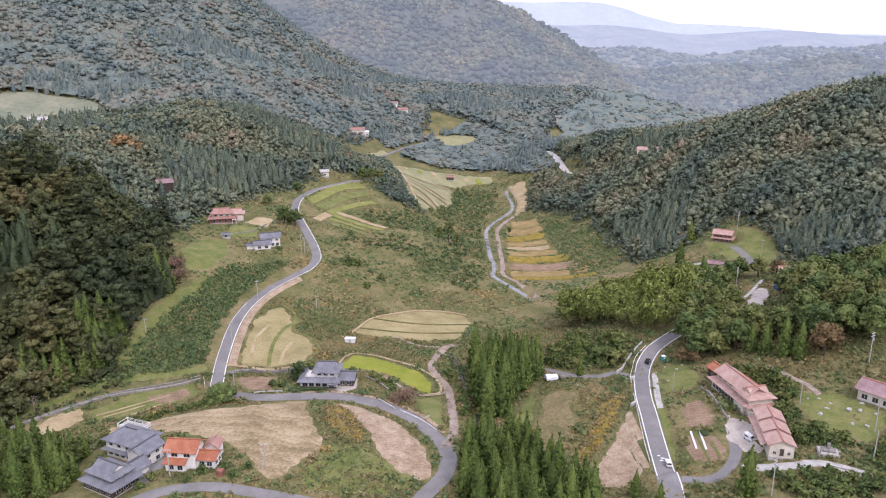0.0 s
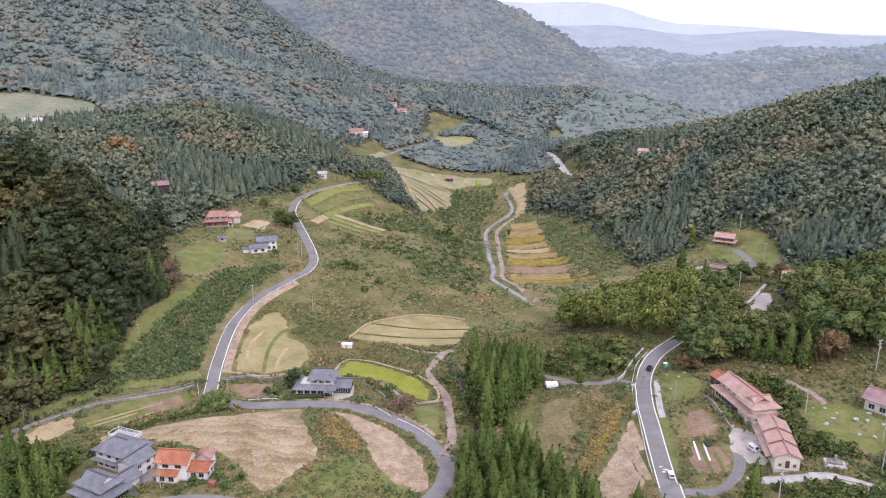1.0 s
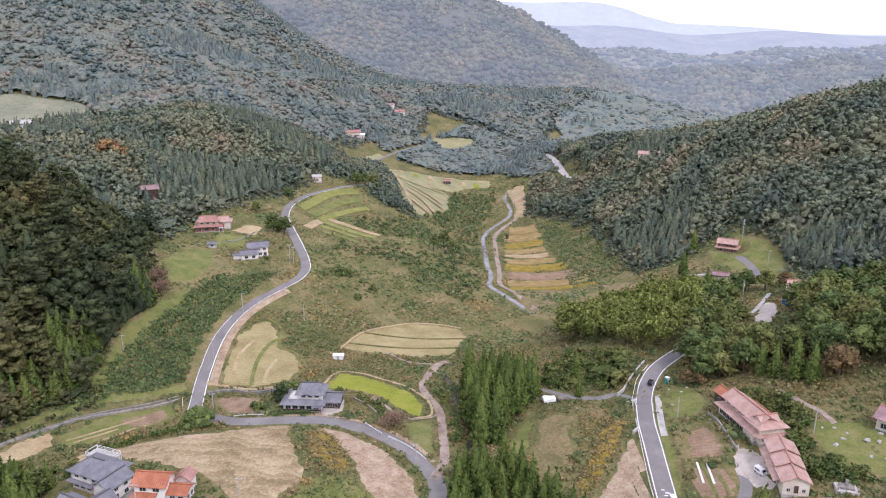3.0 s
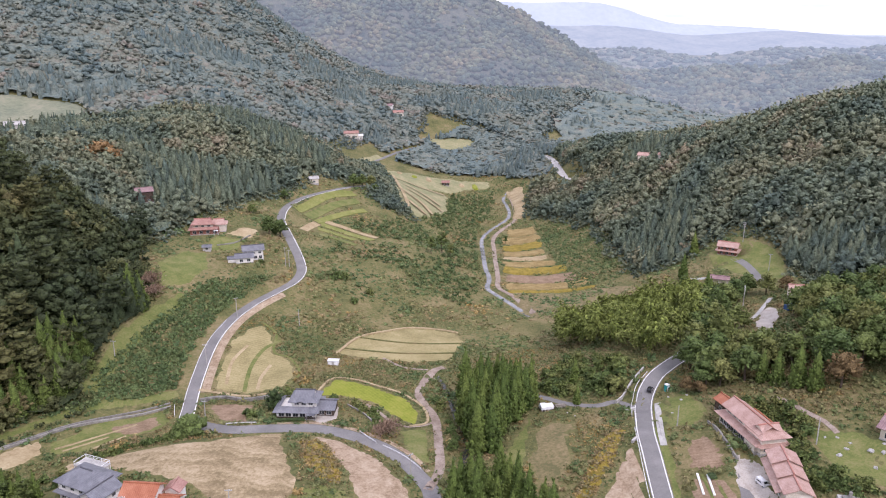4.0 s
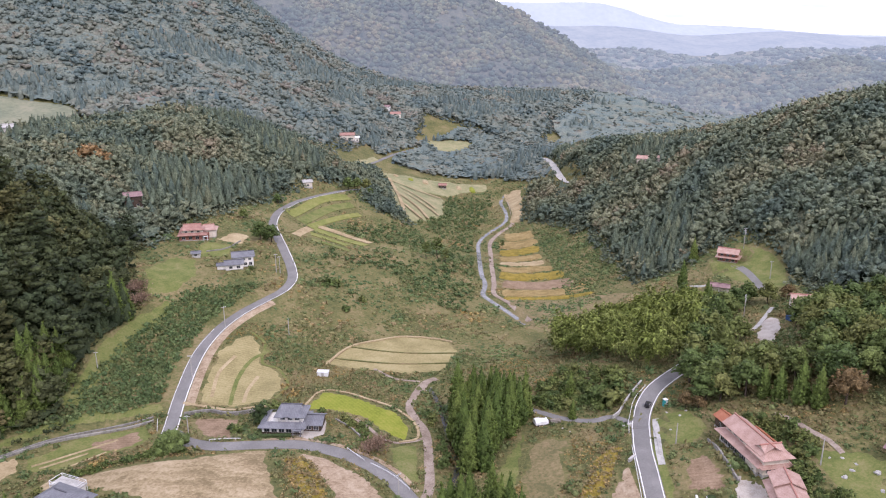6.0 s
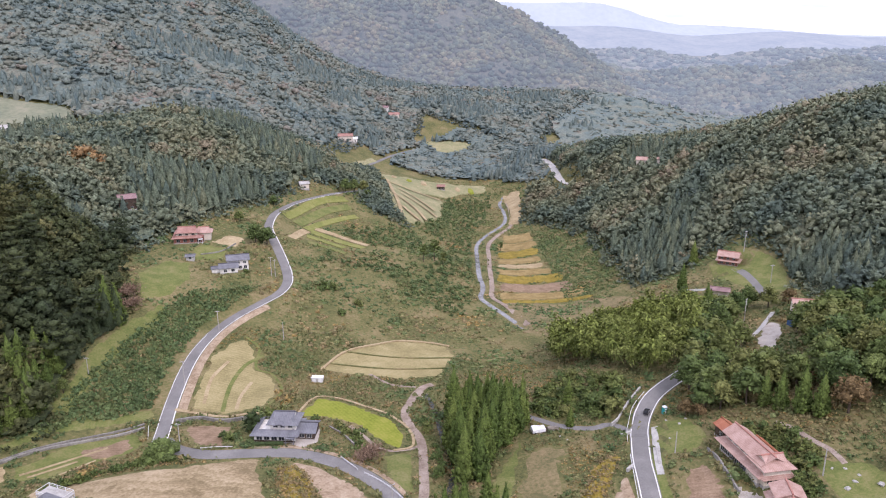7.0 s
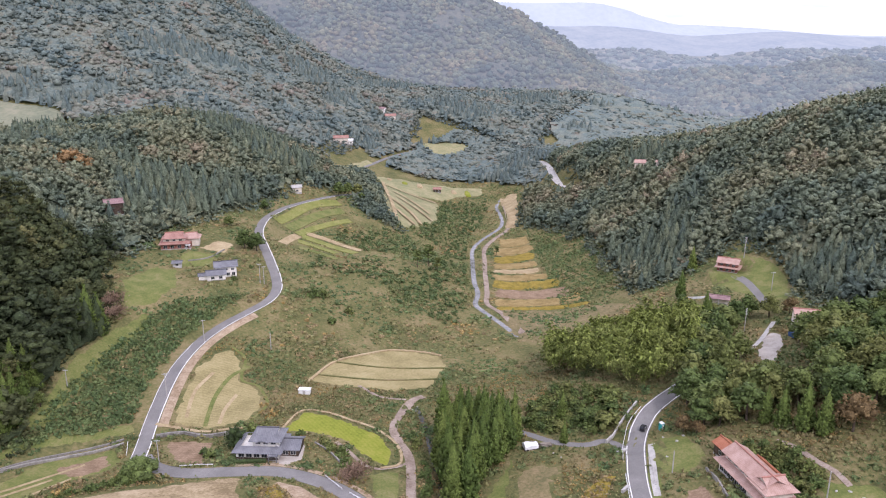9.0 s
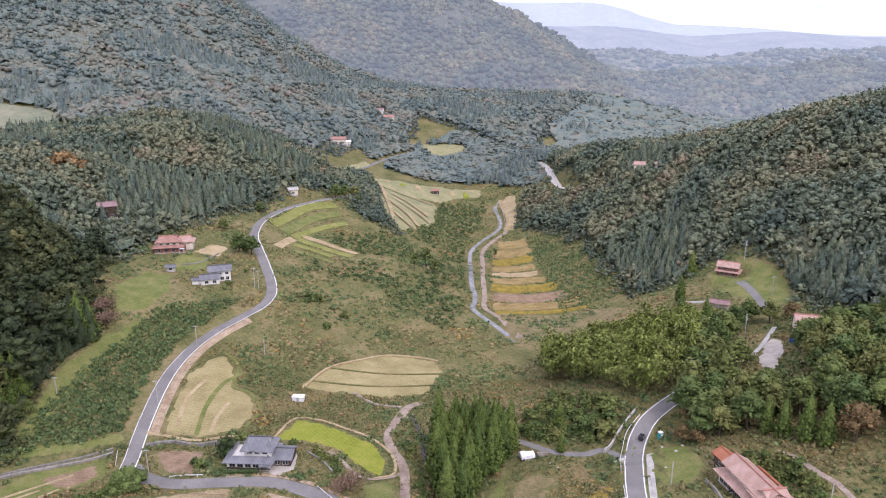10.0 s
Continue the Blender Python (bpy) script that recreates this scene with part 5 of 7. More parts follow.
ridge("backdrop_horizon", 4500, 80, lambda x: skyline(x) + 6 * math.sin(x / 420) + 4 * math.sin(x / 130), 500, distance("hazy_horizon_hills", (0.06, 0.08, 0.10), (0.12, 0.14, 0.15), 200, (0.64, 0.72, 0.86), 0.66), "faint blue hills at the horizon", 5, -800, 2900)
ridge_crowns("mountain_woods", mountain, 10.5, (5.0, 9.0), hazy_crowns("hazy_mountain_crowns", [(0.048, 0.070, 0.060), (0.075, 0.095, 0.070), (0.110, 0.120, 0.075), (0.140, 0.125, 0.080)], (0.52, 0.60, 0.76), 0.20), "hazy crowns of woods on the far mountain", 1)
ridge_crowns("hill_woods", near_hills, 14.0, (6.0, 12.0), hazy_crowns("hazy_hill_crowns", [(0.050, 0.075, 0.065), (0.075, 0.098, 0.074), (0.105, 0.120, 0.080), (0.135, 0.130, 0.085)], (0.54, 0.62, 0.80), 0.23), "hazy crowns of woods on rolling hills", 2)
ridge_crowns("far_hill_woods", mid_hills, 24.0, (9.0, 18.0), hazy_crowns("hazy_far_hill_crowns", [(0.050, 0.075, 0.070), (0.085, 0.105, 0.085), (0.115, 0.125, 0.09)], (0.55, 0.65, 0.84), 0.29), "pale crowns of woods on far hills", 3, 0.6)

# ---- building helpers ----


def empty(name, x, y, z, turn, label, category, group=""):
    ob = new(name)
    ob.matrix_basis = pose(x, y, z, 0, 0, turn)
    ob.empty_display_size = 0.5
    return tagged(ob, label, category, group)


def part(name, bm, material, parent, label=""):
    me = bpy.data.meshes.new(name)
    bmesh.ops.recalc_face_normals(bm, faces=bm.faces)
    bm.to_mesh(me)
    bm.free()
    me.materials.append(material)
    ob = new(name, me)
    ob.parent = parent
    if label:
        ob["label"] = label
    return ob


def share(name, ob, parent, m):
    """The same mesh once more, as a part of parent."""
    c = new(name, ob.data)
    c.parent = parent
    c.matrix_basis = m
    return c


def box(bm, x0, x1, y0, y1, z0, z1, bevel=0.0):
    vs = [bm.verts.new((x, y, z)) for z in (z0, z1) for y in (y0, y1) for x in (x0, x1)]
    fs = [bm.faces.new([vs[i] for i in f]) for f in ((0, 2, 3, 1), (4, 5, 7, 6), (0, 1, 5, 4), (2, 6, 7, 3), (0, 4, 6, 2), (1, 3, 7, 5))]
    if bevel:
        es = list({e for f in fs for e in f.edges})
        bmesh.ops.bevel(bm, geom=es, offset=bevel, segments=1, affect="EDGES")
    return bm


def boxes(*dims, bevel=0.0):
    bm = bmesh.new()
    for d in dims:
        box(bm, *d, bevel=bevel)
    return bm


def tube(points, radii, sides=8):
    bm = bmesh.new()
    rings = []
    for p, r in zip(points, radii):
        rings.append([bm.verts.new((p[0] + math.cos(a) * r, p[1] + math.sin(a) * r, p[2])) for a in (2 * math.pi * k / sides for k in range(sides))])
    for a, b in zip(rings[:-1], rings[1:]):
        for k in range(sides):
            bm.faces.new((a[k], a[(k + 1) % sides], b[(k + 1) % sides], b[k]))
    bm.faces.new(rings[0][::-1])
    bm.faces.new(rings[-1])
    return bm


def solid(tops, drop):
    """A closed slab from sloping faces: tops are lists of points; each is thickened downwards."""
    bm = bmesh.new()
    for pts in tops:
        a = [bm.verts.new(p) for p in pts]
        b = [bm.verts.new((p[0], p[1], p[2] - drop)) for p in pts]
        bm.faces.new(a)
        bm.faces.new(b[::-1])
        n = len(pts)
        for i in range(n):
            bm.faces.new((a[i], b[i], b[(i + 1) % n], a[(i + 1) % n]))
    return bm


def slope(parent, pts, material, drop=0.16, name="roof_slope"):
    return part(name, solid([pts], drop), material, parent)


def roof(parent, kind, x0, x1, y0, y1, z, rise, over, tile, cap, gable_wall=None, along="x"):
    """A tiled roof over the body x0..x1, y0..y1 with its eaves at z. kind: gable, hip or irimoya (a gable that stands on a hipped skirt)."""
    hold = new("roof")
    hold.parent = parent
    if along == "y":
        hold.matrix_basis = pose((x0 + x1) / 2, (y0 + y1) / 2, 0, 0, 0, 90)
        w, d = y1 - y0, x1 - x0
    else:
        hold.matrix_basis = pose((x0 + x1) / 2, (y0 + y1) / 2, 0)
        w, d = x1 - x0, y1 - y0
    a, b = w / 2 + over, d / 2 + over
    if kind == "gable":
        slope(hold, [(-a, -b, z), (a, -b, z), (a, 0, z + rise), (-a, 0, z + rise)], tile)
        slope(hold, [(-a, 0, z + rise), (a, 0, z + rise), (a, b, z), (-a, b, z)], tile)
        ra = a
        if gable_wall:
            inner = rise * (d / 2) / b
            for s in (-1, 1):
                bm = bmesh.new()
                p = [(s * w / 2, -d / 2, z - 0.1), (s * w / 2, d / 2, z - 0.1), (s * w / 2, 0, z + rise - 0.2)]
                q = [(s * (w / 2 - 0.2), y, zz) for _, y, zz in p]
                u, v = [bm.verts.new(k) for k in p], [bm.verts.new(k) for k in q]
                bm.faces.new(u)
                bm.faces.new(v[::-1])
                for i in range(3):
                    bm.faces.new((u[i], v[i], v[(i + 1) % 3], u[(i + 1) % 3]))
                part("gable", bm, gable_wall, hold)
    elif kind == "hip":
        ra = a - b * 0.95
        slope(hold, [(-a, -b, z), (a, -b, z), (ra, 0, z + rise), (-ra, 0, z + rise)], tile)
        slope(hold, [(a, b, z), (-a, b, z), (-ra, 0, z + rise), (ra, 0, z + rise)], tile)
        slope(hold, [(a, -b, z), (a, b, z), (ra, 0, z + rise)], tile)
        slope(hold, [(-a, b, z), (-a, -b, z), (-ra, 0, z + rise)], tile)
    else:
        k = 0.45                         # the skirt takes this share of the slope
        ia, ib, iz = a - b * k, b * (1 - k), z + rise * k * 0.9
        for s in (-1, 1):
            slope(hold, [(-a * s, -b * s, z), (a * s, -b * s, z), (ia * s, -ib * s, iz), (-ia * s, -ib * s, iz)], tile)
            slope(hold, [(a * s, -b * s, z), (a * s, b * s, z), (ia * s, ib * s, iz), (ia * s, -ib * s, iz)], tile)
            slope(hold, [((-ia - 0.3) * s, -ib * s, iz + 0.02), ((ia + 0.3) * s, -ib * s, iz + 0.02), ((ia + 0.3) * s, 0, z + rise), ((-ia - 0.3) * s, 0, z + rise)], tile)
            bm = bmesh.new()
            p = [(ia * s, -ib * 0.9, iz), (ia * s, ib * 0.9, iz), (ia * s, 0, z + rise - 0.3)]
            q = [((ia - 0.2) * s, y, zz) for _, y, zz in p]
            u, v = [bm.verts.new(c) for c in p], [bm.verts.new(c) for c in q]
            bm.faces.new(u)
            bm.faces.new(v[::-1])
            for i in range(3):
                bm.faces.new((u[i], v[i], v[(i + 1) % 3], u[(i + 1) % 3]))
            part("gable", bm, gable_wall or M["plaster"], hold)
        ra = ia + 0.3
    part("ridge_cap", boxes((-ra - 0.1, ra + 0.1, -0.2, 0.2, z + rise - 0.12, z + rise + 0.28), bevel=0.06), cap, hold)
    return hold


def pent(parent, x0, x1, y0, y1, z, out, fall, tile):
    """A lower roof all round the walls, below the upper storey."""
    hold = new("lower_roof")
    hold.parent = parent
    a, b = [(x0, y0), (x1, y0), (x1, y1), (x0, y1)], [(x0 - out, y0 - out), (x1 + out, y0 - out), (x1 + out, y1 + out), (x0 - out, y1 + out)]
    for i in range(4):
        j = (i + 1) % 4
        slope(hold, [(*b[i], z - fall), (*b[j], z - fall), (*a[j], z), (*a[i], z)], tile, 0.12)
    return hold


def window(parent, x, y, z, w, h, side, name="window"):
    """A glazed window with frame, sill and a middle bar. side: s, n, e or w."""
    turn = {"s": 0, "e": 90, "n": 180, "w": 270}[side]
    hold = new(name)
    hold.parent = parent
    hold.matrix_basis = pose(x, y, z, 0, 0, turn)
    f = 0.09
    part("window_frame", boxes((-w / 2, w / 2, -0.06, 0.03, 0, f), (-w / 2, w / 2, -0.06, 0.03, h - f, h), (-w / 2, -w / 2 + f, -0.06, 0.03, f, h - f), (w / 2 - f, w / 2, -0.06, 0.03, f, h - f), (-f / 2, f / 2, -0.05, 0.02, f, h - f)), M["frame"], hold)
    part("pane", boxes((-w / 2 + f, -f / 2, -0.02, 0.01, f, h - f), (f / 2, w / 2 - f, -0.02, 0.01, f, h - f)), M["glass"], hold)
    return hold


def windows(parent, x0, x1, y, z, n, w, h, side):
    for k in range(n):
        t = x0 + (x1 - x0) * (k + 0.5) / n
        if side in "sn":
            window(parent, t, y, z, w, h, side)
        else:
            window(parent, y, t, z, w, h, side)


def walls(parent, x0, x1, y0, y1, z0, z1, material, label="", base=True):
    part("wall", boxes((x0, x1, y0, y1, z0, z1)), material, parent, label)
    if base and z0 < 0.6:
        part("plinth", boxes((x0 - 0.05, x1 + 0.05, y0 - 0.05, y1 + 0.05, -1.2, 0.35)), M["concrete"], parent)


# ---- farmhouse: wide grey-tiled house with an upper storey ----
h = empty("farmhouse", -43.5, 255.5, gz(-43, 254), -3, "large grey-tiled two-storey farmhouse with white plaster", "house")
walls(h, -9.5, 4.0, -5.0, 5.0, 0.0, 3.1, M["plaster"], "white plaster lower wall")
part("timber_base", boxes((-9.56, 4.06, -5.06, -4.96, 0.35, 1.0)), M["timber"], h)
walls(h, -4.5, 4.0, -2.8, 4.4, 3.1, 6.0, M["plaster"])
pent(h, -8.2, 3.0, -3.6, 4.4, 4.2, 2.5, 1.25, M["tile_grey"])
roof(h, "irimoya", -4.5, 4.0, -2.8, 4.4, 5.9, 2.7, 1.1, M["tile_grey"], M["ridge_grey"], M["plaster"])
windows(h, -9.0, 3.4, -5.02, 1.0, 5, 1.9, 1.9, "s")
windows(h, -4.0, 3.4, -2.82, 4.5, 3, 1.6, 1.1, "s")
windows(h, -4.0, 4.0, 4.02, 1.0, 2, 1.6, 1.5, "e")
# the small curved gable over the upper windows
bm = bmesh.new()
prev = None
for k in range(9):
    s = k / 8 * 2 - 1
    zz = 5.7 + 0.75 * (1 - abs(s) ** 1.6)
    row = [bm.verts.new((-1.2 + s * 2.0, y, q)) for y, q in ((-4.3, zz), (-2.9, zz + 0.2), (-2.9, zz), (-4.3, zz - 0.22))]
    if prev:
        for i in range(4):
            bm.faces.new((prev[i], row[i], row[(i + 1) % 4], prev[(i + 1) % 4]))
    else:
        bm.faces.new(row)
    prev = row
bm.faces.new(prev[::-1])
part("curved_gable", bm, M["tile_grey"], h, "small curved grey gable roof")
walls(h, 4.0, 10.0, -2.5, 5.0, 0.0, 2.8, M["timber"], "dark timber wing")
roof(h, "gable", 4.3, 10.0, -2.5, 5.0, 2.8, 1.7, 0.7, M["tile_grey"], M["ridge_grey"], M["timber"])
windows(h, 4.6, 9.6, -2.52, 0.8, 2, 1.8, 1.5, "s")
part("porch", boxes((1.2, 4.4, -7.0, -4.9, 2.5, 2.72), (1.4, 1.6, -6.9, -6.7, 0, 2.5), (4.0, 4.2, -6.9, -6.7, 0, 2.5)), M["tile_grey"], h)

# ---- large grey house and its older neighbour ----
h = empty("grey_house", -96.3, 204.0, gz(-98, 203), -24, "large two-storey house with blue-grey tiled hip roof", "house")
walls(h, -6.5, 6.5, -4.5, 4.5, 0, 6.0, M["plaster"], "white rendered wall")
roof(h, "hip", -6.5, 6.5, -4.5, 4.5, 6.0, 2.6, 1.0, M["tile_grey"], M["ridge_grey"])
walls(h, 4.5, 10.5, -6.5, 1.5, 0, 5.2, M["plaster"])
roof(h, "gable", 4.5, 10.5, -6.5, 1.5, 5.2, 2.0, 0.8, M["tile_grey"], M["ridge_grey"], M["plaster"], along="y")
pent(h, -6.5, 3.8, -4.5, 4.4, 3.3, 1.3, 0.5, M["tile_grey"])
windows(h, -6.0, 3.8, -4.52, 0.9, 4, 1.6, 1.6, "s")
windows(h, -6.0, 4.0, -4.52, 4.1, 3, 1.4, 1.1, "s")
windows(h, -6.0, 1.0, 10.52, 1.0, 2, 1.5, 1.4, "e")
windows(h, -5.8, 1.0, 10.52, 3.4, 2, 1.3, 1.0, "e")
windows(h, 5.0, 10.0, -6.52, 1.0, 2, 1.5, 1.5, "s")
h = empty("roof_terrace", -101.5, 217, gz(-101, 217), -22, "white railed drying terrace behind the grey house", "terrace")
part("deck", boxes((-5.0, 5.0, -2.4, 2.4, 3.0, 3.2)), M["concrete"], h)
for x in (-4.8, -1.6, 1.6, 4.8):
    for y in (-2.2, 2.2):
        part("post", boxes((x - 0.07, x + 0.07, y - 0.07, y + 0.07, -1.5, 4.3)), M["white_metal"], h)
for y in (-2.25, 2.25):
    part("rail", boxes((-4.9, 4.9, y - 0.05, y + 0.05, 4.2, 4.32), (-4.9, 4.9, y - 0.03, y + 0.03, 3.7, 3.78)), M["white_metal"], h)
for x in (-4.85, 4.85):
    part("rail", boxes((x - 0.05, x + 0.05, -2.2, 2.2, 4.2, 4.32)), M["white_metal"], h)
part("wall", boxes((-4.6, 4.6, -2.0, 2.0, -1.5, 3.0)), M["plaster"], h)

h = empty("old_grey_house", -94.5, 184.5, gz(-95, 184), -28, "older house with layered dark grey tiled roofs", "house")
walls(h, -6.5, 5.5, -4.4, 4.4, 0, 3.2, M["timber"], "dark timber wall")
pent(h, -5.0, 4.2, -3.0, 3.0, 4.3, 2.6, 1.3, M["tile_grey"])
walls(h, -5.0, 4.2, -3.0, 3.0, 3.2, 5.4, M["plaster"])
roof(h, "irimoya", -5.0, 4.2, -3.0, 3.0, 5.4, 2.6, 1.2, M["tile_grey"], M["ridge_grey"], M["plaster"])
walls(h, -1.5, 4.0, 4.5, 9.5, 0, 3.0, M["plaster"])
roof(h, "gable", -1.5, 4.0, 4.5, 9.5, 3.2, 1.8, 0.8, M["tile_grey"], M["ridge_grey"], M["plaster"], along="y")
windows(h, -6.0, 5.0, -4.42, 0.9, 4, 1.8, 1.7, "s")
windows(h, -3.6, 3.6, 5.52, 0.9, 3, 1.6, 1.6, "e")
windows(h, -2.5, 2.5, 4.22, 4.0, 2, 1.2, 0.9, "e")

# ---- orange-roofed house ----
h = empty("orange_roof_house", -75.5, 193.5, gz(-75, 193), -6, "white house with bright orange tiled roofs", "house")
walls(h, -5.0, 3.5, -3.2, 3.2, 0, 5.6, M["plaster"], "white rendered wall")
roof(h, "gable", -5.0, 3.5, -3.2, 3.2, 5.6, 2.3, 0.9, M["tile_orange"], M["tile_orange"], M["plaster"])
hold = new("lower_roof")
hold.parent = h
slope(hold, [(-5.6, -5.6, 2.6), (1.5, -5.6, 2.6), (1.5, -3.2, 3.5), (-5.6, -3.2, 3.5)], M["tile_orange"])
walls(h, -4.8, 1.2, -5.0, -3.2, 0, 2.6, M["plaster"])
walls(h, 3.5, 9.0, -2.4, 2.6, 0, 3.0, M["plaster"])
roof(h, "gable", 3.5, 9.0, -2.4, 2.6, 3.0, 1.5, 0.7, M["tile_orange"], M["tile_orange"], M["plaster"])
walls(h, 4.0, 8.0, 2.6, 6.5, 0, 4.2, M["plaster"])
roof(h, "gable", 4.0, 8.0, 2.6, 6.5, 4.2, 1.4, 0.6, M["tile_red"], M["tile_red"], M["plaster"], along="y")
windows(h, -4.4, 1.0, -5.02, 0.6, 2, 1.6, 1.6, "s")
windows(h, -4.5, 3.0, -3.22, 3.8, 2, 1.9, 1.2, "s")
windows(h, -2.0, 2.2, 9.02, 0.9, 2, 1.3, 1.2, "e")
windows(h, 4.0, 8.6, -2.42, 0.9, 2, 1.5, 1.4, "s")
part("garden_shed", boxes((11.0, 13.0, -6.5, -4.7, -0.5, 2.0), bevel=0.05), M["red_board"], h)

# ---- long pink-roofed house, its annex and barn ----
h = empty("long_house", 94.8, 213.5, gz(96, 214), -79, "long two-storey house with faded red tiled roof", "house")
walls(h, -10.0, 8.0, -4.0, 4.0, 0, 3.2, M["cream"], "cream plaster wall")
walls(h, -9.5, 7.5, -2.6, 3.4, 3.2, 5.6, M["cream"])
pent(h, -9.5, 7.5, -2.6, 3.4, 4.0, 2.4, 1.1, M["tile_pink"])
roof(h, "gable", -9.5, 7.5, -2.6, 3.4, 5.6, 2.3, 1.0, M["tile_pink"], M["ridge_red"], M["cream"])
walls(h, 3.0, 9.5, -3.0, 4.6, 0, 5.2, M["cream"])
roof(h, "irimoya", 3.0, 9.5, -3.0, 4.6, 5.2, 2.4, 1.1, M["tile_pink"], M["ridge_red"], M["cream"], along="y")
windows(h, -9.5, 3.0, -4.02, 0.5, 7, 1.7, 1.9, "s")
windows(h, -9.0, 2.8, -2.62, 4.2, 4, 1.5, 1.0, "s")
windows(h, -2.5, 4.2, 9.52, 0.9, 3, 1.5, 1.4, "e")
pent(h, 3.0, 9.5, -3.0, 4.6, 3.3, 1.3, 0.5, M["tile_pink"])

h = empty("orange_annex", 93.8, 229.8, gz(93.5, 230), -76, "small annex with a bright orange tiled roof", "outbuilding")
walls(h, -2.9, 2.9, -2.2, 2.2, 0, 3.4, M["timber"], "dark timber wall")
roof(h, "gable", -2.9, 2.9, -2.2, 2.2, 3.4, 1.6, 0.6, M["tile_orange"], M["tile_orange"], M["timber"])
window(h, 0, -2.22, 1.0, 1.4, 1.2, "s")
h = empty("orange_lean_to", 101.0, 219.5, gz(101, 220), -79, "low lean-to with rusty orange roof behind the house", "outbuilding")
walls(h, -4.5, 4.5, -1.2, 1.2, 0, 2.6, M["timber"])
roof(h, "gable", -4.5, 4.5, -1.2, 1.2, 2.6, 0.8, 0.5, M["tile_orange"], M["tile_orange"], M["timber"])

h = empty("barn", 94.9, 190.6, gz(95, 190), -100, "long barn with stepped faded red roofs and cream end wall", "barn")
for x0, x1, z, w in ((-7.0, -1.0, 5.0, 3.9), (-1.0, 5.0, 4.5, 3.8), (5.0, 11.5, 4.0, 3.8)):
    walls(h, x0, x1, -w + 0.6, w - 0.6, 0, z, M["cream"])
    roof(h, "gable", x0 + 0.3, x1 - 0.2, -w + 0.6, w - 0.6, z, 1.7, 0.7, M["tile_pink"], M["ridge_red"], M["cream"])
hold = new("lower_roof")
hold.parent = h
slope(hold, [(-7, -5.0, 2.6), (9.5, -5.0, 2.6), (9.5, -3.2, 3.4), (-7, -3.2, 3.4)], M["tile_pink"])
part("door", boxes((11.5, 11.56, -0.5, 0.6, 0.9, 3.0)), M["timber"], h, "dark timber door")
windows(h, -6.5, 9, -3.32, 0.8, 4, 1.6, 1.4, "s")
for y in (-1.8, 1.9):
    window(h, 11.52, y, 1.2, 0.9, 1.0, "e")

# ---- hillside houses ----
h = empty("red_roof_house", -127.5, 417, gz(-127, 416), 12, "two-storey house with red-brown tiled roofs on the slope", "house")
walls(h, -7.5, 7.5, -4.0, 5.0, 0, 3.1, M["red_board"], "red-brown boarded wall")
pent(h, -6.2, 4.5, -2.8, 3.8, 4.1, 2.4, 1.0, M["tile_red"])
walls(h, -6.2, 4.5, -2.8, 3.8, 3.1, 5.7, M["cream"])
roof(h, "irimoya", -6.2, 4.5, -2.8, 3.8, 5.7, 2.5, 1.0, M["tile_red"], M["ridge_red"], M["cream"])
walls(h, 3.5, 11.0, 1.0, 8.0, 0, 4.4, M["cream"])
roof(h, "irimoya", 3.5, 11.0, 1.0, 8.0, 4.4, 2.3, 1.0, M["tile_pink"], M["ridge_red"], M["cream"])
windows(h, -7.0, 7.0, -4.02, 0.7, 4, 1.8, 1.7, "s")
windows(h, -5.6, 4.0, -2.82, 4.2, 3, 1.5, 1.0, "s")
part("porch", boxes((5.0, 7.4, -6.0, -4.0, 2.3, 2.5), (5.1, 5.3, -5.9, -5.7, -0.5, 2.3), (7.1, 7.3, -5.9, -5.7, -0.5, 2.3)), M["white_metal"], h)

h = empty("white_house", -96.5, 391.5, gz(-97, 390), 18, "white two-storey house with blue-grey roof", "house")
walls(h, -3.5, 6.5, -2.5, 4.5, 0, 5.4, M["plaster"], "white rendered wall")
roof(h, "gable", -3.5, 6.5, -2.5, 4.5, 5.4, 2.0, 0.8, M["tile_grey"], M["ridge_grey"], M["plaster"])
walls(h, -7.5, 1.0, -6.5, -1.5, 0, 2.9, M["plaster"])
roof(h, "gable", -7.5, 1.0, -6.5, -1.5, 2.9, 1.8, 0.7, M["tile_grey"], M["ridge_grey"], M["plaster"])
walls(h, -11.5, -7.5, -4.5, -1.0, 0, 2.3, M["plaster"])
roof(h, "gable", -11.5, -7.5, -4.5, -1.0, 2.3, 0.9, 0.4, M["tile_grey"], M["ridge_grey"], M["plaster"])
windows(h, -6.8, 0.5, -6.52, 0.8, 2, 1.7, 1.4, "s")
windows(h, 1.2, 6.2, -2.52, 0.8, 2, 1.6, 1.6, "s")
windows(h, -3.0, 6.2, -2.52, 3.5, 3, 1.5, 1.1, "s")
windows(h, -2.0, 4.0, 6.52, 3.4, 2, 1.4, 1.1, "e")

h = empty("brick_red_house", 158.5, 402.5, gz(158, 402), -30, "small two-storey house with faded red roof among trees", "house")
walls(h, -5.0, 4.5, -3.2, 3.2, 0, 4.8, M["red_board"], "faded brick-red wall")
roof(h, "gable", -5.0, 4.5, -3.2, 3.2, 4.8, 2.0, 0.8, M["tile_pink"], M["ridge_red"], M["cream"])
pent(h, -5.0, 4.5, -3.2, 3.2, 2.9, 1.4, 0.5, M["tile_pink"])
windows(h, -4.5, 4.0, -3.22, 0.7, 3, 1.6, 1.5, "s")
windows(h, -4.5, 4.0, -3.22, 3.3, 3, 1.4, 1.0, "s")

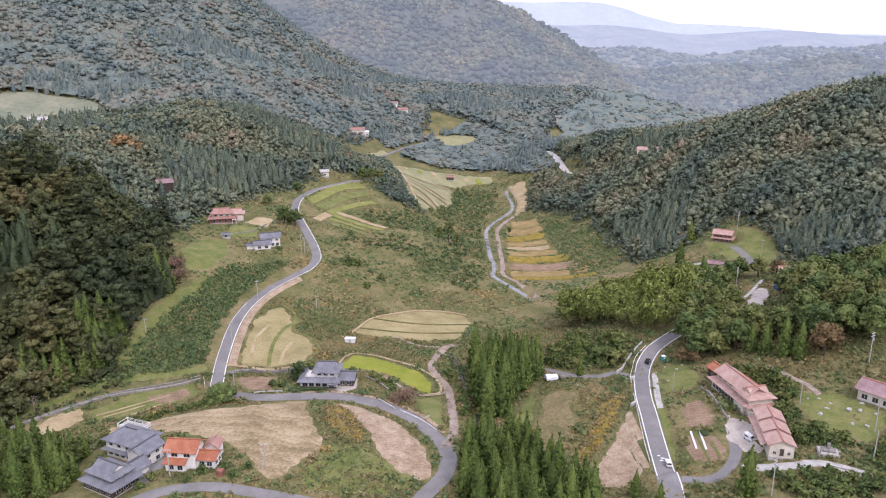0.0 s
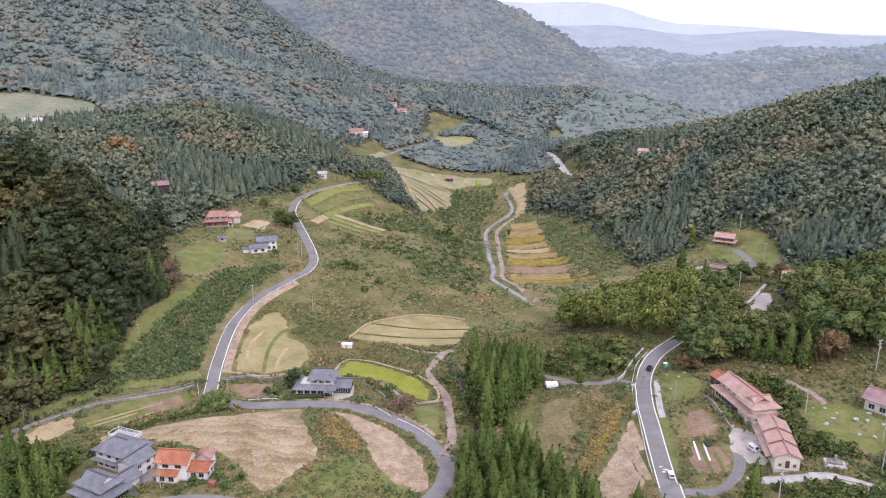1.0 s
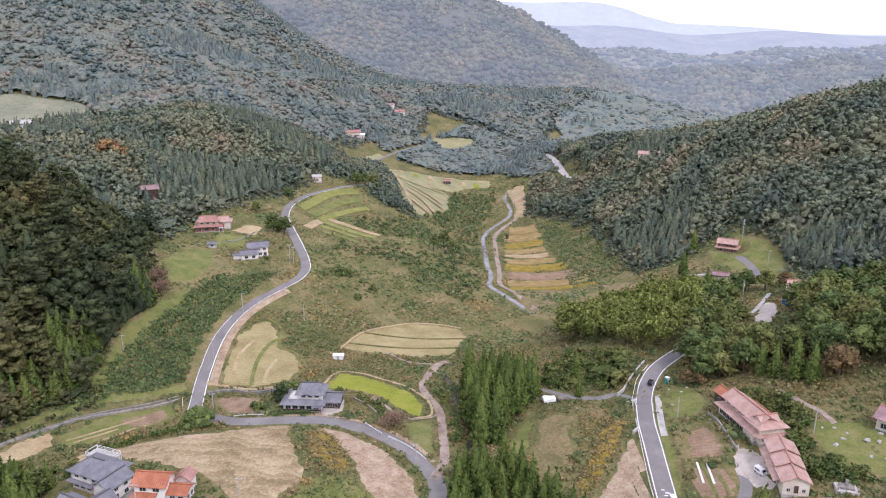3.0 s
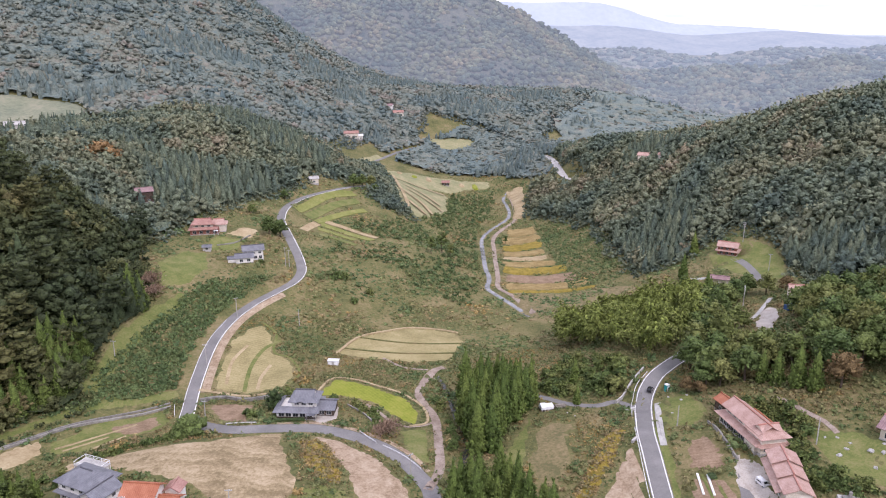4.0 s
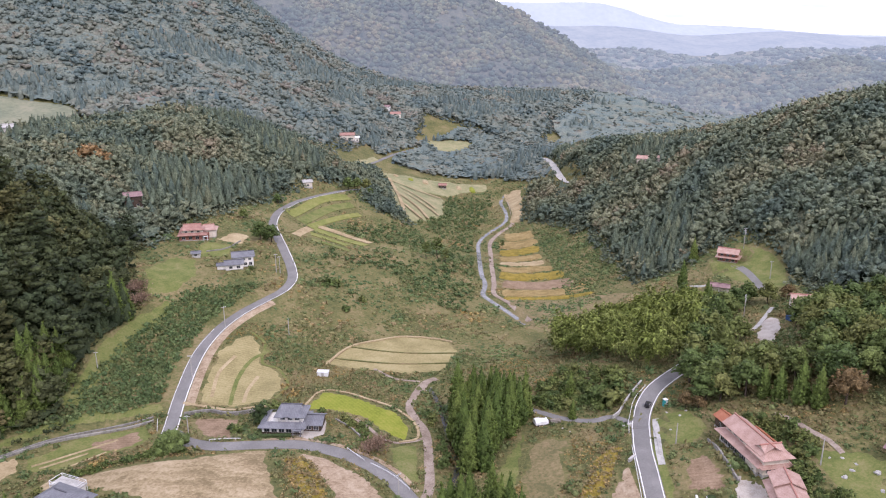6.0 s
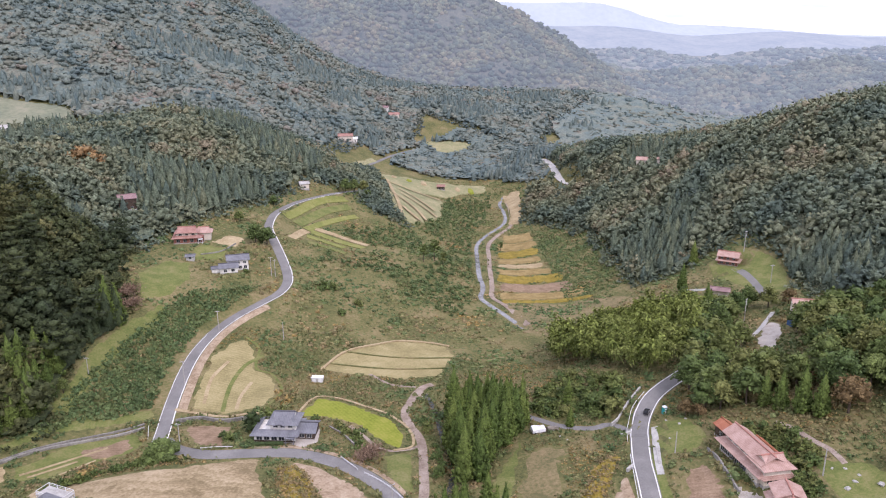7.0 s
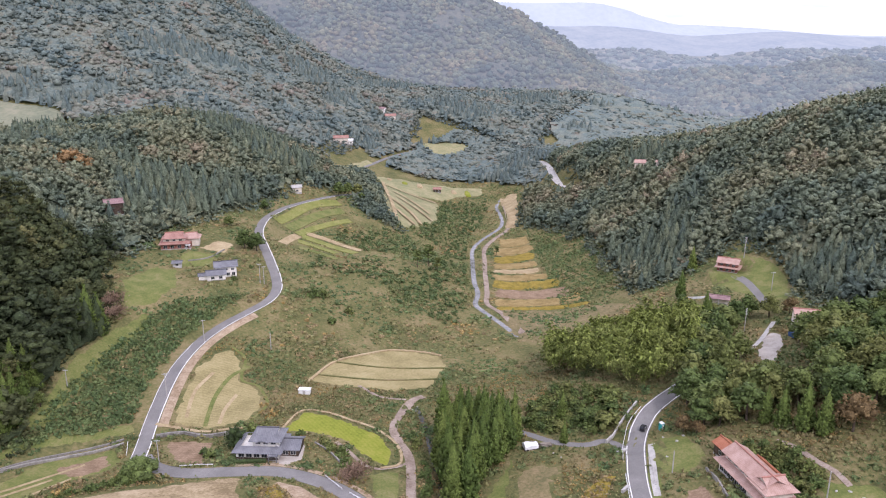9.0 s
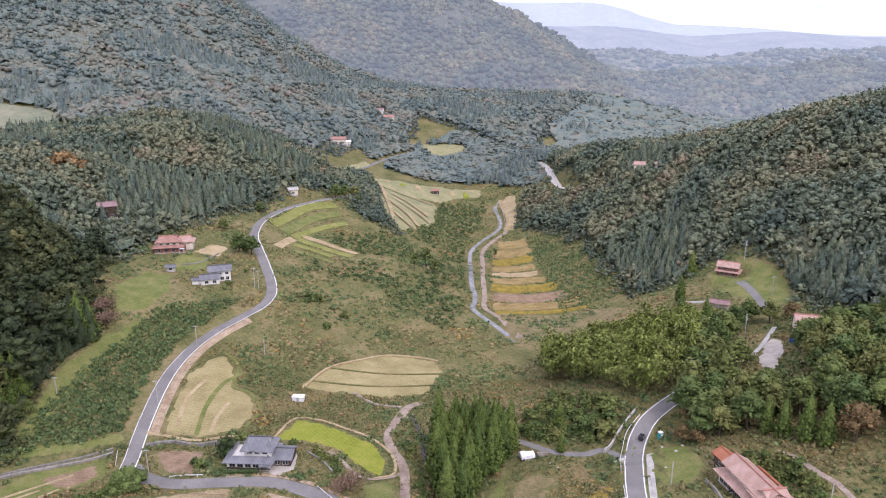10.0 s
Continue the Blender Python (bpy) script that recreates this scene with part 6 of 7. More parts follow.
h = empty("roadside_shed", 141, 367, gz(141, 367), -22, "open-fronted shed with dull mauve roof", "shed")
walls(h, -4.5, 4.5, -1.0, 2.2, 0, 2.6, M["cream"])
roof(h, "gable", -4.5, 4.5, -2.2, 2.2, 2.7, 1.1, 0.5, M["tile_mauve"], M["tile_mauve"], M["cream"])
for x in (-4.2, 0, 4.2):
    part("post", boxes((x - 0.1, x + 0.1, -2.1, -1.9, -0.6, 2.6)), M["white_metal"], h)

h = empty("brown_house", 132, 199, gz(131, 199), -52, "house with dull brown-red roof beside the lawn", "house")
walls(h, -6.5, 6.5, -3.8, 3.8, 0, 3.6, M["cream"])
roof(h, "gable", -6.5, 6.5, -3.8, 3.8, 3.6, 2.3, 1.0, M["tile_mauve"], M["ridge_red"], M["cream"])
windows(h, -6, 6, -3.82, 0.8, 4, 1.7, 1.6, "s")

h = empty("long_hall", 161, 311, gz(158, 309) - 1.0, -14, "long low hall with faded red metal roof behind trees", "hall")
walls(h, -11, 11, -4, 4, -2.5, 4.0, M["cream"])
roof(h, "gable", -11, 11, -4, 4, 4.0, 2.2, 0.9, M["tile_pink"], M["ridge_red"], M["cream"])
windows(h, -10, 10, -4.02, 1.0, 6, 2.0, 1.5, "s")


def small_house(name, x, y, turn, w, d, height, tile, wall, label, category="house", lift=0.0):
    h = empty(name, x, y, gz(x, y) + lift, turn, label, category)
    walls(h, -w / 2, w / 2, -d / 2, d / 2, -0.8, height, wall)
    roof(h, "gable", -w / 2, w / 2, -d / 2, d / 2, height, d * 0.27, 0.6, tile, tile, wall)
    windows(h, -w / 2 + 0.5, w / 2 - 0.5, -d / 2 - 0.02, 0.8, max(1, int(w / 3.2)), 1.5, 1.3, "s")
    return h


small_house("hill_barn", -168, 438, 30, 9, 7, 6.5, M["tile_mauve"], M["timber"], "steep mauve-roofed barn in the woods", "barn", 1.0)
small_house("field_hut", 7, 722, 0, 7, 5, 3.2, M["tile_red"], M["timber"], "small dark hut with red roof in distant fields", "hut")
small_house("far_farmhouse", -92, 797, 8, 15, 8, 5.0, M["tile_red"], M["cream"], "distant farmhouse with red-brown roof", "house", 1.0)
small_house("far_white_shed", -84, 803, 8, 7, 5, 4.0, M["white_metal"], M["plaster"], "distant white shed beside the farm", "shed", 1.0)
small_house("roadside_hut", -88, 541, 20, 6, 5, 3.6, M["concrete"], M["cream"], "small pale round-roofed hut by the road", "hut")
small_house("hilltop_house", 165, 603, -20, 11, 7, 6.0, M["tile_pink"], M["cream"], "distant pink-roofed house on the wooded hill", "house", 3.0)
small_house("hilltop_shed", 176, 590, -30, 8, 4, 4.0, M["tile_pink"], M["cream"], "low pale shed beside the hill house", "shed", 3.0)
small_house("upland_house", -281, 516, 25, 12, 8, 7.0, M["concrete"], M["plaster"], "distant white house at the meadow edge", "house", 3.0)
small_house("far_hamlet_house", -50, 925, 10, 12, 8, 5, M["tile_red"], M["cream"], "distant hamlet house on the hillside", "house", 2.0)
small_house("far_hamlet_house", -62, 938, -15, 10, 7, 5, M["tile_mauve"], M["plaster"], "distant pale hamlet house on the hillside", "house", 2.0)
small_house("garden_store", -120, 395, 10, 4, 3, 2.2, M["tile_grey"], M["concrete"], "small grey store on the meadow", "shed")

# white field shed
h = empty("white_shed", -41.5, 306, gz(-41.5, 306), -4, "small white metal field shed", "shed")
part("body", boxes((-2.2, 2.2, -1.2, 1.2, -0.4, 1.9), bevel=0.05), M["white_metal"], h)
part("roof", boxes((-2.4, 2.4, -1.4, 1.4, 1.9, 2.06), bevel=0.04), M["white_metal"], h)
part("door", boxes((-0.5, 0.5, -1.26, -1.2, 0, 1.7)), M["frame"], h)

# covered heap beside the meadow: a white sheet over a frame with timber next to it
h = empty("covered_trailer", 41.5, 256.5, gz(41.5, 256.5), 15, "white tarpaulin-covered trailer in the meadow", "trailer")
bm = bmesh.new()
prev = None
for k in range(7):
    s = k / 6
    row = [bm.verts.new((-2.6 + 4.6 * s, y, z * (0.92 + 0.1 * math.sin(5 * s + y)))) for y, z in ((-1.5, 0.2), (-1.4, 1.7), (-0.6, 2.35), (0.6, 2.4), (1.4, 1.7), (1.5, 0.2))]
    if prev:
        for i in range(5):
            bm.faces.new((prev[i], row[i], row[i + 1], prev[i + 1]))
    else:
        bm.faces.new(row)
    prev = row
bm.faces.new(prev[::-1])
part("cover", bm, M["white_metal"], h, "white tarpaulin cover")
part("bed", boxes((-2.8, 3.6, -1.5, 1.5, 0.3, 0.55)), M["timber"], h)
for x in (-1.8, 1.8):
    for y in (-1.4, 1.4):
        wheel = part("wheel", tube([(0, 0, -0.12), (0, 0, 0.12)], [0.4, 0.4], 12), M["rubber"], h)
        wheel.matrix_basis = pose(x, y, 0.3, 90, 0, 0)
h2 = empty("log_pile", 46.5, 257.5, gz(46.5, 257.5), 10, "weathered grey timber pile beside the trailer", "log pile")
for k in range(9):
    log = part("log", tube([(0, 0, -1.8), (0, 0, 1.8)], [0.22, 0.2], 7), M["pale_bark"], h2)
    log.matrix_basis = pose(0, (k % 4) * 0.48 - 0.7 + (k // 4) * 0.2, 0.2 + (k // 4) * 0.4, 0, 90, 0)

# portable toilet
h = empty("portable_toilet", 82, 252.5, gz(82, 252.5), 25, "teal portable toilet with white roof by the road", "toilet")
part("cabin", boxes((-0.65, 0.65, -0.65, 0.65, 0, 2.3), bevel=0.06), M["teal"], h)
part("roof", boxes((-0.72, 0.72, -0.72, 0.72, 2.3, 2.75), bevel=0.18), M["white_metal"], h)
part("door", boxes((-0.4, 0.4, -0.69, -0.65, 0.15, 2.1)), M["white_metal"], h)

# family grave plot: stone steps and a pillar
h = empty("family_grave", 105.8, 179.5, gz(105.8, 179.5), -15, "grey stone family grave with steps and pillar", "grave")
part("base", boxes((-2.6, 2.6, -2.0, 2.0, -0.8, 0.9), bevel=0.05), M["concrete"], h)
part("step", boxes((-1.7, 1.7, -1.1, 1.3, 0.9, 1.4), bevel=0.05), M["stone"], h)
part("pillar", boxes((-0.35, 0.35, -0.1, 0.6, 1.4, 3.1), bevel=0.05), M["stone"], h)
for x in (-2.3, 2.3):
    part("lantern", boxes((x - 0.15, x + 0.15, -1.8, -1.5, 0.9, 1.7), (x - 0.3, x + 0.3, -1.95, -1.35, 1.7, 2.0), bevel=0.04), M["stone"], h)

# ---- vehicles ----


def car(name, x, y, turn, paint, label, lift=0.15, van=False):
    h = empty(name, x, y, gz(x, y) + lift, turn, label, "car")
    prof = [(-1.75, 0.35), (-1.78, 0.85), (-1.0, 1.0), (-0.55, 1.55), (1.35, 1.6), (1.7, 1.05), (1.75, 0.35)] if not van else [(-1.7, 0.35), (-1.72, 1.0), (-1.45, 1.2), (-1.15, 1.85), (1.6, 1.88), (1.7, 1.0), (1.7, 0.35)]
    bm = bmesh.new()
    a, b = [bm.verts.new((p, -0.74, z)) for p, z in prof], [bm.verts.new((p, 0.74, z)) for p, z in prof]
    bm.faces.new(a)
    bm.faces.new(b[::-1])
    n = len(prof)
    for i in range(n):
        bm.faces.new((a[i], a[(i + 1) % n], b[(i + 1) % n], b[i]))
    bmesh.ops.bevel(bm, geom=list(bm.edges), offset=0.06, segments=2, affect="EDGES")
    part("body", bm, paint, h)
    f0, f1 = (prof[2], prof[3])
    part("windscreen", solid([[(f0[0] - 0.02, -0.6, f0[1] + 0.1), (f0[0] - 0.02, 0.6, f0[1] + 0.1), (f1[0] - 0.06, 0.55, f1[1] - 0.02), (f1[0] - 0.06, -0.55, f1[1] - 0.02)]], 0.02), M["glass"], h)
    for y in (-0.755, 0.745):
        part("side_window", boxes((-0.45, 1.2, y, y + 0.012, 1.05, 1.45)), M["glass"], h)
    part("rear_window", boxes((1.62, 1.7, -0.55, 0.55, 1.1, 1.45)), M["glass"], h)
    for y in (-0.55, 0.55):
        part("headlight", boxes((-1.82, -1.76, y - 0.15, y + 0.15, 0.68, 0.82)), M["white_metal"], h)
    for wx in (-1.1, 1.1):
        for y in (-0.7, 0.7):
            w = part("wheel", tube([(0, 0, -0.1), (0, 0, 0.1)], [0.3, 0.3], 14), M["rubber"], h)
            w.matrix_basis = pose(wx, y, 0.3, 90, 0, 0)
            rim = part("rim", tube([(0, 0, -0.105), (0, 0, 0.105)], [0.17, 0.17], 10), M["steel"], w)
    return h


car("parked_car", 89.2, 191.5, 110, M["white_paint"], "white compact car parked on the gravel yard", van=True)
car("black_car", 77.2, 255.4, 238, M["black_paint"], "small black car on the two-lane road")


def kei_truck(x, y, turn):
    h = empty("pickup_truck", x, y, gz(x, y) + 0.15, turn, "small white flatbed truck on the road", "truck")
    part("cab", boxes((-1.7, -0.55, -0.72, 0.72, 0.35, 1.75), bevel=0.12), M["white_paint"], h)
    part("bed", boxes((-0.5, 1.7, -0.72, 0.72, 0.55, 0.7), (-0.5, 1.7, -0.72, -0.66, 0.7, 1.0), (-0.5, 1.7, 0.66, 0.72, 0.7, 1.0), (1.64, 1.7, -0.66, 0.66, 0.7, 1.0)), M["white_paint"], h)
    part("windscreen", boxes((-1.73, -1.7, -0.6, 0.6, 1.05, 1.55)), M["glass"], h)
    for y_ in (-0.735, 0.725):
        part("side_window", boxes((-1.45, -0.75, y_, y_ + 0.012, 1.05, 1.5)), M["glass"], h)
    for wx in (-1.2, 1.1):
        for y_ in (-0.65, 0.65):
            w = part("wheel", tube([(0, 0, -0.09), (0, 0, 0.09)], [0.27, 0.27], 12), M["rubber"], h)
            w.matrix_basis = pose(wx, y_, 0.27, 90, 0, 0)
    return h


kei_truck(65.3, 188.5, 83)

# ---- rails, walls, poles ----


def guardrail(name, points, label, height=0.75, spacing=2.0, side=0.0):
    p = resample(points, spacing)
    z = ground(p[:, 0], p[:, 1])
    h = empty(name, p[0, 0], p[0, 1], z[0], 0, label, "guardrail")
    q = [(a - p[0, 0], b - p[0, 1], c - z[0]) for (a, b), c in zip(p, z)]
    bm = bmesh.new()
    prev = None
    for a in q:
        row = [bm.verts.new((a[0] + dx, a[1], a[2] + dz)) for dx, dz in ((-0.05, height - 0.32), (0.05, height - 0.32), (0.05, height), (-0.05, height))]
        if prev:
            for i in range(4):
                bm.faces.new((prev[i], row[i], row[(i + 1) % 4], prev[(i + 1) % 4]))
        prev = row
    part("beam", bm, M["white_metal"], h)
    first = None
    for a in q:
        if first is None:
            first = part("post", boxes((-0.06, 0.06, -0.06, 0.06, -0.5, height)), M["white_metal"], h)
            first.matrix_basis = pose(*a)
        else:
            share("post", first, h, pose(*a))
    return h


guardrail("guardrail", [(-23.0, 239.6), (-17.0, 232.6)], "white guardrail beside the lane")
guardrail("guardrail", [(-14.6, 230.6), (-8.0, 224.6), (-2.0, 217)], "white guardrail at the lane bend")
guardrail("guardrail", [(-69.0, 244.8), (-58.7, 244.9)], "white guardrail below the soil plot")
guardrail("guardrail", [(60.4, 190), (61.2, 198), (62.8, 211), (64.2, 222), (65.2, 229)], "white guardrail on the two-lane road")
guardrail("guardrail", [(66.6, 238), (69.4, 249.5), (73.6, 259.5), (79.5, 268)], "white guardrail along the bend")
guardrail("guardrail", [(-94.6, 266.5), (-91.5, 258)], "short white guardrail at the junction")


def stone_wall(name, points, height, thick, material, label, step=2.0, lift=0.0, category="wall"):
    p = resample(points, step)
    t = np.gradient(p, axis=0)
    t /= np.linalg.norm(t, axis=1)[:, None]
    nrm = np.stack([-t[:, 1], t[:, 0]], 1) * thick / 2
    z = ground(p[:, 0], p[:, 1]) + lift
    bm = bmesh.new()
    prev = None
    for a, b, c in zip(p, nrm, z):
        row = [bm.verts.new((*(a - b * 1.2), c - 1.2)), bm.verts.new((*(a + b * 1.2), c - 1.2)), bm.verts.new((*(a + b), c + height)), bm.verts.new((*(a - b), c + height))]
        if prev:
            for i in range(4):
                bm.faces.new((prev[i], row[i], row[(i + 1) % 4], prev[(i + 1) % 4]))
        else:
            bm.faces.new(row)
        prev = row
    bm.faces.new(prev[::-1])
    me = bpy.data.meshes.new(name)
    bmesh.ops.recalc_face_normals(bm, faces=bm.faces)
    bm.to_mesh(me)
    bm.free()
    me.materials.append(material)
    return tagged(new(name, me), label, category)


stone_wall("retaining_wall", [(79, 271.5), (73, 263.5), (67.6, 256.5), (65.0, 253)], 1.3, 0.5, M["concrete"], "sloping concrete retaining wall below the road")
stone_wall("abutment", [(62.4, 221), (64.6, 223.2)], 0.9, 0.7, M["concrete"], "concrete abutment at the road edge")
stone_wall("abutment", [(66.0, 243.5), (69.4, 246)], 0.9, 0.7, M["concrete"], "concrete abutment beside the lane mouth")
stone_wall("plot_wall", [(-86, 269.5), (-77, 270.5), (-68, 267.5), (-58, 270)], 1.3, 0.8, M["stone"], "mossy grey stone wall below the paddy")
stone_wall("canal_wall", [(-146, 222), (-137, 236), (-126, 249.5), (-112, 259), (-96, 266.5)], 0.7, 0.9, M["stone"], "stone-lined irrigation ditch at the forest foot")
stone_wall("canal_wall", [(-145, 225), (-136, 239), (-125, 252), (-111, 262), (-97, 269)], 0.6, 0.6, M["stone"], "stone-lined irrigation ditch at the forest foot")
stone_wall("paddy_bank", [(-42, 317), (-35, 337), (-23, 351), (-11, 361.5), (3, 362.5), (12, 359)], 0.5, 1.2, M["tan"], "pale grassy paddy bank")
stone_wall("paddy_bank", [(-40, 324), (-15, 325), (10.5, 331)], 0.45, 0.9, M["ground"], "dark weedy paddy bank")
stone_wall("paddy_bank", [(-35, 338), (-12, 340), (13, 344)], 0.45, 0.9, M["ground"], "dark weedy paddy bank")
stone_wall("paddy_bank", [(-43, 272), (-39, 287), (-30, 286), (-21, 280.5), (-9, 272.6), (-2, 262), (-1.2, 252), (-7, 248)], 0.4, 0.9, M["tan"], "pale rim of the green paddy")
stone_wall("garden_wall", [(-117, 402), (-108, 408), (-103, 418)], 0.7, 0.5, M["stone"], "low stone wall below the tan plot")
stone_wall("garden_wall", [(86.9, 226), (86.8, 212.4), (87.8, 204)], 0.9, 0.5, M["stone"], "low stone wall beside the vegetable beds")
stone_wall("lane_kerb", [(75.6, 243), (74, 232), (72.5, 224)], 0.45, 0.4, M["concrete"], "concrete edge of the garden lane")
stone_wall("white_fence", [(131, 386), (138, 378), (147, 373)], 1.0, 0.25, M["white_metal"], "white railing beside the hill lane", category="railing")
stone_wall("stone_step", [(-30, 262), (-24, 256), (-20, 250)], 0.6, 0.5, M["stone"], "low pale stone edging in the garden")
stone_wall("drive_kerb", [(104, 172.8), (112, 167)], 0.5, 0.4, M["concrete"], "pale concrete kerb beside the drive")
for y0, x in ((202, 75.9), (200.5, 78.2)):
    stone_wall("row_cover", [(x, y0), (x - 1.5, y0 - 10)], 0.4, 0.55, M["white_metal"], "white plastic row cover on the vegetable bed", category="row cover")


def utility_pole(x, y, height, arms, turn, lamp=False):
    h = empty("utility_pole", x, y, gz(x, y), turn, "grey concrete utility pole with crossarms" if arms else "plain grey concrete pole", "utility pole", "utility poles along the lanes")
    part("shaft", tube([(0, 0, -1), (0, 0, height)], [0.2, 0.13], 8), M["pole"], h)
    for k in range(arms):
        z = height - 0.4 - 0.9 * k
        arm = part("crossarm", boxes((-1.0, 1.0, -0.06, 0.06, z - 0.07, z + 0.07)), M["steel"], h)
        for x_ in (-0.85, -0.35, 0.35, 0.85):
            part("insulator", tube([(x_, 0, z + 0.07), (x_, 0, z + 0.3)], [0.06, 0.05], 6), M["white_metal"], arm)
    if arms > 1:
        part("transformer", tube([(0.4, 0, height - 2.9), (0.4, 0, height - 2.0)], [0.28, 0.28], 10), M["steel"], h)
    return h


for x, y, hh, arms, turn in ((-89.2, 335, 10, 1, 20), (-90.5, 293, 9.5, 1, 10), (136.3, 217, 11, 2, 30), (115, 174, 9, 0, 0), (122.5, 187, 9, 1, 20), (84.2, 164.5, 11, 3, 40), (109.7, 205, 8, 0, 0), (168, 408, 11, 2, 20), (-61.7, 338, 8, 0, 0),
                              (-78.2, 391, 10, 1, 0), (-76.5, 392, 9, 1, 30), (165.5, 368, 9, 1, 0), (-78.5, 186, 9, 1, 0), (135, 322, 10, 2, 50), (78, 227.5, 7, 0, 0), (-5, 213, 8, 1, 40), (-52, 190, 8, 1, 0), (-78, 251, 8, 1, 0), (-126, 291, 7, 1, 0)):
    utility_pole(x, y, hh, arms, turn)

# ---- single trees ----


def tree_kind(name, crown, material, trunk, label, category, bark="bark"):
    """One tree to copy: an Empty with trunk and crown, kept at its first place."""
    v, f = crown
    tv, tf = trunk
    return (name, raw_mesh("crown", v, f, M[material]), raw_mesh("trunk", tv, tf, M[bark]), label, category)


def plant(kind, x, y, size, turn, group="", tall=1.0, sink=0.2):
    name, crown, trunk, label, category = kind
    h = new(name)
    h.matrix_basis = pose(x, y, gz(x, y) - sink, 0, 0, turn) @ Matrix.Diagonal((size, size, size * tall, 1))
    tagged(h, label, category, group)
    for nm, me in (("trunk", trunk), ("crown", crown)):
        c = new(nm, me)
        c.parent = h
    return h


CEDARS = [tree_kind("cedar_tree", cedar_crown(70 + s, 18.5, 3.5, 700, 0.02, 0.9, 0.32, 100), "cedar", trunk_mesh(0.34, 0.08, 17), "tall green cedar with drooping sprays", "cedar") for s in range(4)]
ROUND = [tree_kind("broadleaf_tree", broad_crown(80 + s, 11, 520, 3.8, 2.4, 9.5, 0.75, 0.3), "broad", trunk_mesh(0.3, 0.1, 6.5, bend=0.3, limbs=4, rng=np.random.default_rng(s)), "rounded olive-green broadleaf tree", "tree") for s in range(5)]
RUST = [tree_kind("autumn_tree", broad_crown(90 + s, 11, 520, 3.9, 2.2, 9.0, 0.7, 0.28), "rust", trunk_mesh(0.3, 0.1, 6, limbs=4, rng=np.random.default_rng(s)), "rusty brown autumn broadleaf tree", "tree") for s in range(2)]
ORANGE = tree_kind("orange_tree", broad_crown(95, 10, 420, 4.2, 2.4, 8.0, 0.8, 0.32), "orange_leaf", trunk_mesh(0.3, 0.1, 6), "orange-leaved autumn tree in the woods", "tree")
TWIGGY = [tree_kind("bare_bush", sprays(np.random.default_rng(s), np.random.default_rng(s).normal(0, 0.35, (520, 3)) * [3.2, 3.2, 1.1] + [0, 0, 2.0], np.random.default_rng(s + 9).normal(0, 1, (520, 3)) * [1, 1, 0.5] + [0, 0, 0.8], 0.9, 0.07, 0.0), "russet", trunk_mesh(0.15, 0.05, 2.4, limbs=5, rng=np.random.default_rng(s)), "wide reddish bush with bare twigs", "bush") for s in range(2)]
PINES = [tree_kind("pine_tree", pine_crown(30 + s, 420), "broad", trunk_mesh(0.3, 0.1, 11, bend=0.5), "dark pine with flat layered boughs", "pine") for s in range(2)]
BUSHES = [tree_kind("garden_bush", broad_crown(110 + s, 5, 110, 1.7, 0.2, 2.6, 0.6, 0.28), "broad", trunk_mesh(0.1, 0.05, 1.2), "rounded green garden bush", "bush") for s in range(3)]
r4 = np.random.default_rng(44)


def plant_area(kinds, poly, step, size, group, seed, lines=True, tall=(0.9, 1.15)):
    r = np.random.default_rng(seed)
    p = grid_points(r, poly, step, 0.33)
    if lines:
        p = clear_of(p, LINES, 1.8)
    for x, y in p:
        plant(kinds[r.integers(0, len(kinds))], x, y, r.uniform(*size), r.uniform(0, 360), group, r.uniform(*tall))


plant_area(CEDARS, [(9, 258), (12, 274), (24, 282), (37, 278), (38, 264), (31, 250), (25, 238), (20, 226), (15, 228), (13, 244)], 4.9, (0.82, 1.08), "cedars of the grove", 1)
plant_area(CEDARS, [(6, 180), (6, 200), (14, 212), (22, 214), (28, 202), (34, 188), (42, 178), (40, 164), (10, 166)], 5.2, (0.72, 0.95), "cedars of the grove", 2)
for x, y, s in ((-131, 322, 1.15), (-128, 325, 1.0), (-134, 319, 0.85), (-133, 268, 0.75), (-138, 262, 0.8), (-143, 256, 0.85), (-140, 270, 0.9), (-146, 248, 0.8), (-137, 276, 0.8), (-150, 240, 0.8), (-134, 285, 0.85),
                (112, 237, 0.72), (116.5, 233, 0.85), (120, 229, 0.78), (109, 241, 0.65), (52.5, 259, 0.45), (54, 273, 0.62), (79, 167, 0.8), (53, 177, 0.5), (57, 168, 0.45), (163, 262, 1.1), (168, 258, 1.0), (130, 352, 0.7), (-112, 204, 0.55), (-116, 200, 0.6), (-120, 203, 0.65), (-124, 207, 0.6), (-118, 194, 0.65), (-126, 198, 0.7), (-132, 205, 0.7), (-112, 192, 0.55)):
    plant(CEDARS[r4.integers(0, 4)], x, y, s, r4.uniform(0, 360), "cedars at the wood's edge")
EAST_WOOD = [(88, 256), (92, 247), (100, 241), (108, 245), (122, 240), (126, 231), (140, 226), (158, 232), (176, 250), (176, 290), (160, 292), (152, 286), (144, 288), (136, 268), (128, 248), (113, 250), (110, 276), (116, 300), (130, 324), (122, 330), (106, 300), (99, 286), (93, 270)]
plant_area(ROUND, EAST_WOOD, 7.6, (1.25, 1.75), "broadleaf trees above the long house", 3)
for x, y, s in ((127, 227, 1.5), (122, 246, 1.1), (87, 247, 0.75), (90, 244, 0.65), (158, 333, 0.9)):
    plant(RUST[r4.integers(0, 2)], x, y, s, r4.uniform(0, 360), "autumn trees above the long house")
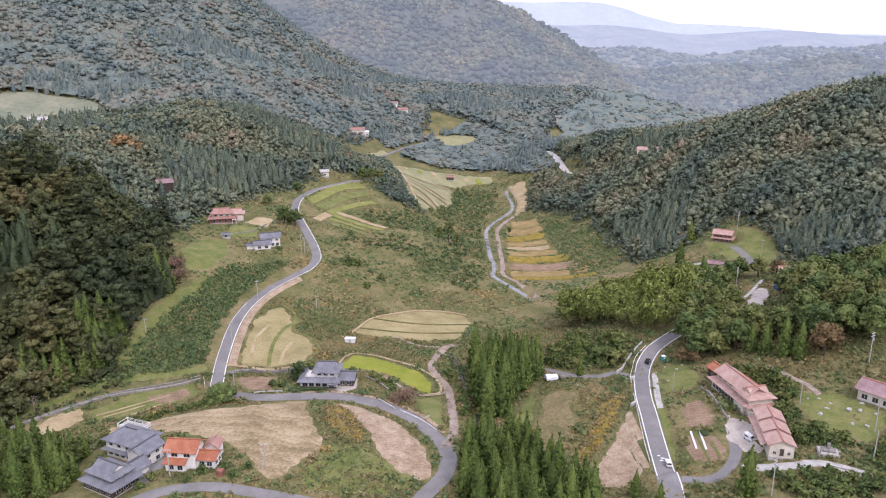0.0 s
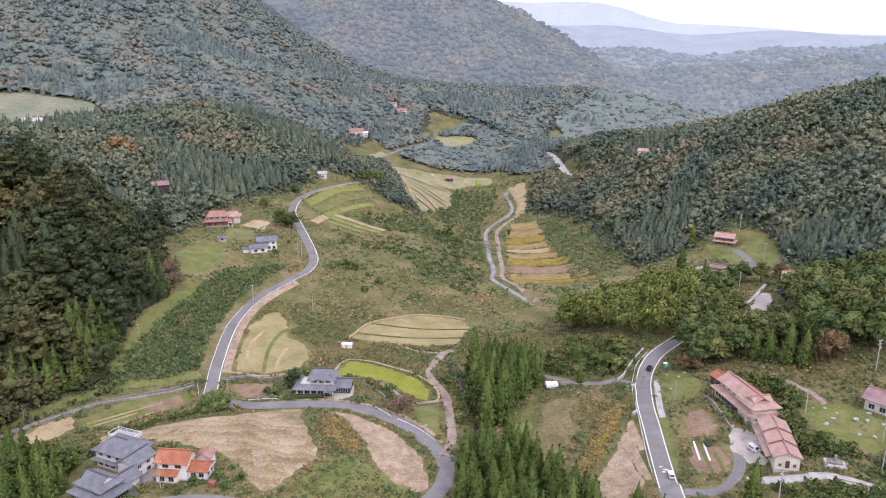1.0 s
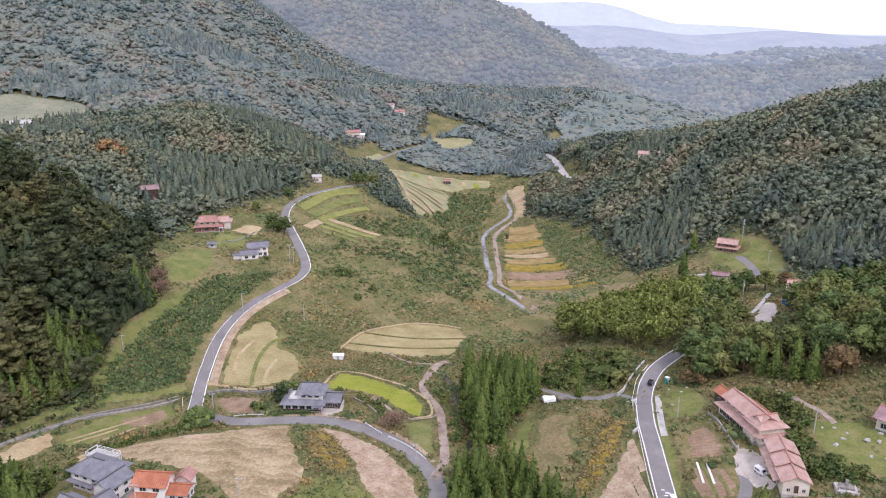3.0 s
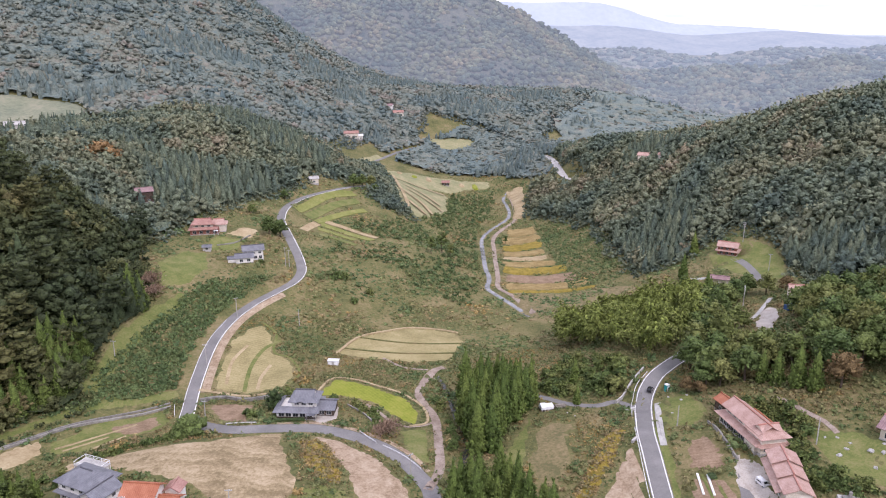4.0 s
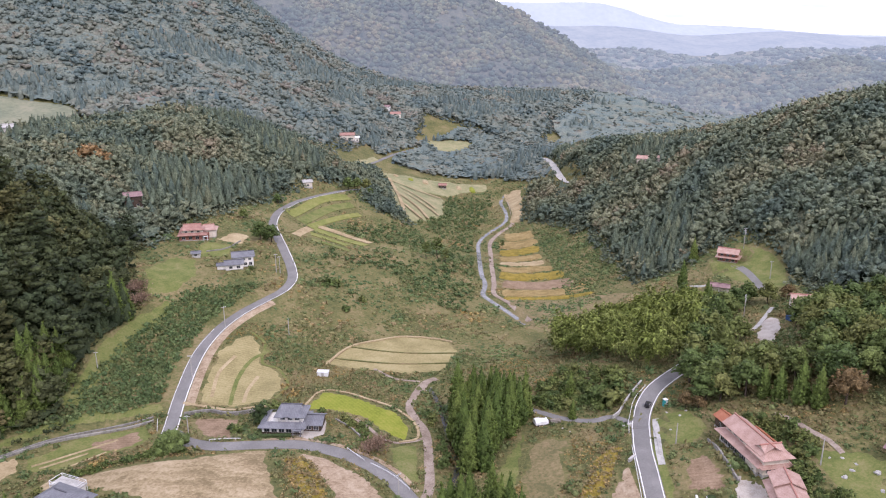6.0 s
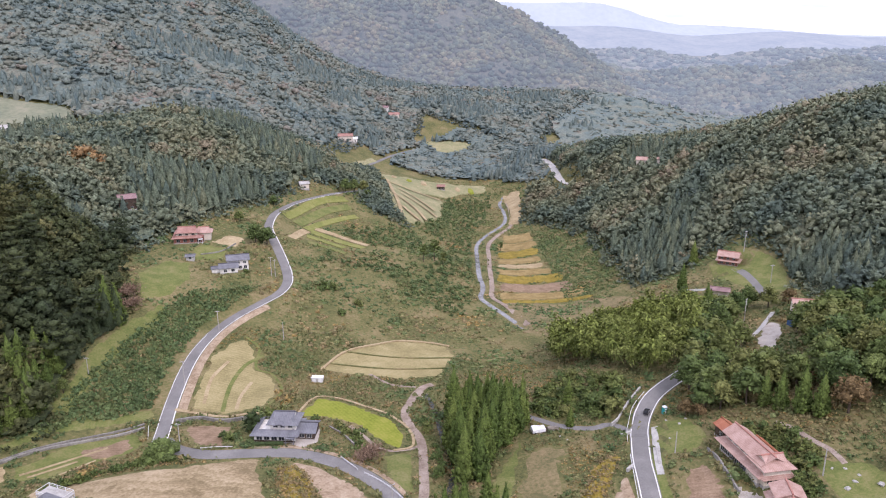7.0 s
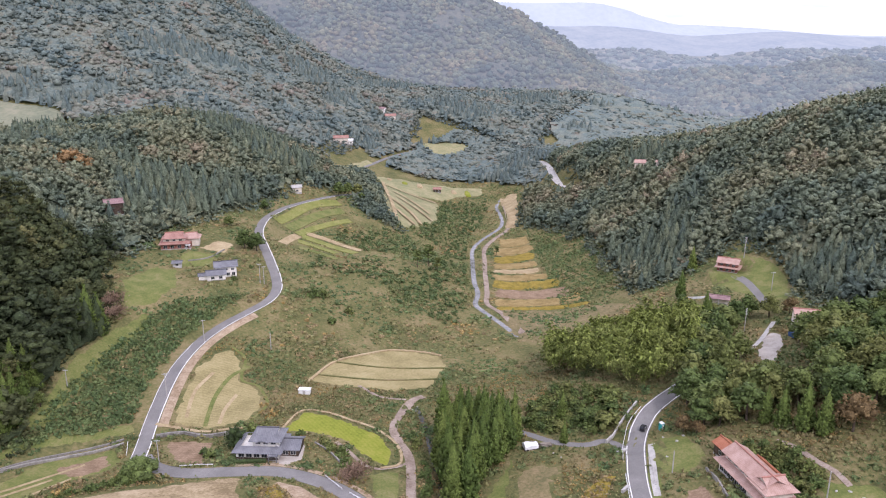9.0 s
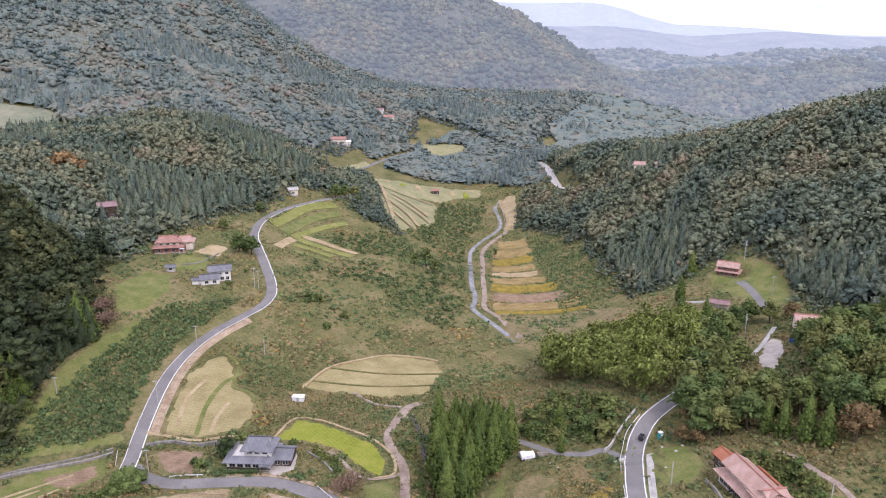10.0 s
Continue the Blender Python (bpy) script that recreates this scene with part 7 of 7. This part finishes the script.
for x, y, s in ((-88.5, 428, 1.3), (-94, 424, 1.35), (118, 262, 1.1), (134, 263, 1.2), (141, 277, 1.2), (121, 252, 1.1), (136, 335, 1.3), (144, 341, 1.2), (150, 334, 1.2), (131, 345, 1.0), (120, 362, 0.9), (126, 372, 0.9), (-110, 452, 0.8), (-100, 498, 0.8), (-62, 560, 1.2), (-56, 566, 1.2), (-50, 572, 1.1), (-46, 562, 1.0)):
    plant(ROUND[r4.integers(0, 5)], x, y, s, r4.uniform(0, 360), "single trees in the valley", 0.95)
for x, y, size in ((69.4, 274.6, 2.6), (66.7, 263.5, 2.7), (62.5, 268, 2.2), (71.5, 279, 2.4), (-52, 268, 2.0), (-48, 271, 1.7)):
    plant(BUSHES[r4.integers(0, 3)], x, y, size, r4.uniform(0, 360), "garden and bank bushes")
for x, y, size in ((125, 335, 0.8), (121, 341, 0.65), (131, 390, 0.8), (146, 420, 0.75)):
    plant(CEDARS[r4.integers(0, 4)], x, y, size, r4.uniform(0, 360), "cedars at the wood's edge")
for x, y, size in ((142, 291, 1.3), (148, 299, 1.1), (119, 289, 1.3), (121, 316, 1.2), (128, 331, 1.1), (150, 289, 1.3)):
    plant(ROUND[r4.integers(0, 5)], x, y, size, r4.uniform(0, 360), "broadleaf trees above the long house")
plant(ORANGE, -203, 467, 2.2, 0, "", 0.9)
plant(ORANGE, -196, 472, 1.6, 80, "", 0.9)
for x, y, s in ((4, 480, 1.0), (-3, 472, 0.8), (9, 474, 0.7), (52, 560, 0.5)):
    plant(PINES[r4.integers(0, 2)], x, y, s, r4.uniform(0, 360))
for x, y, s in ((-13.5, 240.5, 1.6), (-16, 237.5, 1.2), (-131, 343, 2.0), (-127, 337, 1.8), (-133, 331, 1.6)):
    plant(TWIGGY[r4.integers(0, 2)], x, y, s, r4.uniform(0, 360), "bare bushes")
for x, y, s in ((-24, 258, 1.3), (-27, 262, 1.2), (-20, 255, 1.4), (-18, 249, 1.2), (-62, 252, 1.3), (-65, 255, 1.0), (-36, 267, 1.0), (-70, 188, 1.2), (-64, 190, 1.0), (-60, 186, 1.0), (-57, 190, 0.9), (-73, 184, 0.7), (-84, 186, 1.1), (-86, 182, 1.0), (100, 228, 1.5), (104, 226, 1.4), (108, 220, 1.5), (105, 212, 1.6), (103, 204, 1.4), (106, 200, 1.3), (104, 193, 1.2), (108, 188, 1.4), (113, 184, 1.4),
                (62, 262, 1.8), (65, 266, 1.9), (70, 271, 2.0), (58, 268, 1.5), (66, 273, 1.8), (-34, 388, 1.6), (-52, 392, 2.0), (-48, 396, 1.7), (-40, 372, 1.5), (118, 176, 1.3), (96, 171, 1.4), (91, 169, 1.5), (101, 168, 1.3), (121, 181, 1.2), (88, 172, 1.2), (-45, 268, 1.1), (-104, 386, 0.9), (-90, 386, 1.0), (-86, 405, 0.8), (-112, 219, 1.2), (-116, 215, 1.2), (-107, 222, 1.0), (-109, 210, 1.3), (-112, 205, 1.2)):
    plant(BUSHES[r4.integers(0, 3)], x, y, s, r4.uniform(0, 360), "garden and bank bushes")
plant_area(CEDARS, [(-152, 238), (-140, 250), (-132, 264), (-134, 284), (-142, 290), (-152, 272), (-158, 252)], 5.4, (0.62, 0.95), "cedars at the wood's edge", 7)
plant_area(CEDARS + ROUND[:2], [(-130, 286), (-128, 276), (-131, 270), (-136, 259), (-141, 249), (-146, 252), (-142, 263), (-137, 274)], 4.8, (0.5, 0.8), "cedars at the wood's edge", 17)
plant_area(CEDARS + PINES, [(-146, 212), (-128, 212), (-114, 205), (-108, 192), (-112, 176), (-150, 178)], 5.6, (0.55, 0.8), "cedars beside the grey house", 8)
plant_area(BUSHES, [(99, 232), (112, 228), (112, 215), (107, 205), (104, 197), (108, 190), (113, 186), (108, 181), (100, 190), (99.5, 200), (104, 214)], 2.9, (0.9, 1.6), "garden and bank bushes", 9)
plant_area(BUSHES, [(86, 169), (96, 172), (104, 170), (118, 163), (130, 172), (128, 184), (118, 178), (112, 160), (92, 158)], 3.6, (0.9, 1.6), "garden and bank bushes", 10)
plant_area(BUSHES, [(40, 272), (46, 290), (56, 300), (70, 284), (62, 270), (52, 264)], 3.6, (0.9, 1.8), "garden and bank bushes", 11)
plant_area(BUSHES, [(-112, 226), (-90, 233), (-72, 236), (-60, 239), (-60, 241), (-90, 238), (-112, 230)], 2.6, (0.6, 1.1), "garden and bank bushes", 12)
plant_area(BUSHES, [(-3, 262), (5, 275), (4, 262), (10, 240), (7, 225), (6, 250)], 2.8, (0.8, 1.4), "garden and bank bushes", 13)
ROUND_BUSH = tree_kind("round_bush", broad_crown(99, 13, 480, 6.0, 0.5, 7.6, 0.8, 0.34), "light_leaf", trunk_mesh(0.25, 0.1, 3.0), "wide rounded light green bush at the junction", "bush")
DARK_TREE = tree_kind("round_tree", broad_crown(98, 11, 480, 4.2, 0.6, 7.8, 0.6, 0.26), "hedge", trunk_mesh(0.25, 0.1, 3.0), "dense dark rounded tree beside the farmhouse", "tree")
plant(ROUND_BUSH, -79.5, 239.8, 1.05, 30)
plant(DARK_TREE, -55.5, 260.0, 1.05, 70)
# clipped hedge in front of the farmhouse
h = empty("hedge", -50, 247.6, gz(-50, 247.6), 4, "long low clipped dark green hedge", "hedge")
part("body", boxes((-7, 7, -0.7, 0.7, -0.3, 1.2), bevel=0.15), M["hedge"], h)
hv, hf = sprays(np.random.default_rng(5), np.column_stack([np.random.default_rng(6).uniform(-7, 7, 700), np.random.default_rng(7).uniform(-0.75, 0.75, 700), np.random.default_rng(8).uniform(0.2, 1.25, 700)]), np.random.default_rng(9).normal(0, 1, (700, 3)) * [1, 1.3, 0.6] + [0, 0, 0.7], 0.35, 0.16, 0)
c = new("leaves", raw_mesh("leaves", hv, hf, M["hedge"]))
c.parent = h

# ---- boulders, road marks and small garden things ----
rb = np.random.default_rng(77)
BOULDERS = []
for k in range(3):
    bm = bmesh.new()
    bmesh.ops.create_icosphere(bm, subdivisions=2, radius=0.8)
    for v in bm.verts:
        v.co *= 0.8 + 0.45 * noise.noise(v.co * 1.6 + Vector((k * 5, 0, 0)))
        v.co.z *= 0.6
    me = bpy.data.meshes.new("boulder")
    bm.to_mesh(me)
    bm.free()
    me.materials.append(M["concrete"])
    BOULDERS.append(me)
for x, y, s in ((113, 199, 1.3), (116, 201, 1.0), (118, 203, 0.8), (121, 198, 1.4), (123, 196, 1.2), (125, 199, 0.9), (119, 192, 1.1), (116, 206, 0.8), (122, 190, 1.0), (113, 207, 0.7), (110, 211, 0.6), (126, 193, 0.9),
                (84, 243, 0.8), (86.5, 245, 0.7), (81, 247, 0.6), (79, 236, 0.5), (48, 252, 0.6), (50, 249, 0.5), (1, 297, 0.7), (3, 300, 0.6), (-1, 299, 0.5)):
    ob = new("boulder", BOULDERS[rb.integers(0, 3)])
    ob.matrix_basis = pose(x, y, gz(x, y) + 0.1, 0, 0, rb.uniform(0, 360)) @ Matrix.Diagonal((s, s * rb.uniform(0.7, 1.2), s, 1))
    tagged(ob, "pale weathered boulder lying in the grass", "boulder", "boulders on the lawns")
for dx, dy, w in ((-0.4, 193.2, 0.9), (0.5, 191.8, 1.2), (-0.2, 190.6, 1.0)):
    ribbon("road_mark", [(64.3 + dx, dy), (64.36 + dx, dy + 0.5)], -w / 2, w / 2, M["line"], 0.16, parent=road_e)
h = empty("garden_net", 79, 199, gz(79, 199), 0, "small green net cover on garden stakes", "net")
part("net", boxes((-1.1, 1.1, -1.4, 1.4, 0.1, 0.9), bevel=0.3), M["hedge"], h)
h = empty("tarpaulin_stack", 148, 301, gz(148, 301), 20, "stack of dark blue sheeting under the trees", "tarpaulin")
part("sheet", boxes((-6, 6, -1.5, 1.5, 0, 2.2), bevel=0.3), M["blue_sheet"], h)
h = empty("dead_tree", -143, 232, gz(-143, 232), 0, "bare pale dead tree at the ditch", "tree")
tv, tf = trunk_mesh(0.25, 0.06, 8.0, bend=0.4, limbs=9, rng=np.random.default_rng(12))
c = new("trunk", raw_mesh("trunk", tv, tf, M["pale_bark"]))
c.parent = h
